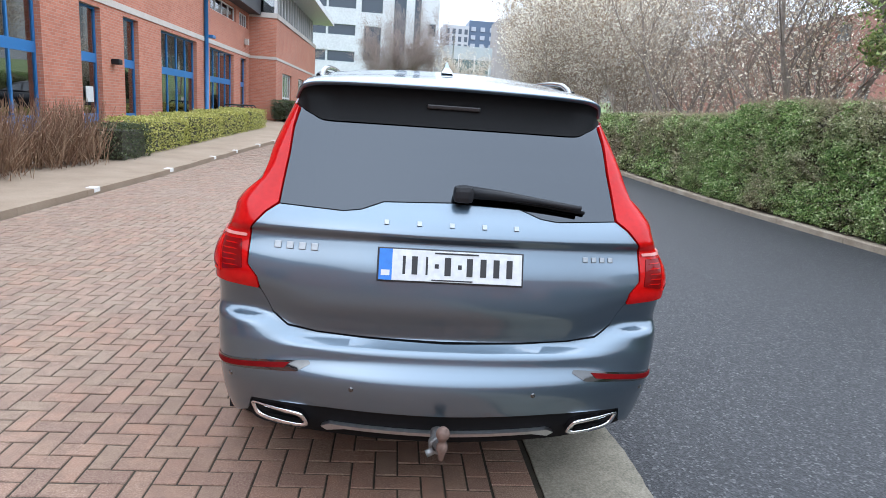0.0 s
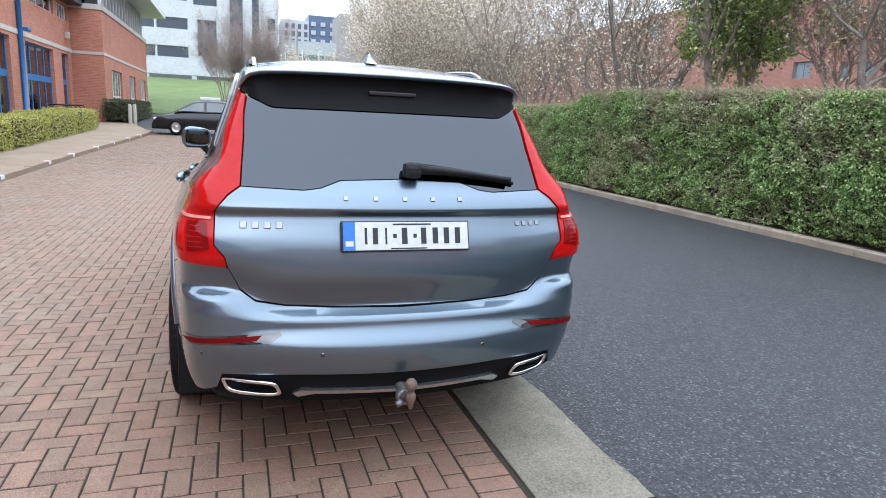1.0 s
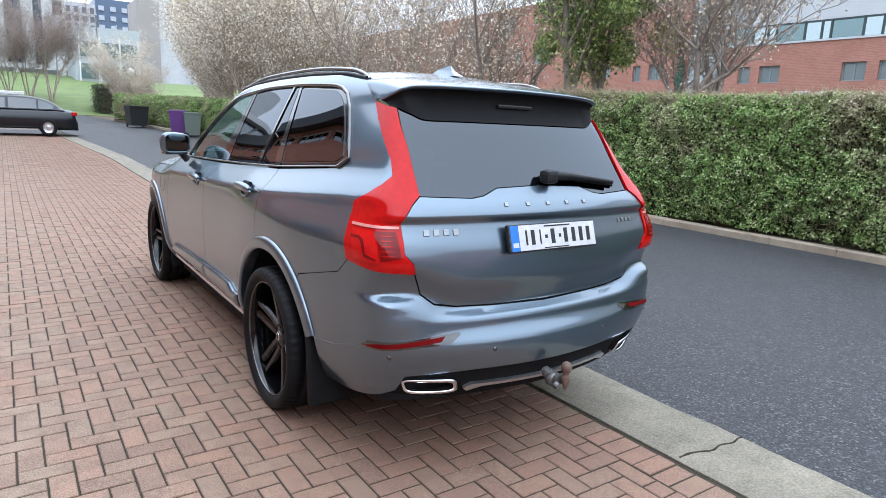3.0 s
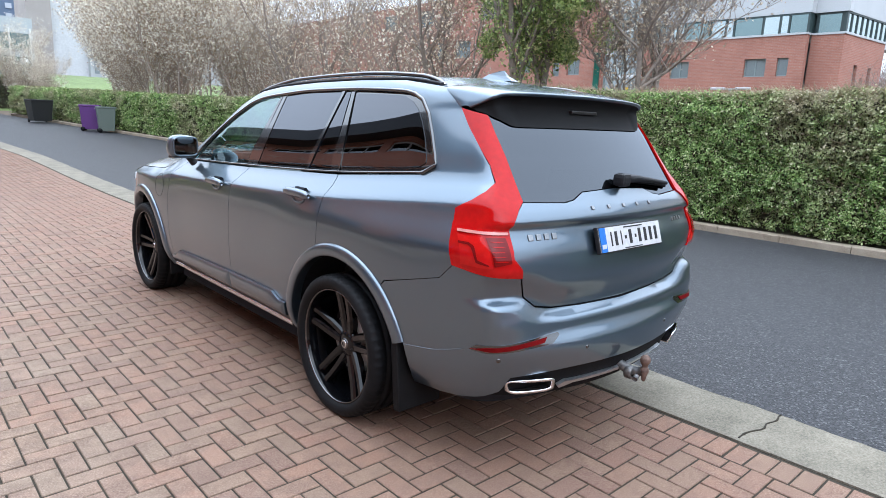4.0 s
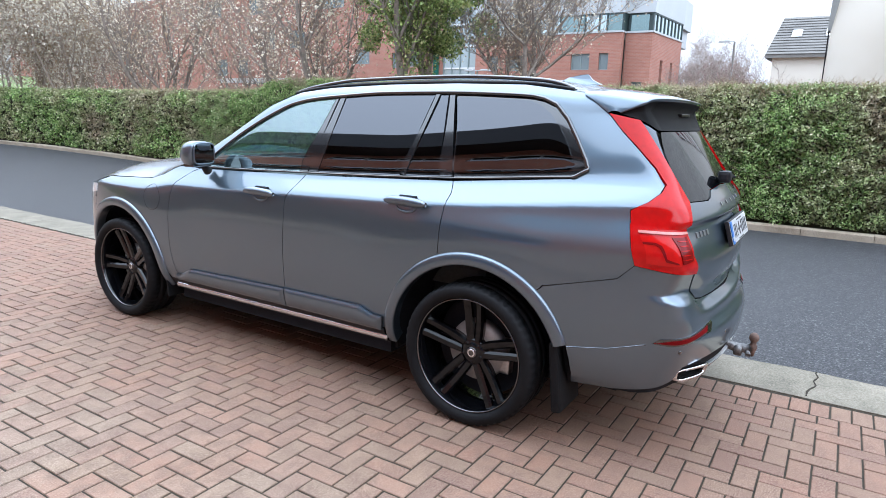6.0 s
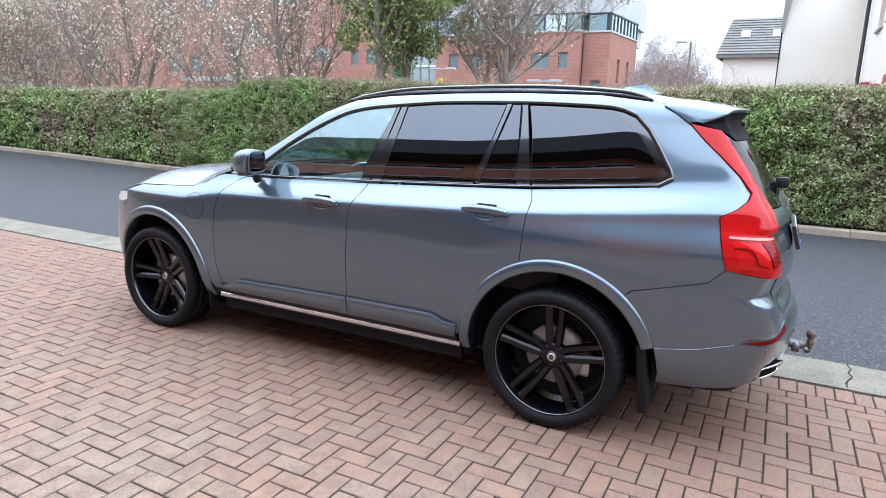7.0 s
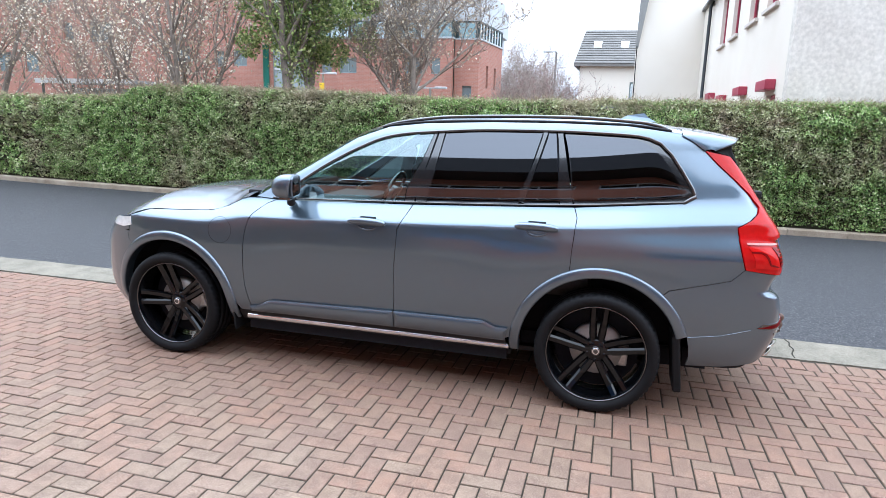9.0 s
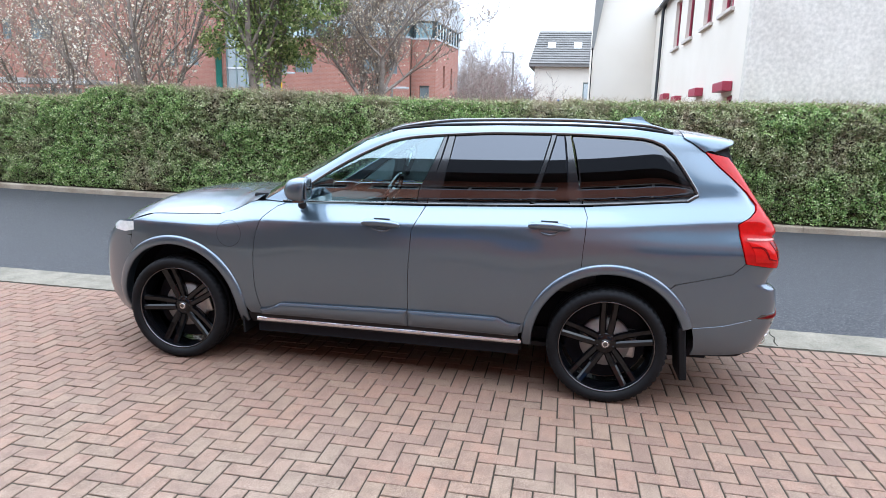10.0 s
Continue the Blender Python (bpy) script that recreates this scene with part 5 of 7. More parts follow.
# roof, windscreen, bonnet
def crowned(name, edge, mat, crown, bow, power=2.0, nu=24, proud=0.0):
    """A sheet between an edge on the left flank and its mirror image."""
    base = on_skin(edge)
    n = len(base)
    verts, faces = [], []
    for k, (x, y, z) in enumerate(base):
        t = k / (n - 1)
        c, b = float(np.interp(t, np.linspace(0, 1, len(crown)), crown)), float(np.interp(t, np.linspace(0, 1, len(bow)), bow))
        for q in range(nu + 1):
            u = -1 + 2 * q / nu
            w = 1 - abs(u) ** power
            verts.append((-x * u, y + b * w, z + c * w + proud))
    for k in range(n - 1):
        for q in range(nu):
            a = k * (nu + 1) + q
            faces.append((a, a + 1, a + nu + 2, a + nu + 1))
    return mesh_from(name, verts, faces, mat, smooth=True)


def fine(pts, step=0.05):
    ys = np.array([p[0] for p in pts])
    f = smooth_curve(ys[::-1], [p[1] for p in pts][::-1]) if ys[0] > ys[-1] else smooth_curve(ys, [p[1] for p in pts])
    n = int(abs(ys[-1] - ys[0]) / step) + 1
    return [(float(y), float(f(y))) for y in np.linspace(ys[0], ys[-1], n)]


roof_edge = fine(ROOF_EDGE)
part("roof", crowned("roof", [p for p in roof_edge if p[0] < 1.50], PAINT, (0.045, 0.05, 0.05, 0.04), (0.07, 0.03, 0.0, -0.02), 2.4), car)
part("windscreen", crowned("windscreen", [p for p in roof_edge if p[0] > 1.42], CLEARGLASS, (0.02, 0.03, 0.045), (0.20, 0.13, 0.07), 2.2), car)
BONNET = [(2.42, 1.178), (2.47, 1.163), (2.56, 1.115), (2.68, 1.078), (2.95, 1.065), (3.2, 1.053), (3.36, 1.003), (3.46, 0.955), (3.54, 0.912), (3.60, 0.896), (3.64, 0.888)]
part("bonnet", crowned("bonnet", fine(BONNET), PAINT, (0.05, 0.12, 0.125, 0.12, 0.11, 0.085, 0.0), (0.02, 0.0, 0.05, 0.16), 3.2, 40), car)
part("scuttle", boxes("scuttle", MATT_BLACK, [(-0.66, 0.66, 2.40, 2.52, 1.10, 1.215)], 0.02), car)

# roof spoiler: a cap from the roof's edge to a rim, with a black underside
SEAM_LINE = [(0, -0.44, 1.747), (0.25, -0.438, 1.741), (0.45, -0.43, 1.728), (0.56, -0.424, 1.714), (0.612, -0.424, 1.700), (0.630, -0.485, 1.660), (0.643, -0.556, 1.610)]
RIM_LINE = [(0, -0.795, 1.690), (0.25, -0.786, 1.688), (0.45, -0.762, 1.684), (0.555, -0.738, 1.677), (0.600, -0.722, 1.662), (0.624, -0.668, 1.634), (0.640, -0.612, 1.611)]
GLASS_LINE = [(0, 1.531), (0.25, 1.531), (0.45, 1.530), (0.505, 1.532), (0.555, 1.552), (0.595, 1.572), (0.622, 1.592)]


def along(line, n=30):
    """A run of places through both halves of a symmetrical line."""
    k = np.arange(len(line), dtype=float)
    cols = [smooth_curve(k, [p[c] for p in line]) for c in range(len(line[0]))]
    t = np.linspace(0, len(line) - 1, n)
    half = np.stack([c(t) for c in cols], -1)
    return np.concatenate((half[:0:-1] * ((-1,) + (1,) * (half.shape[1] - 1)), half))


seam_run, rim_run, glass_run = along(SEAM_LINE), along(RIM_LINE), along(GLASS_LINE)
NW = len(seam_run)
lip_run = rim_run + np.array((0, 0.010, -0.014)) * np.clip((0.64 - np.abs(rim_run[:, :1])) / 0.05, 0.15, 1) - np.array((0.012, 0, 0)) * (rim_run[:, :1] / 0.64) ** 5
low_run = np.array([tuple(p[0] + n[0] * 0.006) for p, n in (skin(np.array([on_rear(-x, z)]), np.array([z])) for x, z in glass_run)])


def loft(name, rows, mat):
    v = [tuple(p) for r in rows for p in r]
    f = [(j * NW + k, j * NW + k + 1, (j + 1) * NW + k + 1, (j + 1) * NW + k) for j in range(len(rows) - 1) for k in range(NW - 1)]
    return mesh_from(name, v, [tuple(reversed(q)) for q in f], mat, smooth=True)


bulge = [(0.0, 0.0), (0.02, 0.002), (0.3, 0.008), (0.6, 0.009), (0.85, 0.006), (0.97, 0.002), (1.0, 0.0)]
spoiler = part("roof_spoiler", loft("roof_spoiler", [seam_run * (1 - t) + rim_run * t + np.array((0, 0, b)) for t, b in bulge] + [rim_run * 0.5 + lip_run * 0.5 + np.array((0, -0.003, 0)), lip_run], PAINT), car, "grey roof spoiler over the rear window")
inner_run = lip_run * 0.62 + low_run * 0.38 + np.array((0, 0.045, 0.01)) * np.clip((0.64 - np.abs(rim_run[:, :1])) / 0.15, 0, 1)
part("spoiler_underside", loft("spoiler_underside", [lip_run, lip_run * 0.85 + inner_run * 0.15 + np.array((0, 0.01, 0)), inner_run, low_run], plain("spoiler_black", (0.006, 0.006, 0.0065), 0.6, spec=0.12)), spoiler, "black underside with the high brake lamp")
part("brake_lamp", boxes("brake_lamp", plain("dim_lens", (0.012, 0.011, 0.012), 0.3, coat=0.15), [(-0.105, 0.105, -0.775, -0.75, 1.604, 1.620)], 0.004), spoiler)

# wheels
RIM_BLACK = plain("gloss_black_alloy", (0.003, 0.0034, 0.0045), 0.10, 0.0, coat=0.25, spec=0.25)
RIM_LIP = plain("glossy_alloy_lip", (0.13, 0.13, 0.135), 0.16, 1.0)


def spoke_mesh():
    """One of five twin spokes, pointing up; the wheel's outer face looks to -x."""
    bm = bmesh.new()
    for lean in (-1, 1):
        prof = []
        for r, half, x, thick, shift in ((0.045, 0.021, -0.042, 0.05, 0.019), (0.10, 0.024, -0.050, 0.05, 0.025), (0.15, 0.0235, -0.058, 0.045, 0.0295), (0.22, 0.0225, -0.072, 0.04, 0.033), (0.284, 0.0225, -0.090, 0.035, 0.036)):
            cx, o = lean * shift, lean * half
            prof.append([(x + 0.013, cx + o, r), (x, cx + o * 0.62, r), (x + 0.001, cx - o * 0.45, r), (x + 0.011, cx - o * 0.95, r), (x + thick, cx - o * 0.7, r), (x + thick, cx + o * 0.8, r)])
        vs = [[bm.verts.new(p) for p in ring] for ring in prof]
        for a, b in zip(vs[:-1], vs[1:]):
            for k in range(6):
                bm.faces.new((a[k], a[(k + 1) % 6], b[(k + 1) % 6], b[k]))
        bm.faces.new(vs[0])
        bm.faces.new(list(reversed(vs[-1])))
    bmesh.ops.recalc_face_normals(bm, faces=bm.faces[:])
    return finish(bm, "spoke", RIM_BLACK)


def tread_profile():
    r = 0.368
    return [(-0.105, 0.290), (-0.122, 0.300), (-0.134, 0.316), (-0.136, 0.330), (-0.130, 0.350), (-0.118, 0.362), (-0.10, 0.3665), (-0.062, r), (-0.060, r - 0.008), (-0.052, r - 0.008), (-0.050, r),
            (-0.005, r), (-0.004, r - 0.008), (0.004, r - 0.008), (0.005, r), (0.050, r), (0.052, r - 0.008), (0.060, r - 0.008), (0.062, r), (0.10, 0.3665), (0.118, 0.362), (0.132, 0.345), (0.136, 0.325), (0.122, 0.30), (0.10, 0.290)]


def tyre_mesh(steps=168):
    """The tread profile turned round, with grooves cut across both shoulders."""
    prof = tread_profile()
    verts, faces, n = [], [], len(prof)
    for k in range(steps):
        c, s_ = math.cos(2 * math.pi * k / steps), math.sin(2 * math.pi * k / steps)
        for a, r in prof:
            cut = 0.007 if k % 3 == 0 and r > 0.355 and 0.075 < abs(a) else 0.0
            verts.append((a - math.copysign(cut * 0.5, a), (r - cut) * c, (r - cut) * s_))
    for k in range(steps):
        q = (k + 1) % steps
        faces += [(k * n + i, k * n + i + 1, q * n + i + 1, q * n + i) for i in range(n - 1)]
    return mesh_from("tyre", verts, faces, RUBBER, True)


TYRE = tyre_mesh()
RIM = lathe("rim", [(-0.112, 0.296), (-0.116, 0.291), (-0.109, 0.286), (-0.085, 0.281), (-0.02, 0.270), (0.10, 0.274), (0.11, 0.294)], RIM_BLACK, 72)
LIP = lathe("rim_lip", [(-0.1125, 0.2955), (-0.1180, 0.2920), (-0.1170, 0.2875), (-0.110, 0.2855)], RIM_LIP, 72)
HUBM = lathe("hub_disc", [(-0.052, 0.0005), (-0.052, 0.034), (-0.046, 0.062), (-0.03, 0.078), (0.0, 0.08)], RIM_BLACK, 32)
CAP = lathe("centre_cap", [(-0.058, 0.0005), (-0.058, 0.026), (-0.053, 0.031), (-0.045, 0.032)], GLOSS_BLACK, 28)
CAPRING = lathe("cap_emblem", [(-0.0600, 0.014), (-0.0605, 0.018), (-0.0600, 0.021), (-0.057, 0.0215)], CHROME, 24)
DISC = lathe("brake_disc", [(-0.005, 0.06), (-0.005, 0.155), (0.02, 0.160), (0.05, 0.160), (0.05, 0.06)], plain("scoured_disc_steel", (0.42, 0.415, 0.40), 0.45, 0.5), 40)
BARREL = lathe("wheel_barrel", [(0.06, 0.0005), (0.06, 0.255)], SEAM_BLACK, 24)
SPOKE = spoke_mesh()
CALIPER = boxes("brake_caliper", STEEL, [(0.0, 0.06, -0.19, -0.10, -0.09, 0.09)], 0.015)
NUT = lathe("wheel_nut", [(-0.050, 0.0005), (-0.050, 0.008), (-0.044, 0.010), (-0.035, 0.010)], RIM_BLACK, 6)
for hy, spin in ((HUB_Y[0], 2), (HUB_Y[1], -16)):
    for side in (-1, 1):
        m = Matrix.Translation((side * (0.845 if hy < 1 else 0.822), hy, HUB_Z)) @ (Matrix.Rotation(math.pi, 4, "Z") if side > 0 else Matrix.Identity(4)) @ Matrix.Rotation(radians(spin), 4, "X") @ Matrix.Diagonal((1.0, 1.027, 1.027, 1.0))
        wheel = part("wheel", TYRE, car, "black alloy wheel with low-profile tyre", m)
        for nm, d in (("rim", RIM), ("rim_lip", LIP), ("hub_disc", HUBM), ("centre_cap", CAP), ("cap_emblem", CAPRING), ("brake_disc", DISC), ("wheel_barrel", BARREL), ("brake_caliper", CALIPER)):
            part(nm, d, wheel)
        for k in range(5):
            part("spoke", SPOKE, wheel, "", Matrix.Rotation(2 * math.pi * k / 5, 4, "X"))
            part("wheel_nut", NUT, wheel, "", Matrix.Rotation(2 * math.pi * (k + 0.5) / 5, 4, "X") @ Matrix.Translation((0, 0, 0.052)))
for side in (-1, 1):
    bm = bmesh.new()
    box_bm(bm, -0.13, 0.13, -0.028, 0.020, -0.19, 0.16, 0.012)
    part("mud_flap", finish(bm, "mud_flap", RUBBER), car, "", Matrix.Translation((side * 0.80, -0.485, 0.375)) @ Matrix.Rotation(radians(-6), 4, "X"))
    bm = bmesh.new()
    box_bm(bm, -0.11, 0.11, -0.008, 0.008, -0.12, 0.10, 0.006)
    part("mud_flap", finish(bm, "mud_flap", RUBBER), car, "", Matrix.Translation((side * 0.81, 2.50, 0.35)) @ Matrix.Rotation(radians(-4), 4, "X"))

# roof rails and fin
for side in (False, True):
    ys = np.linspace(1.50, -0.36, 26)
    zs = smooth_curve((-0.36, -0.31, -0.18, 0.3, 1.0, 1.35, 1.47, 1.50), (1.712, 1.738, 1.764, 1.784, 1.768, 1.727, 1.700, 1.688))
    edge = on_skin([(float(y), float(np.interp(y, [p[0] for p in reversed(roof_edge)], [p[1] for p in reversed(roof_edge)]))) for y in ys], 0.0, side)
    sgn = 1 if side else -1
    part("roof_rail", tube("roof_rail", [(x - sgn * 0.028, y, float(zs(y))) for (x, y, z) in edge], 0.012, GLOSS_BLACK, 8), car, "glossy black roof rail")
    part("roof_gutter", tube("roof_gutter", [(x - sgn * 0.012, y, z + 0.006) for (x, y, z) in edge], 0.010, MATT_BLACK, 6), car)
fin_v = [(0, -0.18, 1.83), (0.028, -0.30, 1.772), (-0.028, -0.30, 1.772), (0.02, -0.05, 1.785), (-0.02, -0.05, 1.785), (0, -0.10, 1.815), (0, -0.215, 1.832), (0.012, -0.245, 1.80), (-0.012, -0.245, 1.80)]
part("roof_fin", mesh_from("roof_fin", fin_v, [(3, 1, 7, 6, 0, 5), (4, 5, 0, 6, 8, 2), (3, 5, 4), (7, 8, 6), (1, 2, 8, 7)], PAINT), car, "shark-fin aerial")

# door mirrors
for side in (-1, 1):
    bm = bmesh.new()
    bmesh.ops.create_uvsphere(bm, u_segments=28, v_segments=18, radius=1.0)
    for v in bm.verts:
        x, y, z = v.co
        p = lambda q, e: math.copysign(abs(q) ** e, q)
        x, y, z = p(x, 0.72), p(y, 0.8), p(z, 0.68)
        if y < 0:
            y *= 0.30
        v.co = Vector((x * 0.112 * (1 - 0.22 * max(0, y)), y * 0.120 - 0.02 * max(0, z), z * (0.082 - 0.010 * x * -side)))
    m = Matrix.Translation((side * 0.958, 2.015, 1.287)) @ Matrix.Rotation(radians(side * -12), 4, "Z")
    mirror = part("door_mirror", finish(bm, "door_mirror", PAINT, True), car, "grey door mirror housing", m)
    part("mirror_glass", boxes("mirror_glass", plain("mirror_glass", (0.30, 0.32, 0.33), 0.03, 1.0), [(-0.088, 0.088, -0.0405, -0.0365, -0.058, 0.058)], 0.0015), mirror)
    rim = [(0.094 * math.copysign(abs(math.cos(a)) ** 0.45, math.cos(a)), -0.036, 0.066 * math.copysign(abs(math.sin(a)) ** 0.45, math.sin(a))) for a in np.linspace(0, 2 * math.pi, 41)[:-1]]
    part("mirror_bezel", tube("mirror_bezel", rim, 0.007, PAINT, 6, closed=True), mirror)
    part("mirror_skirt", boxes("mirror_skirt", GLOSS_BLACK, [(-0.085, 0.085, -0.026, 0.055, -0.084, -0.066)], 0.008), mirror)
    part("mirror_foot", tube("mirror_foot", [(side * 0.935, 2.03, 1.232), (side * 0.905, 2.045, 1.205), (side * 0.862, 2.06, 1.165)], [0.024, 0.022, 0.030], MATT_BLACK, 10), car)

# door handles: a bar over a shallow bowl
for doors, y0, y1, z0 in ((front_doors, 1.605, 1.345, 1.075), (rear_doors, 0.512, 0.25, 1.118)):
    for m in (0, 1):
        yc, hw = (y0 + y1) / 2, (y0 - y1) / 2
        rim_pts = on_skin([(yc + 0.062 * math.cos(c), z0 - 0.012 + 0.030 * math.sin(c)) for c in np.linspace(math.pi, 2 * math.pi, 15)], 0.003, bool(m))
        part("handle_bowl", tube("handle_bowl", rim_pts, [0.002 + 0.007 * math.sin(math.pi * k / 14) for k in range(15)][:len(rim_pts)] + [0.002] * (len(rim_pts) - 15), PAINT, 8), doors[m])
        pts = on_skin([(yc + hw * t, z0 + 0.004 * (1 - t * t)) for t in np.linspace(-1, 1, 13)], 0.024, bool(m))
        rad = [0.011 + 0.013 * (1 - abs(t) ** 6) for t in np.linspace(-1, 1, 13)]
        handle = part("door_handle", tube("door_handle", pts, rad, PAINT, 10), doors[m], "body-coloured bar handle")
        pts = on_skin([(yc + hw * 0.40 * t, z0 + 0.024) for t in np.linspace(-1, 1, 7)], 0.010, bool(m))
        part("handle_shadow_gap", tube("handle_shadow_gap", pts, 0.013, SEAM_BLACK, 6), handle)
# charging flap on the left front wing, and a small seam ring round it
ring = on_skin([(2.57 + 0.090 * math.cos(a), 0.953 + 0.090 * math.sin(a)) for a in np.linspace(0, 2 * math.pi, 49)[:-1]], 0.0004)
part("charging_flap_seam", tube("charging_flap_seam", ring, 0.0010, SEAM_BLACK, 5, closed=True), car)

# wiper, plate, badges, tow ball
wiper_pts, _ = skin(np.array([on_rear(x, z) for x, z in ((-0.035, 1.298), (-0.18, 1.291), (-0.32, 1.278), (-0.49, 1.258))]), np.array([1.298, 1.291, 1.278, 1.258]))
wp = [Vector(p) + Vector((0, -0.032, 0.012)) for p in wiper_pts]
wiper = part("rear_wiper", tube("rear_wiper", wp, [0.026, 0.019, 0.013, 0.010], MATT_BLACK, 10), car, "black rear wiper arm")
part("wiper_pivot", boxes("wiper_pivot", MATT_BLACK, [(0.0, 0.075, -1.03, -0.965, 1.270, 1.333)], 0.02), wiper)
part("wiper_blade", tube("wiper_blade", [p + Vector((0.02, 0.018, -0.018)) for p in wp], 0.008, RUBBER, 6), wiper)
PLATE_WHITE = plain("reflective_white_plate", (0.56, 0.57, 0.58), 0.35)
PLATE_INK = plain("plate_black", (0.012, 0.012, 0.014), 0.5)
PLATE_BLUE = plain("plate_blue", (0.02, 0.16, 0.55), 0.4)
pm = Matrix.Translation((0.0, -1.099, 1.046)) @ Matrix.Rotation(radians(-17), 4, "X")
plate = part("number_plate", boxes("number_plate", PLATE_INK, [(-0.267, 0.267, 0.0, 0.02, -0.062, 0.062)], 0.004), car, "white number plate in a black holder", pm)
part("plate_face", boxes("plate_face", PLATE_WHITE, [(-0.260, 0.260, -0.004, 0.002, -0.056, 0.056)], 0.001), plate)
part("plate_band", boxes("plate_band", PLATE_BLUE, [(-0.260, -0.213, -0.0055, -0.002, -0.056, 0.056)]), plate)
part("band_mark", boxes("band_mark", PLATE_WHITE, [(-0.252, -0.221, -0.007, -0.004, -0.040, -0.020)]), plate)
bars = [(-0.170, 0.022), (-0.132, 0.045), (-0.088, 0.016), (-0.052, 0.032), (-0.012, 0.050), (0.032, 0.030), (0.068, 0.048), (0.118, 0.048), (0.166, 0.048), (0.214, 0.048)]
for x, w in bars:
    tall = 0.008 if abs(w - 0.032) < 0.003 or abs(w - 0.030) < 0.001 else 0.033
    part("plate_bar", boxes("plate_bar", PLATE_INK, [(x - w * 0.23, x + w * 0.23, -0.0055, -0.003, -tall, tall)]), plate)
part("plate_small_bar", boxes("plate_small_bar", PLATE_INK, [(-0.06, 0.10, -0.0055, -0.003, 0.044, 0.050)]), plate)
part("plate_small_bar", boxes("plate_small_bar", PLATE_INK, [(-0.07, 0.08, -0.0055, -0.003, -0.053, -0.048)]), plate)


BADGE = plain("worn_chrome_badge", (0.27, 0.28, 0.29), 0.35, 1.0)


def badge(name, x0, x1, z, h, n, lean=0.0):
    """A row of small bright bars on the tailgate."""
    step = (x1 - x0) / n
    for k in range(n):
        cx = x0 + step * (k + 0.5)
        p, nn = skin(np.array([on_rear(-cx, z)]), np.array([z]))
        bm = bmesh.new()
        w = min(step * 0.30, h * 0.48)
        box_bm(bm, -w, w, -0.003, 0.004, -h / 2, h / 2, 0.002)
        rot = Vector(nn[0]).to_track_quat("-Y", "Z").to_matrix().to_4x4()
        part(name, finish(bm, name, BADGE), tailgate, "small bright metal badge mark", Matrix.Translation(Vector(p[0]) + Vector(nn[0]) * 0.005) @ rot)


badge("tailgate_badge", -0.30, 0.30, 1.185, 0.019, 5)
badge("model_badge", -0.655, -0.475, 1.078, 0.027, 4)
badge("model_badge", 0.50, 0.635, 1.080, 0.020, 4)
TOW_STEEL = varied("grimy_steel", (0.09, 0.09, 0.092), (0.26, 0.255, 0.25), 30.0, 0.5, 0.7)
tow = part("tow_ball", lathe("tow_ball", [(0.4895, 0.0005), (0.488, 0.012), (0.478, 0.022), (0.464, 0.026), (0.450, 0.022), (0.440, 0.0145), (0.428, 0.0145), (0.422, 0.020), (0.405, 0.021), (0.385, 0.013), (0.362, 0.009), (0.355, 0.0005)], RUST, 22, "z"), car, "rusty tow ball on a bare steel neck", Matrix.Translation((0.0, -1.243, 0.0)))
part("tow_neck", tube("tow_neck", [(0, -0.004, 0.412), (0, 0.030, 0.395), (-0.01, 0.08, 0.395), (-0.01, 0.22, 0.43)], [0.019, 0.024, 0.026, 0.024], TOW_STEEL, 14), tow)
part("tow_collar", lathe("tow_collar", [(-0.004, 0.020), (-0.006, 0.029), (0.0, 0.034), (0.030, 0.034), (0.034, 0.029), (0.034, 0.024)], TOW_STEEL, 24, "x"), tow, "grimy steel collar", Matrix.Translation((-0.01, 0.055, 0.385)) @ Matrix.Rotation(radians(90), 4, "Z"))
part("tow_pin", tube("tow_pin", [(-0.03, 0.02, 0.385), (-0.055, 0.015, 0.375)], 0.014, TOW_STEEL, 10), tow)
for sx in (-0.80, -0.34, 0.34, 0.80):
    p, nn = skin(np.array([on_rear(-sx, 0.575)]), np.array([0.575]))
    part("parking_sensor", lathe("parking_sensor", [(-0.002, 0.0005), (-0.002, 0.009), (0.004, 0.010)], GLOSS_BLACK, 14), rear_bumper, "", Matrix.Translation(Vector(p[0])) @ Vector(nn[0]).to_track_quat("-X", "Z").to_matrix().to_4x4())
# head lamps
both("nose_panel", L((3.37, 0.89), (3.37, 1.0), (3.50, 0.985), (3.62, 0.93), (3.66, 0.86), (3.5, 0.87)), PAINT, proud=0.0)
both("head_lamp", L((3.345, 0.925), (3.352, 0.988), (3.50, 0.978), (3.57, 0.945), (3.54, 0.912), (3.43, 0.906)), plain("head_lamp_lens", (0.86, 0.88, 0.90), 0.06, 0.3, coat=1.0), "clear head lamp", proud=0.005)

# nose between the corner panels: a painted front with a dark slatted grille


def nose_sheet(name, x1, z0, z1, back, mat, nx=20, nz=12):
    """A bowed sheet across the nose, set back a little from the skin."""
    v = [(x, float(front_at(z)) - 0.28 * x * x - back, z) for z in np.linspace(z0, z1, nz + 1) for x in np.linspace(-x1, x1, nx + 1)]
    w = nx + 1
    return mesh_from(name, v, [(k * w + i, k * w + w + i, k * w + w + i + 1, k * w + i + 1) for k in range(nz) for i in range(nx)], mat, smooth=True)


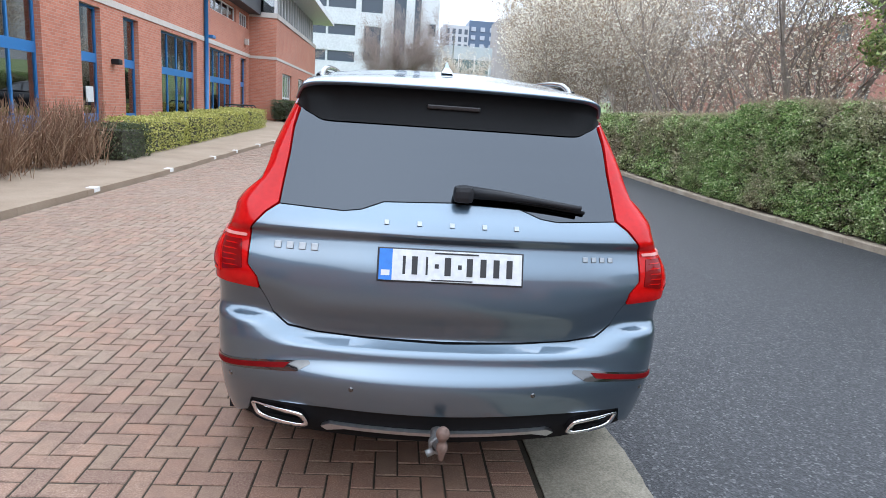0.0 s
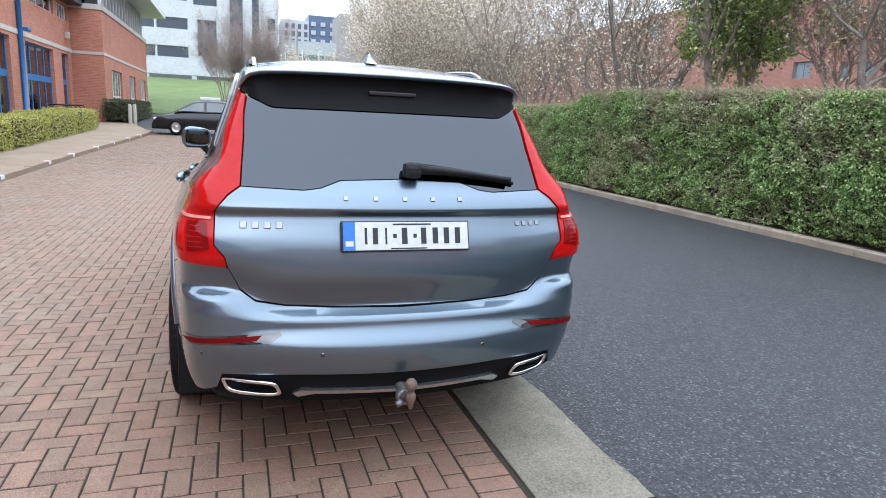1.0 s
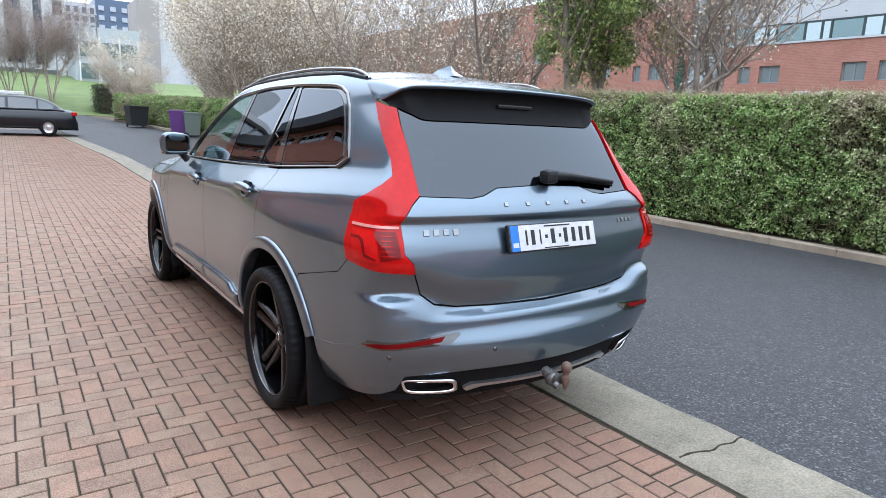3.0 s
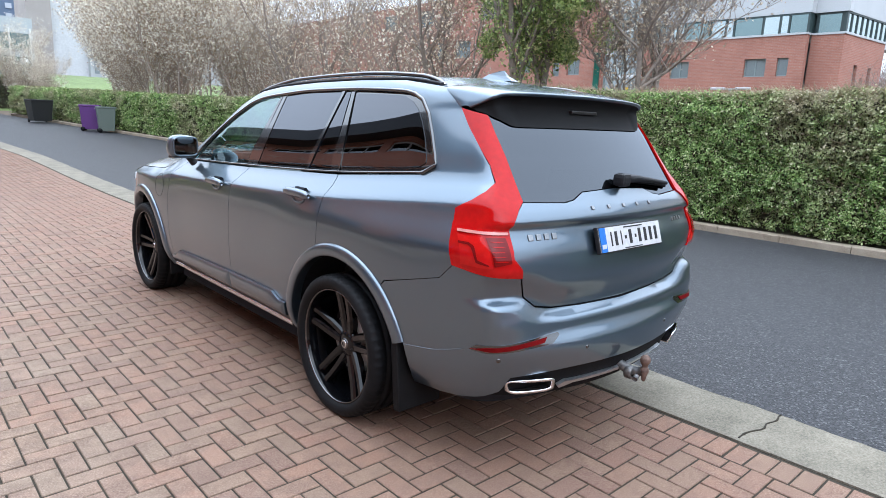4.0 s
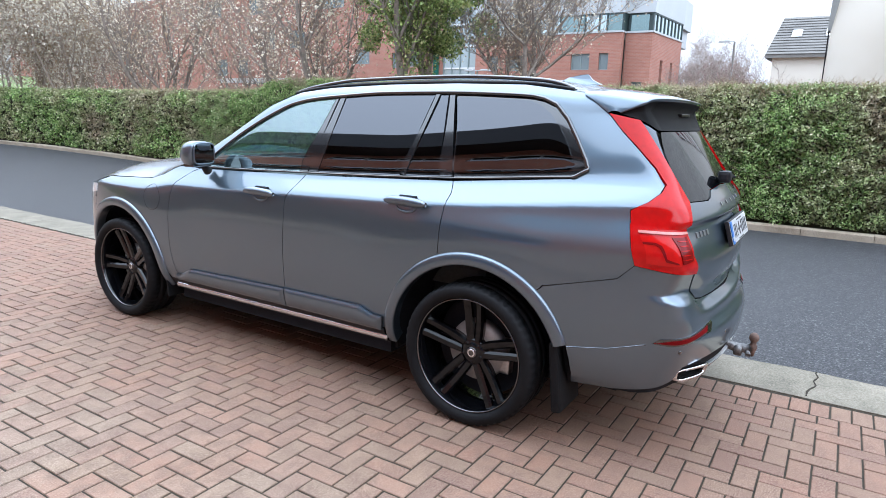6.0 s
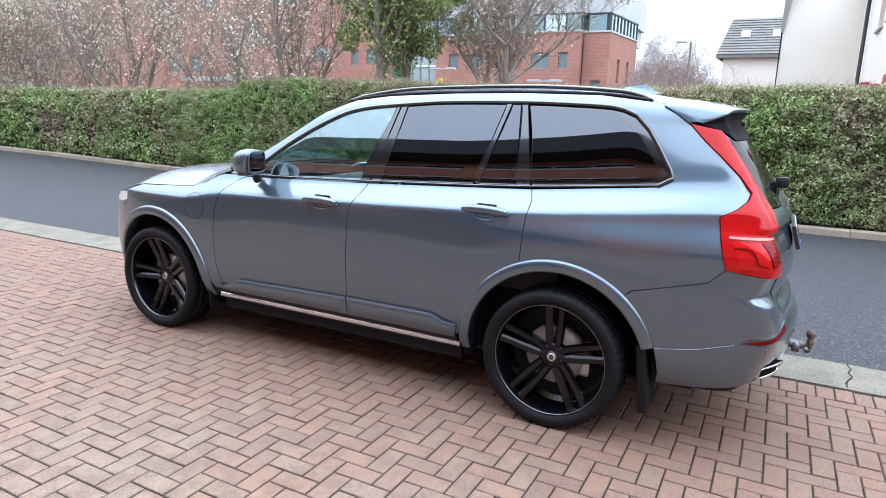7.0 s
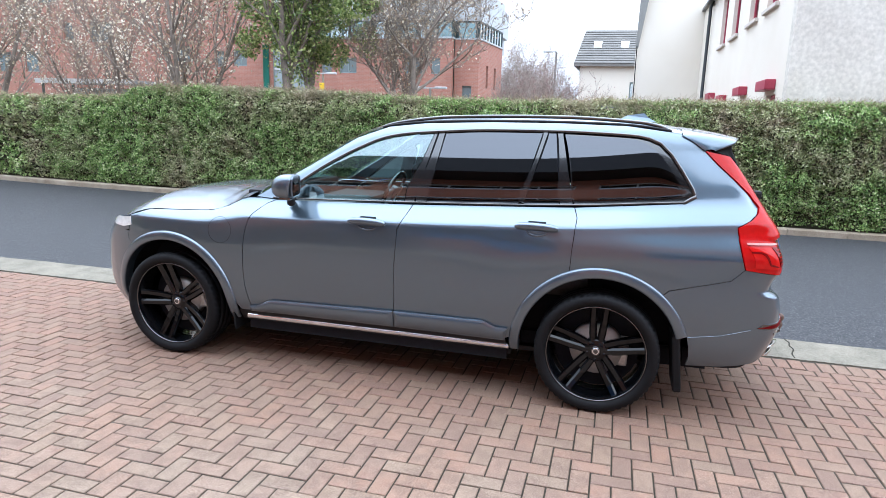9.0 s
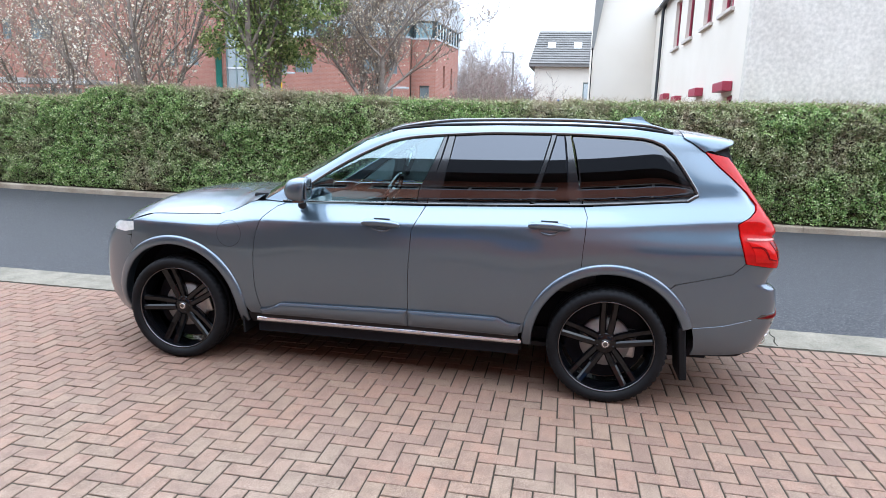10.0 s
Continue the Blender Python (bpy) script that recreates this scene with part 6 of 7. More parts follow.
nose = part("nose", nose_sheet("nose", 0.60, 0.29, 0.93, 0.022, PAINT), car)
grille = part("grille", nose_sheet("grille", 0.40, 0.52, 0.84, 0.012, GLOSS_BLACK), nose, "black slatted grille")
for k in range(9):
    part("grille_slat", nose_sheet("grille_slat", 0.39, 0.545 + 0.032 * k, 0.555 + 0.032 * k, 0.004, SATIN, 12, 1), grille)

# dark inner shell, floor and cabin
zs = np.arange(0.30, 1.16, 0.05)
ss = np.concatenate((np.linspace(0, 1.4, 30), np.linspace(1.5, 5.9, 50)))
allS = np.concatenate((-ss[:0:-1], ss))
gs, gz = np.meshgrid(allS, zs)
p, nn = skin(gs, gz)
p = (p - nn * 0.035).reshape(-1, 3)
w = len(allS)
hub_clear = [(abs(np.hypot(c[1] - hy, c[2] - HUB_Z)) < 0.53) for c in p for hy in HUB_Y]
clear = np.array(hub_clear).reshape(-1, 2).any(1) & (np.abs(p[:, 0]) > 0.5)
quads = [(r * w + k, r * w + k + 1, (r + 1) * w + k + 1, (r + 1) * w + k) for r in range(len(zs) - 1) for k in range(w - 1)]
under_bonnet = (p[:, 1] > 2.3) & (p[:, 2] > 0.84)
quads = [q for q in quads if not (clear | under_bonnet)[list(q)].any()]
group_of = list(range(len(p)))


def root(k):
    while group_of[k] != k:
        group_of[k] = group_of[group_of[k]]
        k = group_of[k]
    return k


for q in quads:
    for k in q[1:]:
        group_of[root(k)] = root(q[0])
pieces = collections.defaultdict(list)
for q in quads:
    pieces[root(q[0])].append(q)
for made in pieces.values():
    keep = sorted({k for q in made for k in q})
    at = {k: i for i, k in enumerate(keep)}
    part("inner_shell", mesh_from("inner_shell", [p[k] for k in keep], [tuple(at[k] for k in q) for q in made], SEAM_BLACK), car)
part("under_floor", boxes("under_floor", SEAM_BLACK, [(-0.60, 0.60, -0.70, 3.5, 0.235, 0.36), (-0.84, 0.84, 0.54, 2.42, 0.23, 0.355)]), car)
CABIN = varied("dark_cabin_trim", (0.05, 0.05, 0.052), (0.085, 0.083, 0.083), 12.0, 0.6)
LEATHER = varied("brown_leather", (0.10, 0.055, 0.035), (0.14, 0.08, 0.05), 12.0, 0.5)
part("cabin_floor", boxes("cabin_floor", CABIN, [(-0.53, 0.53, -0.75, 0.62, 0.55, 0.62), (-0.80, 0.80, 0.62, 2.3, 0.55, 0.62), (-0.53, 0.53, -0.70, -0.1, 0.62, 1.0)]), car)
part("dashboard", boxes("dashboard", CABIN, [(-0.76, 0.76, 1.92, 2.40, 0.80, 1.10)], 0.06), car)
part("head_lining", crowned("head_lining", [p for p in roof_edge if p[0] < 1.45], varied("roof_lining", (0.10, 0.10, 0.10), (0.14, 0.14, 0.135), 10.0, 0.9), (0.045, 0.05, 0.05, 0.04), (0.07, 0.03, 0.0, -0.02), 2.4, proud=-0.03), car)
for sx in (-0.38, 0.38):
    for yb, mat in ((0.98, LEATHER), (0.05, CABIN)):
        seat = part("car_seat", boxes("car_seat", mat, [(sx - 0.25, sx + 0.25, yb, yb + 0.52, 0.62, 0.80)], 0.06), car)
        bm = bmesh.new()
        box_bm(bm, -0.24, 0.24, -0.06, 0.06, 0.0, 0.60, 0.05)
        part("backrest", finish(bm, "backrest", mat, True), seat, "", Matrix.Translation((sx, yb + 0.02, 0.76)) @ Matrix.Rotation(radians(14), 4, "X"))
        bm = bmesh.new()
        box_bm(bm, -0.13, 0.13, -0.05, 0.05, 0.0, 0.19, 0.045)
        part("head_rest", finish(bm, "head_rest", mat, True), seat, "", Matrix.Translation((sx, yb - 0.14, 1.37)) @ Matrix.Rotation(radians(8), 4, "X"))
ring = [(0.185 * math.cos(a), 0.0, 0.185 * math.sin(a)) for a in np.linspace(0, 2 * math.pi, 33)[:-1]]
sw = part("steering_wheel", tube("steering_wheel", ring, 0.018, GLOSS_BLACK, 8, closed=True), car, "", Matrix.Translation((0.38, 1.77, 1.13)) @ Matrix.Rotation(radians(24), 4, "X"))
part("wheel_boss", boxes("wheel_boss", SATIN, [(-0.16, 0.16, -0.012, 0.02, -0.025, 0.03), (-0.05, 0.05, -0.02, 0.03, -0.15, 0.05)], 0.008), sw)

# ---- hedges, trees, shrubs ----
def leaf_field(centres, size, rng, tilt=1.0, slim=0.55, face=None):
    """Four-cornered leaves at the centres, turned at random; face: a direction that they lean to."""
    n = len(centres)
    a = rng.normal(size=(n, 3))
    if face is not None:
        a = a * tilt + np.asarray(face)
    a /= np.linalg.norm(a, axis=1, keepdims=True)
    t = rng.normal(size=(n, 3))
    u = np.cross(a, t)
    u /= np.linalg.norm(u, axis=1, keepdims=True)
    w = np.cross(a, u)
    s = (size * rng.uniform(0.6, 1.35, n))[:, None]
    fold = a * s * 0.18
    v = np.stack((centres - u * s * 0.5, centres + w * s * slim * 0.5 + fold, centres + u * s * 0.5, centres - w * s * slim * 0.5 + fold), 1)
    return v.reshape(-1, 3), np.arange(4 * n).reshape(-1, 4)


def bumps(y, z, seed):
    return np.array([noise.noise(Vector((a * 1.3, b * 1.6, seed))) * 0.17 + noise.noise(Vector((a * 5.0, b * 5.0, seed + 7))) * 0.19 + noise.noise(Vector((a * 12, b * 12, seed + 3))) * 0.11 for a, b in zip(y, z)])


def patchy_leaf(name, greens, browns, scale=0.9, amount=(0.45, 0.62)):
    n = Nodes(name)
    g = n.add("NewGeometry")
    r = g.outputs["Random Per Island"]
    p = n.noise(scale, 4, 0.65, g.outputs["Position"])
    col = n.mix(n.ramp(p, (amount[0], (0, 0, 0)), (amount[1], (1, 1, 1))), n.ramp(r, *greens), n.ramp(r, *browns))
    n.colour(col)
    n.set(Roughness=0.45)
    tr = n.add("BsdfTranslucent")
    n.link(col, tr.inputs["Color"])
    ms = n.t.nodes.new("ShaderNodeMixShader")
    ms.inputs[0].default_value = 0.25
    n.link(n.p.outputs[0], ms.inputs[1])
    n.link(tr.outputs[0], ms.inputs[2])
    n.link(ms.outputs[0], n.t.nodes["Material Output"].inputs["Surface"])
    return n.m


HEDGE_LEAF = patchy_leaf("hedge_leaves", ((0.0, (0.052, 0.102, 0.026)), (0.4, (0.185, 0.305, 0.078)), (0.75, (0.37, 0.51, 0.175)), (0.93, (0.56, 0.63, 0.32)), (1.0, (0.74, 0.71, 0.48))),
                         ((0.0, (0.23, 0.18, 0.12)), (0.5, (0.36, 0.31, 0.19)), (0.9, (0.50, 0.42, 0.31)), (1.0, (0.68, 0.59, 0.47))), 0.62, (0.45, 0.66))
# dark colour standing in for the shade between the leaves
HEDGE_SHADE_CORE = varied("hedge_inner_shade", (0.022, 0.026, 0.012), (0.060, 0.052, 0.034), 6.0, 0.95)
TWIG = varied("hedge_twigs", (0.28, 0.21, 0.145), (0.55, 0.44, 0.32), 9.0, 0.85)
hedge_top = smooth_curve((-16, -4, 0, 2.5, 6, 9, 10.3, 10.8, 14, 20, 30, 40), (2.22, 2.20, 2.17, 2.14, 2.24, 2.30, 2.27, 2.06, 2.03, 2.03, 2.22, 2.42))


def top_at(y):
    return hedge_top(y) + 0.05 * np.array([noise.noise(Vector((float(a) * 2.1, 1.0, 0))) for a in np.atleast_1d(y)])


rng = np.random.default_rng(3)
hedge = thing("clipped_hedge", "tall clipped evergreen hedge with bare brown patches along the road", "hedge")
ys = np.arange(-16, 40.01, 0.5)
core = []
for yy in ys:
    x, z, t = float(hedge_x(yy)), float(rise(yy)) + 0.05, float(top_at(yy)[0])
    core += [(x + 0.42, yy, z), (x + 0.36, yy, t - 0.45), (x + 0.50, yy, t - 0.12), (x + 1.05, yy, t - 0.10), (x + 1.15, yy, z)]
# solid dark core sheet in place of the hedge's shaded depth
part("inside", mesh_from("inside", core, [(r * 5 + k, r * 5 + k + 1, r * 5 + k + 6, r * 5 + k + 5) for r in range(len(ys) - 1) for k in range(4)] + [(0, 1, 2, 3, 4)], HEDGE_SHADE_CORE), hedge)
for (y0, y1, dens, size, nm) in ((-10, 13, 4300, 0.044, "near"), (13, 40, 1000, 0.075, "far")):
    area = (y1 - y0) * 2.2
    n = int(area * dens)
    yy = rng.uniform(y0, y1, n)
    top = np.interp(yy, np.linspace(y0, y1, 200), top_at(np.linspace(y0, y1, 200)))
    base = rise(yy) + 0.13
    zz = base + (top - base) * rng.uniform(0, 1, n) ** 0.93
    back = np.clip((zz - (top - 0.30)) / 0.30, 0, 1) ** 2 * 0.16
    xx = hedge_x(yy) + 0.20 + back + bumps(yy, zz, 2.0) + rng.normal(0, 0.055, n) + 0.06 * (zz < base + 0.25)
    v, q = leaf_field(np.stack((xx, yy, zz), -1), size, rng, 0.9, 0.6, (-0.7, 0, 0.35))
    part("leaves", quads_mesh("leaves", v, q, HEDGE_LEAF), hedge)
    n = int((y1 - y0) * 1.2 * dens * 0.5)
    yy = rng.uniform(y0, y1, n)
    top = np.interp(yy, np.linspace(y0, y1, 200), top_at(np.linspace(y0, y1, 200)))
    xx = hedge_x(yy) + rng.uniform(0.3, 1.1, n)
    v, q = leaf_field(np.stack((xx, yy, top - 0.03 + rng.normal(0, 0.035, n)), -1), size, rng, 0.9, 0.6, (-0.2, 0, 0.8))
    part("leaves", quads_mesh("leaves", v, q, HEDGE_LEAF), hedge)


def sticks(starts, ends, r0, r1):
    """Thin three-sided twigs."""
    starts, ends = np.asarray(starts), np.asarray(ends)
    d = ends - starts
    d /= np.maximum(np.linalg.norm(d, axis=1, keepdims=True), 1e-6)
    u = np.cross(d, np.where(np.abs(d[:, 2:3]) < 0.9, np.array([[0, 0, 1.0]]), np.array([[1.0, 0, 0]])))
    u /= np.linalg.norm(u, axis=1, keepdims=True)
    w = np.cross(d, u)
    rings = []
    for p, r in ((starts, r0), (ends, r1)):
        r = np.broadcast_to(np.asarray(r, float), (len(p),))[:, None]
        for k in range(3):
            rings.append(p + r * (math.cos(2.0944 * k) * u + math.sin(2.0944 * k) * w))
    v = np.stack(rings, 1).reshape(-1, 3)
    b = 6 * np.arange(len(starts))[:, None]
    q = np.concatenate([b + np.array([[k, (k + 1) % 3, 3 + (k + 1) % 3, 3 + k]]) for k in range(3)], 0)
    return v, q


n = 17000
yy = rng.uniform(-10, 16, n)
top = np.interp(yy, np.linspace(-10, 16, 200), top_at(np.linspace(-10, 16, 200)))
zz = np.where(rng.uniform(size=n) < 0.6, top - rng.uniform(0, 0.15, n), 0.3 + (top - 0.3) * rng.uniform(0, 1, n))
a = np.stack((hedge_x(yy) + 0.30 + 0.7 * (zz > top - 0.16) * rng.uniform(0, 1, n), yy, zz), -1)
b = a + np.stack((rng.uniform(-0.26, -0.02, n), rng.normal(0, 0.10, n), rng.uniform(0.0, 0.18, n)), -1)
v, q = sticks(a, b, 0.004, 0.0015)
part("twig_mass", quads_mesh("twig_mass", v, q, TWIG), hedge)

# ---- trees ----
BARK = varied("grey_brown_bark", (0.27, 0.225, 0.185), (0.49, 0.42, 0.35), 9.0, 0.9, fine=70.0, bump=0.6, dist=0.01)
DARK_BARK = varied("dark_wet_bark", (0.145, 0.12, 0.10), (0.34, 0.285, 0.24), 9.0, 0.9, fine=70.0, bump=0.6, dist=0.01)
BLOSSOM = leaf_material("pale_blossom", ((0.0, (0.27, 0.20, 0.13)), (0.25, (0.46, 0.36, 0.25)), (0.45, (0.76, 0.68, 0.54)), (0.68, (0.93, 0.89, 0.79))), 0.8)
DULL_BLOSSOM = leaf_material("dull_blossom", ((0.0, (0.26, 0.18, 0.12)), (0.4, (0.48, 0.37, 0.26)), (0.7, (0.80, 0.72, 0.58)), (1.0, (0.93, 0.89, 0.79))), 0.8)
BUDS = leaf_material("brown_buds", ((0.0, (0.26, 0.18, 0.12)), (0.5, (0.46, 0.36, 0.26)), (1.0, (0.78, 0.71, 0.58))), 0.8)
IVY = leaf_material("ivy_leaves", ((0.0, (0.07, 0.115, 0.035)), (0.4, (0.21, 0.30, 0.085)), (0.75, (0.40, 0.48, 0.16)), (1.0, (0.64, 0.63, 0.33))), 0.4)


def grow(seed, height, spread, stems, depth, first, twig_len, low=False):
    """Limbs as (start, end, r0, r1), and the tips where buds sit."""
    r = random.Random(seed)
    limbs, tips = [], []

    def limb(p, d, length, rad, level):
        segs = 4 if level == 0 else 3
        q = Vector(p)
        for k in range(segs):
            d = (d + Vector((r.gauss(0, 0.10), r.gauss(0, 0.10), r.gauss(0.05, 0.06))) * (1 + 0.5 * level)).normalized()
            e = q + d * (length / segs)
            ra, rb = rad * (1 - 0.55 * k / segs), rad * (1 - 0.55 * (k + 1) / segs)
            limbs.append((tuple(q), tuple(e), ra, rb))
            if level < depth and (k > 0 or level > 0 or low):
                for _ in range(2 if level < depth - 1 else 3):
                    side = Vector((r.gauss(0, 1), r.gauss(0, 1), r.uniform(0.0, 0.9))).normalized()
                    nd = (d * (0.75 - 0.10 * level) + side * spread).normalized()
                    limb(e, nd, length * r.uniform(0.42, 0.66), rb * 0.62, level + 1)
            q = e
            if level >= depth - 1:
                tips.append(tuple(q))
        tips.append(tuple(q))
    for s in range(stems):
        a = 2 * math.pi * s / max(1, stems) + r.uniform(-0.4, 0.4)
        lean = 0.0 if stems == 1 else r.uniform(0.15, 0.40)
        limb(Vector((0.08 * math.cos(a), 0.08 * math.sin(a), 0)) if stems > 1 else Vector((0, 0, 0)), Vector((lean * math.cos(a), lean * math.sin(a), 1)).normalized(), height * r.uniform(0.55, 0.75), first, 0)
    return limbs, tips


def limb_mesh(limbs, mat, fine=0.009):
    """Six-sided tubes for thick limbs, three-sided for twigs."""
    thick = [l for l in limbs if l[2] > 0.022]
    thin = [l for l in limbs if l[2] <= 0.022]
    vs, qs, base = [], [], 0
    for a, b, r0, r1 in thick:
        a, b = Vector(a), Vector(b)
        d = (b - a).normalized()
        u = d.cross(Vector((0, 0, 1)) if abs(d.z) < 0.95 else Vector((1, 0, 0))).normalized()
        w = u.cross(d)
        for p, rr in ((a - d * r0 * 0.3, r0), (b, r1)):
            for k in range(7):
                c = 2 * math.pi * k / 7
                vs.append(tuple(p + rr * (math.cos(c) * u + math.sin(c) * w)))
        qs += [(base + k, base + (k + 1) % 7, base + 7 + (k + 1) % 7, base + 7 + k) for k in range(7)]
        base += 14
    v, q = np.array(vs), np.array(qs)
    if thin:
        v2, q2 = sticks([l[0] for l in thin], [l[1] for l in thin], np.maximum([l[2] for l in thin], fine), np.maximum([l[3] for l in thin], fine * 0.65))
        v, q = np.concatenate((v, v2)), np.concatenate((q, q2 + len(v)))
    return quads_mesh("limbs", v, q, mat, True)


def tree(name, label, seed, height, spread, stems, depth, first, bud_mat, buds, bud_size, scatter, per_tip):
    t = thing(name, label, "tree")
    limbs, tips = grow(seed, height, spread, stems, depth, first, 0.3, name == "blossom_tree")
    part("trunk", limb_mesh(limbs, BARK if name == "poplar_tree" or "full of" in label else DARK_BARK, 0.0055), t)
    g = np.random.default_rng(seed)
    fine_limbs = [l for l in limbs if l[2] < 0.045 and l[1][2] > 1.5]
    a, b = np.array([l[0] for l in fine_limbs]), np.array([l[1] for l in fine_limbs])
    at = g.integers(0, len(a), buds)
    pick = a[at] + (b[at] - a[at]) * g.uniform(0, 1, (buds, 1)) + g.normal(0, scatter, (buds, 3))
    v, q = leaf_field(pick, bud_size, g, 1.0, 0.8)
    part("crown", quads_mesh("crown", v, q, bud_mat), t)
    return t


TALL = [tree("blossom_tree", "bare young tree full of pale dry blossom behind the hedge", 11 + k, 6.4 + 0.5 * k, 0.85, 3 + k % 2, 3, 0.055, BLOSSOM, 15500, 0.086, 0.13, 1) for k in range(3)]
SPARSE = [tree("blossom_tree", "bare young tree with scattered pale dry blossom behind the hedge", 21 + k, 6.6 + 0.4 * k, 0.85, 3, 3, 0.06, DULL_BLOSSOM, 8500, 0.058, 0.11, 1) for k in range(2)]
spots = [(8.7, 9.95), (9.8, 13.4), (9.3, 17.0), (9.8, 19.95), (9.4, 22.2), (8.6, 24.6), (10.2, 25.6), (8.2, 27.6), (8.2, 30.0), (9.4, 31.2), (8.0, 33.5), (9.4, 35.5), (8.4, 37.0), (9.8, 40.0), (11.5, 36.0), (5.6, 42.0), (4.5, 43.4)]
r = random.Random(2)
used = []
for k, (x, y) in enumerate(spots):
    m = Matrix.Translation((x, y, float(rise(y)))) @ Matrix.Rotation(r.uniform(0, 6.28), 4, "Z") @ Matrix.Scale(r.uniform(0.85, 1.15) * (0.55 if x < 6 else 1.0), 4)
    kind = SPARSE if y < 20.5 else TALL
    first = kind[k % len(kind)]
    if first not in used:
        first.matrix_basis = m
        tagged(first, group="blossom trees behind the hedge")
        used.append(first)
    else:
        copy_thing(first, m)
spread_tree = tree("spreading_tree", "bare spreading tree with few pale buds behind the hedge", 38, 5.6, 0.92, 2, 4, 0.10, BUDS, 9000, 0.055, 0.10, 1)
spread_tree.matrix_basis = pose(9.2, 4.5, 0)
ivy_tree = tree("ivy_clad_tree", "leaning tree thickly clad in green ivy behind the hedge", 43, 7.0, 0.7, 2, 2, 0.12, IVY, 200, 0.07, 0.2, 1)
ivy_tree.matrix_basis = pose(8.7, 7.1, 0)
g = np.random.default_rng(8)
limbs, tips = grow(43, 7.0, 0.7, 2, 2, 0.12, 0.3)
pts = []
for a, b, r0, r1 in limbs:
    a, b = np.array(a), np.array(b)
    high = max(a[2], b[2])
    n = int(140 * np.linalg.norm(b - a) * (0.5 if high > 3.3 else 0.5) * (1.0 if r0 > 0.02 else 0.5))
    t = g.uniform(0, 1, (n, 1))
    pts.append(a + (b - a) * t + g.normal(0, 0.20 if high > 3.3 else 0.12, (n, 3)))
for k in range(62):
    c = np.array((g.uniform(-1.2, 1.2), g.uniform(-2.0, 1.3), g.uniform(3.1, 6.8)))
    ball = g.normal(0, 1, (560, 3))
    ball *= (g.uniform(0.55, 1.0, 560) ** 0.5 / np.linalg.norm(ball, axis=1))[:, None]
    pts.append(c + ball * g.uniform(0.22, 0.50, (1, 3)) + g.normal(0, 0.05, (560, 3)))
v, q = leaf_field(np.concatenate(pts), 0.075, g, 1.0, 0.65)
part("ivy", quads_mesh("ivy", v, q, IVY), ivy_tree, "glossy green ivy leaves")
FAR_TREE = tree("poplar_tree", "bare upright winter tree on the grass bank", 57, 5.6, 0.62, 4, 3, 0.055, leaf_material("brown_twig_ends", ((0.0, (0.20, 0.15, 0.135)), (1.0, (0.40, 0.31, 0.28))), 0.8), 17000, 0.055, 0.16, 1)
far_spots = [(-1.4, 50.5, 1.6), (-0.2, 51.5, 1.8), (1.0, 50.8, 1.6), (-9.2, 52, 1.7), (46, 10.5, -0.2), (48, 7.5, -0.2), (50, 9.0, -0.2), (44, 8.8, -0.2), (52, 6.0, -0.2)]
for k, (x, y, z) in enumerate(far_spots):
    m = Matrix.Translation((x, y, z)) @ Matrix.Rotation(k * 1.3, 4, "Z") @ Matrix.Scale(0.95 + 0.12 * (k % 3), 4)
    if k == 0:
        FAR_TREE.matrix_basis = m
        tagged(FAR_TREE, group="far bare trees")
    else:
        copy_thing(FAR_TREE, m)
PINK = tree("reddish_bush", "round reddish-brown leafless bush beyond the hedge", 71, 3.4, 0.9, 6, 3, 0.05, leaf_material("reddish_twig_buds", ((0.0, (0.22, 0.11, 0.10)), (1.0, (0.42, 0.27, 0.25))), 0.8), 4200, 0.05, 0.10, 1)
PINK.matrix_basis = pose(27, 4.2, -0.4)
copy_thing(PINK, pose(25.5, 2.6, 0, 0, 0, 70))
copy_thing(PINK, pose(29, 5.6, 0, 0, 0, 200))

# low yellow-green hedge and dry shrubs by the brick building
YELLOW = leaf_material("yellow_green_leaves", ((0.0, (0.22, 0.24, 0.05)), (0.5, (0.46, 0.45, 0.11)), (1.0, (0.72, 0.68, 0.26))), 0.5)
DARKLEAF = leaf_material("dark_shrub_leaves", ((0.0, (0.03, 0.05, 0.02)), (1.0, (0.12, 0.14, 0.06))), 0.5)
DRY = leaf_material("dry_brown_stems", ((0.0, (0.16, 0.085, 0.05)), (0.5, (0.30, 0.18, 0.11)), (1.0, (0.46, 0.33, 0.22))), 0.85)


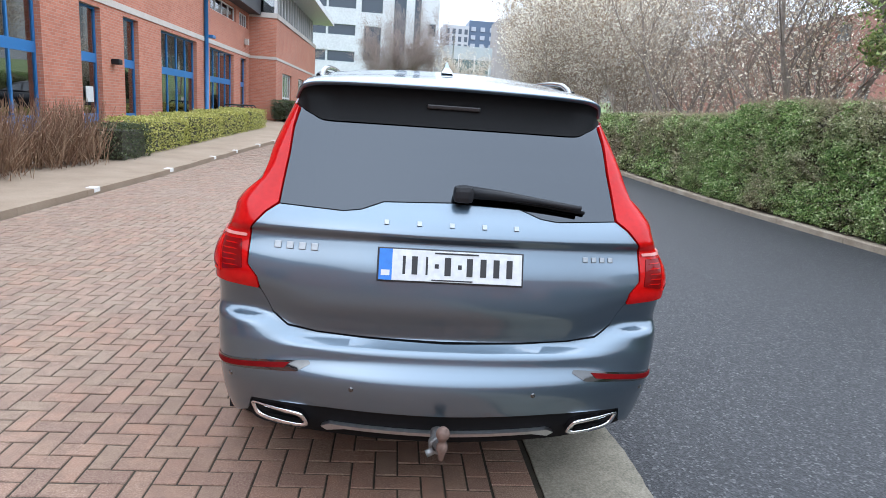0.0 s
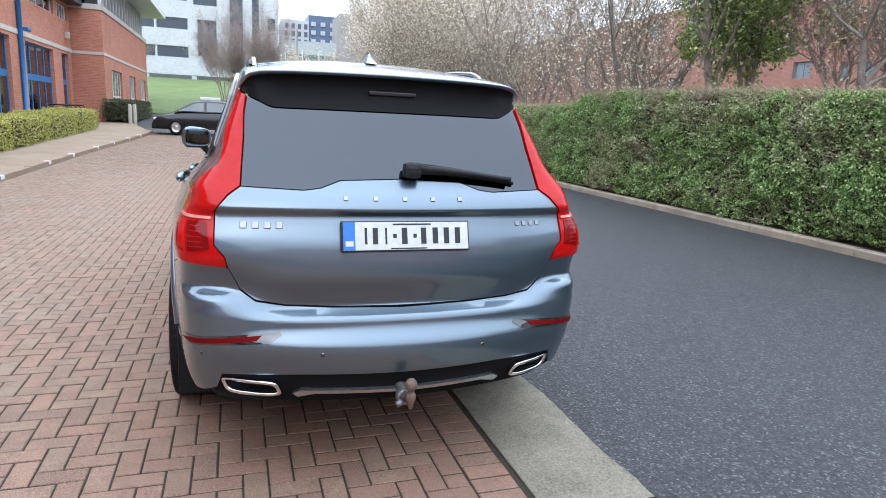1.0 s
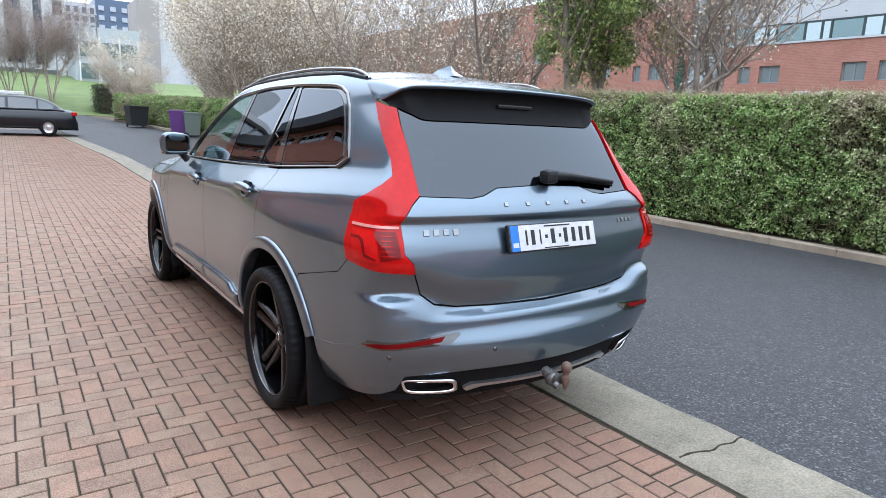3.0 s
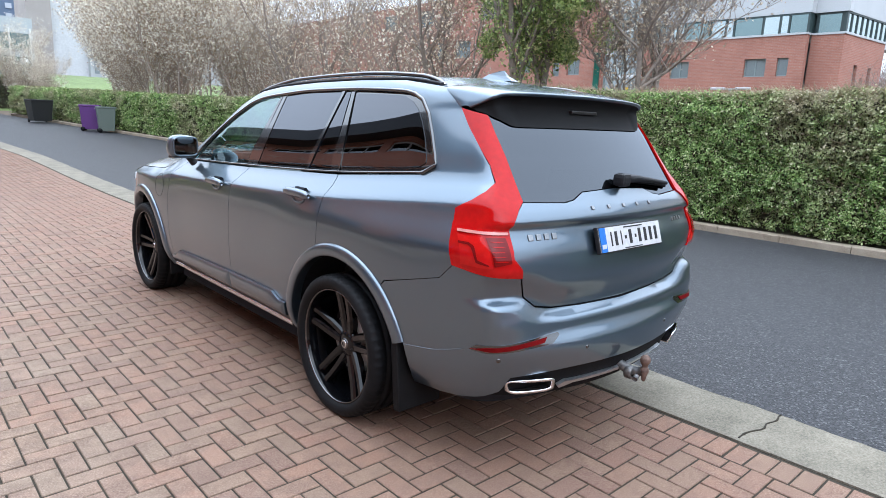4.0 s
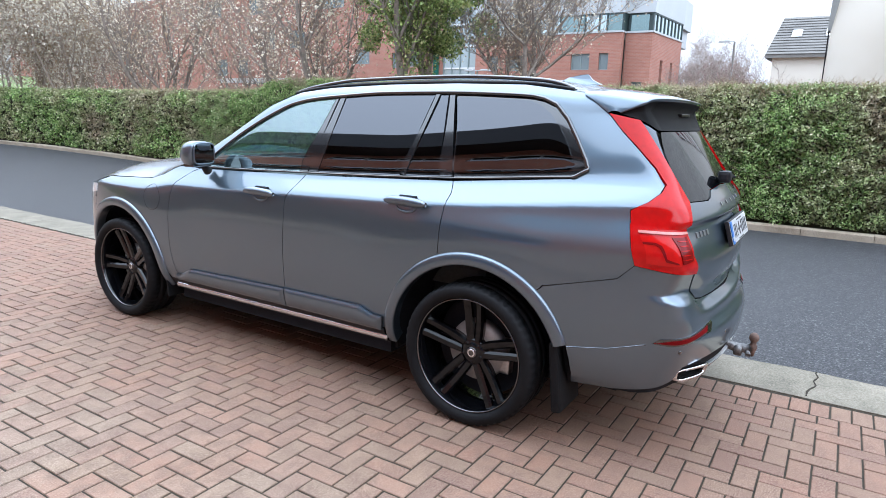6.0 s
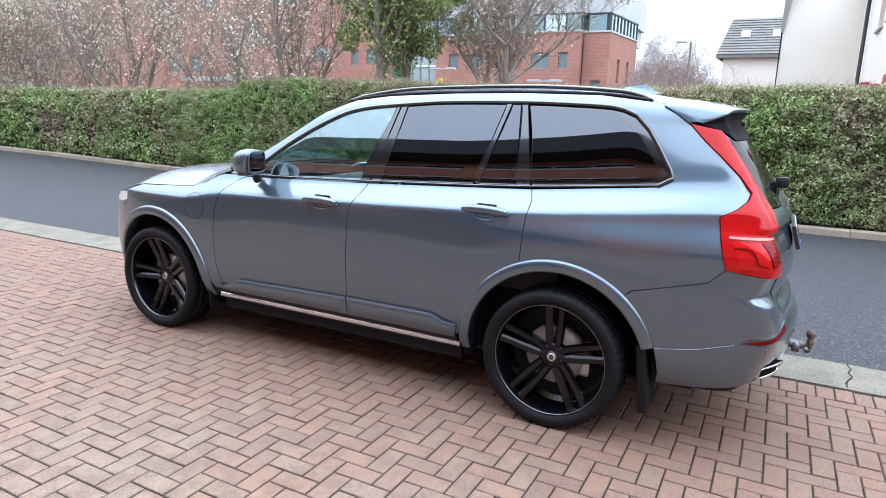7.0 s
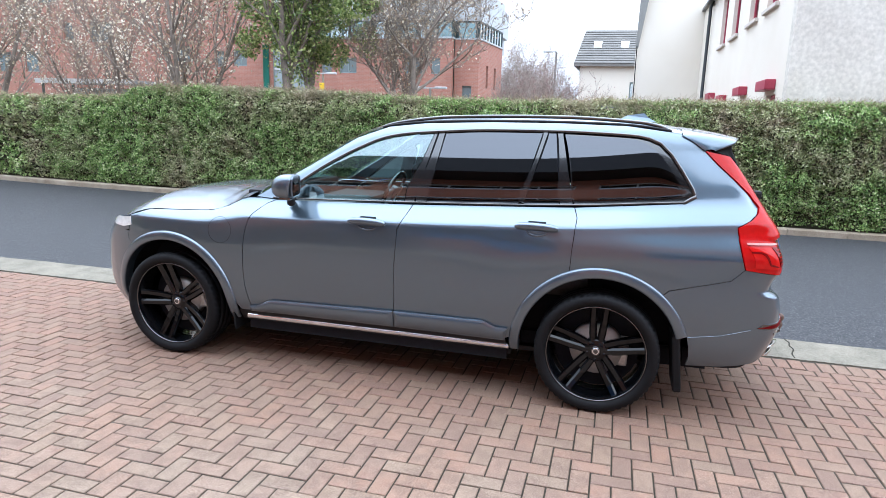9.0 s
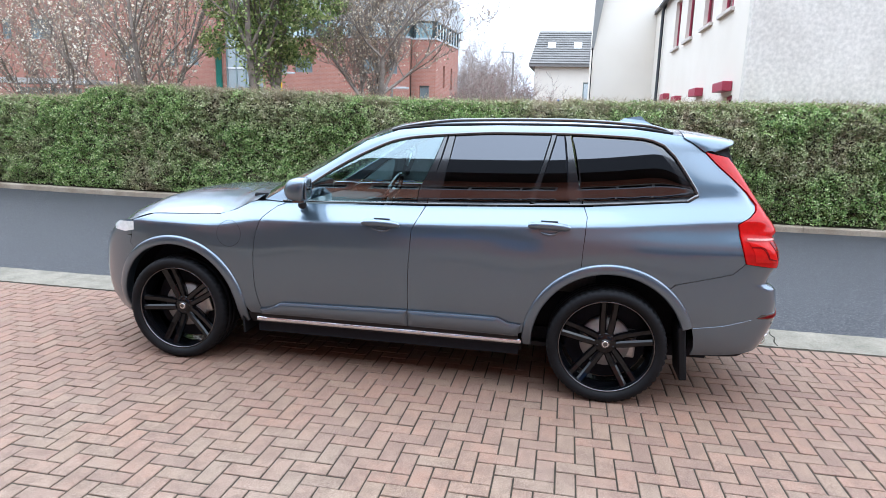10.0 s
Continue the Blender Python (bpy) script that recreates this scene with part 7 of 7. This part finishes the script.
def clump(name, label, x0, x1, y0, y1, z1, mat, n, size, seed, category="hedge"):
    g = np.random.default_rng(seed)
    t = thing(name, label, category)
    zb = float(rise((y0 + y1) / 2)) + 0.07
    bm = bmesh.new()
    bmesh.ops.create_cube(bm, size=1.0)
    bmesh.ops.subdivide_edges(bm, edges=bm.edges[:], cuts=5, use_grid_fill=True)
    for v in bm.verts:
        k = noise.noise(v.co * 4 + Vector((seed, 0, 0))) * 0.12
        v.co = Vector(((x0 + x1) / 2 + v.co.x * (x1 - x0 - 0.2) * (1 + k), (y0 + y1) / 2 + v.co.y * (y1 - y0 - 0.2) * (1 + k), zb + (v.co.z + 0.5) * (z1 - 0.1)))
    # dark solid core painted as the shade within the clump
    part("inside", finish(bm, "inside", HEDGE_SHADE_CORE), t)
    p = g.uniform(-0.5, 0.5, (n, 3))
    face = g.integers(0, 3, n)
    side = np.where(g.uniform(size=n) < 0.5, -0.5, 0.5)
    for ax in range(2):
        p[face == ax, ax] = side[face == ax]
    p[face == 2, 2] = 0.5
    p += g.normal(0, 0.035, (n, 3))
    c = np.stack(((x0 + x1) / 2 + p[:, 0] * (x1 - x0), (y0 + y1) / 2 + p[:, 1] * (y1 - y0), zb + (p[:, 2] + 0.5) * z1), -1)
    v, q = leaf_field(c, size, g)
    part("leaves", quads_mesh("leaves", v, q, mat), t)
    return t


for k, (y0, y1) in enumerate(((13.3, 16.3), (16.5, 19.8), (20.0, 23.2), (23.4, 26.4))):
    clump("low_hedge", "low clipped yellow-green hedge along the footpath", -7.4 + 0.0 * k, -6.35 + 0.08 * k, y0, y1, 0.80, YELLOW, 6500, 0.065, 90 + k)
clump("dark_hedge", "low dark hedge beside the brick wing", -6.9, -5.6, 32.0, 40.0, 0.95, DARKLEAF, 5000, 0.09, 97)
clump("dark_shrub", "small dark evergreen shrub among dry stems", -7.1, -6.2, 11.4, 12.9, 0.75, DARKLEAF, 2500, 0.06, 98, "shrub")
clump("far_hedge", "dark clipped hedge across the road", 3.6, 7.0, 47.5, 50.0, 1.9, DARKLEAF, 5000, 0.12, 99)
g = np.random.default_rng(15)
for k in range(9):
    y = 3.6 + k * 0.95
    t = thing("dry_shrub", "dry brown leafless shrub with grassy stems in the bed", "shrub", pose(-6.95 + 0.25 * math.sin(k * 2.1), y, float(rise(y)) + 0.06))
    n = 420
    a = np.stack((g.normal(0, 0.22, n), g.normal(0, 0.30, n), g.uniform(0, 0.3, n)), -1)
    b = a + np.stack((g.normal(0, 0.22, n), g.normal(0, 0.25, n), g.uniform(0.3, 1.15, n)), -1)
    v, q = sticks(a, b, 0.007, 0.003)
    part("stem_mass", quads_mesh("stem_mass", v, q, DRY), t)
    v, q = leaf_field(b - (b - a) * g.uniform(0, 0.6, (n, 1)), 0.07, g, 1.0, 0.35)
    part("dry_leaves", quads_mesh("dry_leaves", v, q, DRY), t)

# ---- taxi, bins, lamp posts, posts ----
NAVY = plain("black_car_paint", (0.006, 0.007, 0.011), 0.3, 0.0, coat=0.4, spec=0.3)
taxi = thing("saloon_car", "black saloon taxi with a white roof sign parked across the paving", "car", Matrix.Translation((-1.75, 25.9, float(rise(25.6)) - 0.005)) @ Matrix.Rotation(radians(88), 4, "Z") @ Matrix.Diagonal((1.0, 0.89, 1.0, 1.0)))
# its own y runs forwards
ring_n = 16
vs, fs = [], []
hood = smooth_curve((-2.42, -2.36, -2.2, -1.6, 1.1, 1.3, 2.1, 2.36, 2.44), (0.55, 0.88, 0.98, 1.02, 0.98, 0.95, 0.80, 0.66, 0.45))
wide = smooth_curve((-2.42, -2.3, -1.8, 0, 1.8, 2.3, 2.44), (0.70, 0.80, 0.88, 0.90, 0.88, 0.78, 0.62))
for y in np.linspace(-2.42, 2.44, 40):
    h, w = float(hood(y)), float(wide(y))
    for k in range(ring_n):
        a = 2 * math.pi * k / ring_n
        c, s = math.cos(a), math.sin(a)
        x = w * math.copysign(abs(c) ** 0.35, c)
        z = (h + 0.22) / 2 + (h - 0.22) / 2 * math.copysign(abs(s) ** 0.45, s)
        vs.append((x * (1 - 0.05 * (s > 0.5)), y, z))
for r_ in range(39):
    for k in range(ring_n):
        fs.append((r_ * ring_n + k, r_ * ring_n + (k + 1) % ring_n, (r_ + 1) * ring_n + (k + 1) % ring_n, (r_ + 1) * ring_n + k))
fs += [tuple(range(ring_n)), tuple(reversed(range(39 * ring_n, 40 * ring_n)))]
part("body", mesh_from("body", vs, fs, NAVY, True), taxi)
roof_z = smooth_curve((-1.95, -1.6, -1.15, -0.5, 0.0, 0.45, 0.9, 1.45), (0.98, 1.20, 1.38, 1.455, 1.46, 1.42, 1.24, 0.95))
roof_w = smooth_curve((-1.95, -1.15, -0.2, 0.45, 1.45), (0.70, 0.60, 0.60, 0.60, 0.72))
gv, gf = [], []
stations = list(np.linspace(-1.95, 1.45, 24))
for y in stations:
    z, w = float(roof_z(y)), float(roof_w(y))
    zb = min(z, 0.97)
    row = [(0.79, zb)] + [(0.79 + (w + 0.02 - 0.79) * t, zb + (z - 0.04 - zb) * t) for t in (0.4, 0.8, 1.0)] + [(w - 0.10, z - 0.005), (0, z + 0.01)]
    gv += [(x, y, zz) for x, zz in row] + [(-x, y, zz) for x, zz in reversed(row[:-1])]
w = 11
for k in range(len(stations) - 1):
    for j in range(w - 1):
        gf.append((k * w + j, (k + 1) * w + j, (k + 1) * w + j + 1, k * w + j + 1))
part("glasshouse", mesh_from("glasshouse", gv, gf, NAVY, True), taxi)
TAXI_GLASS = plain("taxi_glass", (0.05, 0.06, 0.07), 0.06, coat=1.0)
for side in (-1, 1):
    for ys in (np.linspace(1.12, 0.12, 8), np.linspace(0.02, -0.95, 8), np.linspace(-1.02, -1.55, 5)):
        v = []
        for y in ys:
            z, wd = float(roof_z(y)), float(roof_w(y))
            top = max(z - 0.09, 1.0)
            t = (top - 0.97) / max(z - 0.04 - 0.97, 0.01)
            v += [(side * 0.796, y, 0.995), (side * (0.796 + (wd + 0.02 - 0.79) * t), y, top)]
        part("side_window", mesh_from("side_window", v, [(2 * k, 2 * k + 1, 2 * k + 3, 2 * k + 2) for k in range(len(ys) - 1)], TAXI_GLASS), taxi)
part("roof_sign", boxes("roof_sign", WHITE_PAINT, [(-0.12, 0.12, -0.55, 0.35, 1.47, 1.60)], 0.03), taxi, "white taxi roof sign")
T_TYRE = lathe("tyre", [(-0.1, 0.2), (-0.11, 0.26), (-0.10, 0.31), (-0.06, 0.325), (0.06, 0.325), (0.1, 0.31), (0.1, 0.2)], RUBBER, 32)
T_RIM = lathe("rim", [(-0.085, 0.0005), (-0.085, 0.06), (-0.07, 0.10), (-0.085, 0.19), (-0.10, 0.205)], SATIN, 24)
for side in (-1, 1):
    for y in (-1.32, 1.36):
        wh = part("wheel", T_TYRE, taxi, "", Matrix.Translation((side * 0.82, y, 0.325)) @ (Matrix.Rotation(math.pi, 4, "Z") if side > 0 else Matrix.Identity(4)))
        part("rim", T_RIM, wh)
    part("sill", boxes("sill", SATIN, [(side * 0.86 - 0.03, side * 0.86 + 0.03, -0.95, 0.98, 0.22, 0.27)]), taxi)
    part("tail_lamp", boxes("tail_lamp", LAMP_RED, [(side * 0.62 - 0.2, side * 0.62 + 0.2, -2.40, -2.20, 0.78, 0.92)], 0.03), taxi)
    part("head_lamp", boxes("head_lamp", plain("taxi_lamp", (0.6, 0.62, 0.64), 0.1), [(side * 0.60 - 0.18, side * 0.60 + 0.18, 2.18, 2.34, 0.60, 0.70)], 0.03), taxi)


def wheelie_bin(label, colour, w, d, h, m):
    """A tapered bin with a lid, a rim and two wheels."""
    b = thing("wheelie_bin", label, "bin", m, group="bins by the hedge")
    mat = plain("bin_plastic", colour, 0.5)
    vs = []
    for z, k in ((0.08, 0.82), (h - 0.08, 1.0)):
        vs += [(-w / 2 * k, -d / 2 * k, z), (w / 2 * k, -d / 2 * k, z), (w / 2 * k, d / 2 * k, z), (-w / 2 * k, d / 2 * k, z)]
    part("body", mesh_from("body", vs, [(0, 1, 5, 4), (1, 2, 6, 5), (2, 3, 7, 6), (3, 0, 4, 7), (3, 2, 1, 0)], mat), b)
    part("lid", boxes("lid", mat, [(-w / 2 - 0.02, w / 2 + 0.02, -d / 2 - 0.04, d / 2 + 0.02, h - 0.08, h)], 0.025), b)
    part("handle", tube("handle", [(-w / 2, d / 2 + 0.05, h - 0.1), (w / 2, d / 2 + 0.05, h - 0.1)], 0.016, mat, 8), b)
    for s in (-1, 1):
        part("wheel", lathe("wheel", [(-0.025, 0.0005), (-0.025, 0.09), (0.025, 0.09), (0.025, 0.0005)], RUBBER, 16), b, "", Matrix.Translation((s * w * 0.40, d / 2 * 0.75, 0.09)))
    return b


wheelie_bin("purple plastic wheelie bin at the roadside", (0.10, 0.03, 0.16), 0.60, 0.72, 1.10, pose(4.62, 27.9, float(rise(27.9)), 0, 0, 70))
wheelie_bin("grey-green plastic wheelie bin at the roadside", (0.12, 0.15, 0.13), 0.58, 0.70, 1.07, pose(5.0, 27.0, float(rise(27.0)), 0, 0, 80))
wheelie_bin("large black wheeled waste container at the roadside", (0.02, 0.021, 0.022), 0.95, 0.80, 1.08, pose(3.75, 33.4, float(rise(33.4)), 0, 0, 10))


def lamp_post(label, place, h, arms, mat):
    p = thing("street_lamp", label, "street lamp", Matrix.Translation(place))
    part("pole", tube("pole", [(0, 0, 0), (0, 0, h * 0.4), (0, 0, h)], [0.075, 0.06, 0.045], mat, 10), p)
    for s in arms:
        part("head", boxes("head", mat, [(-0.02, 0.02, min(0, s * 0.30), max(0, s * 0.30), h + 0.0, h + 0.04)]), p)
        part("lantern", boxes("lantern", mat, [(-0.10, 0.10, min(s * 0.18, s * 0.62), max(s * 0.18, s * 0.62), h - 0.01, h + 0.07)], 0.02), p)
    return p


POLE = plain("pale_grey_steel", (0.50, 0.51, 0.52), 0.45, 0.3)
lamp_post("tall pale steel lamp post on the grass", (4.3, 52.4, 1.1), 7.2, (1,), POLE)
lamp_post("pale steel street lamp beyond the hedge", (27.0, 3.1, 0), 5.1, (1,), POLE)
lamp_post("low double-headed lamp beyond the hedge", (21.6, 12.65, 0), 3.60, (-1, 1), POLE)
lamp_post("low double-headed lamp beyond the hedge", (18.1, 6.7, 0), 2.88, (-1, 1), POLE)
sign_post = thing("yellow_sign", "small yellow sign on a post beyond the hedge", "sign", pose(21.5, 12.62, 0))
part("board", boxes("board", plain("yellow_board", (0.75, 0.48, 0.02), 0.5), [(-0.12, -0.08, -0.11, 0.11, 2.60, 3.22)], 0.01), sign_post)
part("post", tube("post", [(0, 0, 0), (0, 0, 3.0)], 0.04, POLE, 8), sign_post)
for x, y in ((-5.55, 31.2), (-5.38, 31.5)):
    bol = thing("bollard", "pale wooden bollard by the path", "bollard", pose(x, y, float(rise(y)) + 0.0), group="bollards by the path")
    part("post", lathe("post", [(0.0, 0.09), (0.95, 0.085), (1.0, 0.06), (1.0, 0.0005)], varied("pale_timber", (0.4, 0.36, 0.3), (0.5, 0.46, 0.4), 6.0, 0.8), 12, "z"), bol)
lan = thing("globe_lamp", "white globe lamp on a post by the grass", "lamp", pose(6.4, 52.0, 1.1))
part("pole", tube("pole", [(0, 0, 0), (0, 0, 3.0)], 0.05, POLE, 8), lan)
part("globe", lathe("globe", [(2.95, 0.0005), (3.0, 0.2), (3.25, 0.32), (3.5, 0.2), (3.56, 0.0005)], WHITE_PAINT, 16, "z"), lan)
blue_bin = thing("blue_container", "blue container showing above the hedge", "container", pose(22.0, 0.45, 0))
part("body", boxes("body", plain("blue_plastic", (0.02, 0.13, 0.42), 0.5), [(-0.4, 0.4, -0.35, 0.35, 0, 2.75)], 0.05), blue_bin)
rail = thing("bike_rail", "dark metal cycle stands beside the brick building", "cycle stand", pose(-7.6, 25.0, float(rise(25)) + 0.08))
for k in range(5):
    part("hoop", tube("hoop", [(0, k * 0.8, 0), (0, k * 0.8, 0.85), (0.1, k * 0.8, 0.95), (0.6, k * 0.8, 0.95), (0.7, k * 0.8, 0.85), (0.7, k * 0.8, 0)], 0.03, MATT_BLACK, 8), rail)

# a glazed shelter seen over the hedge
shelter = thing("bicycle_shelter", "flat-roofed glazed shelter between the hedge and the offices", "shelter", pose(14.6, 15.9, 0.20))
part("roof", boxes("roof", plain("grey_shelter_roof", (0.22, 0.23, 0.24), 0.5), [(-0.9, 0.9, -0.1, 4.0, 2.48, 2.58)], 0.01), shelter)
part("fascia", boxes("fascia", WHITE_FRAME, [(-0.94, -0.90, -0.12, 4.02, 2.44, 2.60)]), shelter)
for y in (0.0, 1.3, 2.6, 3.9):
    part("post", tube("post", [(-0.7, y, 0), (-0.7, y, 2.48)], 0.045, GREY_FRAME, 8), shelter)
for y in (0.05, 1.35, 2.65):
    part("glass_panel", boxes("glass_panel", plain("pale_shelter_glass", (0.45, 0.52, 0.52), 0.15), [(0.66, 0.68, y, y + 1.2, 0.25, 2.35)]), shelter)

# ---- clay pavers: a right-angled herringbone with a header course along the edging ----
U, GAP = 0.1025, 0.0043
OX, OY = 0.2725, 2.923
near, rest = [], []
for i in range(-52, 2):
    for j in range(-170, 235):
        d = (i - j) % 4
        if d == 0:
            x0, x1, y0, y1 = OX + i * U, OX + (i + 2) * U, OY + j * U, OY + (j + 1) * U
        elif d == 3:
            x0, x1, y0, y1 = OX + i * U, OX + (i + 1) * U, OY + j * U, OY + (j + 2) * U
        else:
            continue
        edge = float(strip_x(y0)) - 0.2025
        left = float(kerb_l_x(y0)) + 0.01
        if x0 >= edge - 0.02 or x1 <= left + 0.02 or y1 > 26.4 or y0 < -14:
            continue
        x1, x0 = min(x1, edge), max(x0, left)
        (near if -2.75 < x0 < -1.2 and 0.0 < y0 < 2.3 else rest).append((x0, x1, y0, y1))
for j in range(-160, 280):
    y0 = OY - 0.06 + j * U
    if -14 < y0 < 26.3:
        xe = float(strip_x(y0))
        rest.append((xe - 0.199, xe - 0.002, y0, y0 + U))


def paver_rows(items, seed):
    """Chamfered blocks: a top, four chamfers and four sides each."""
    g = np.random.default_rng(seed)
    b = np.array(items)
    n = len(b)
    z = rise((b[:, 2] + b[:, 3]) / 2) + g.normal(0, 0.0011, n)
    tx, ty = g.normal(0, 0.005, n), g.normal(0, 0.005, n)
    gx0, gx1, gy0, gy1 = b[:, 0] + GAP, b[:, 1] - GAP, b[:, 2] + GAP, b[:, 3] - GAP
    cx, cy = (gx0 + gx1) / 2, (gy0 + gy1) / 2
    rings = []
    for ins, dz in ((0.0, -0.03), (0.0, -0.003), (0.0032, 0.0)):
        for sx, sy in ((0, 0), (1, 0), (1, 1), (0, 1)):
            x = np.where(sx, gx1 - ins, gx0 + ins)
            y = np.where(sy, gy1 - ins, gy0 + ins)
            rings.append(np.stack((x, y, z + dz + tx * (x - cx) + ty * (y - cy)), -1))
    v = np.stack(rings, 1).reshape(-1, 3)
    base = 12 * np.arange(n)[:, None]
    q = [base + np.array([[8, 9, 10, 11]])]
    for r_ in (0, 4):
        for k in range(4):
            q.append(base + np.array([[r_ + k, r_ + (k + 1) % 4, r_ + 4 + (k + 1) % 4, r_ + 4 + k]]))
    return v, np.concatenate(q)


paving = thing("brick_paving", "weathered red clay pavers laid in herringbone", "paving", kind="structure")
v, q = paver_rows(rest, 4)
field = part("paver_field", quads_mesh("paver_field", v, q, PAVER_FIELD), paving)
tagged(field, kind="stuff")
shapes = {}
g = random.Random(6)
for x0, x1, y0, y1 in near[:300]:
    key = (round(x1 - x0, 3), round(y1 - y0, 3))
    if key not in shapes:
        v, q = paver_rows([(-(x1 - x0) / 2, (x1 - x0) / 2, -(y1 - y0) / 2, (y1 - y0) / 2)], 1)
        shapes[key] = quads_mesh("paver", v, q, PAVER)
    part("paver", shapes[key], paving, "", Matrix.Translation(((x0 + x1) / 2, (y0 + y1) / 2, g.gauss(0, 0.001))) @ Matrix.Rotation(g.gauss(0, 0.004), 4, "X"))
if len(near) > 300:
    v, q = paver_rows(near[300:], 5)
    tagged(part("paver_field", quads_mesh("paver_field", v, q, PAVER_FIELD), paving), kind="stuff")
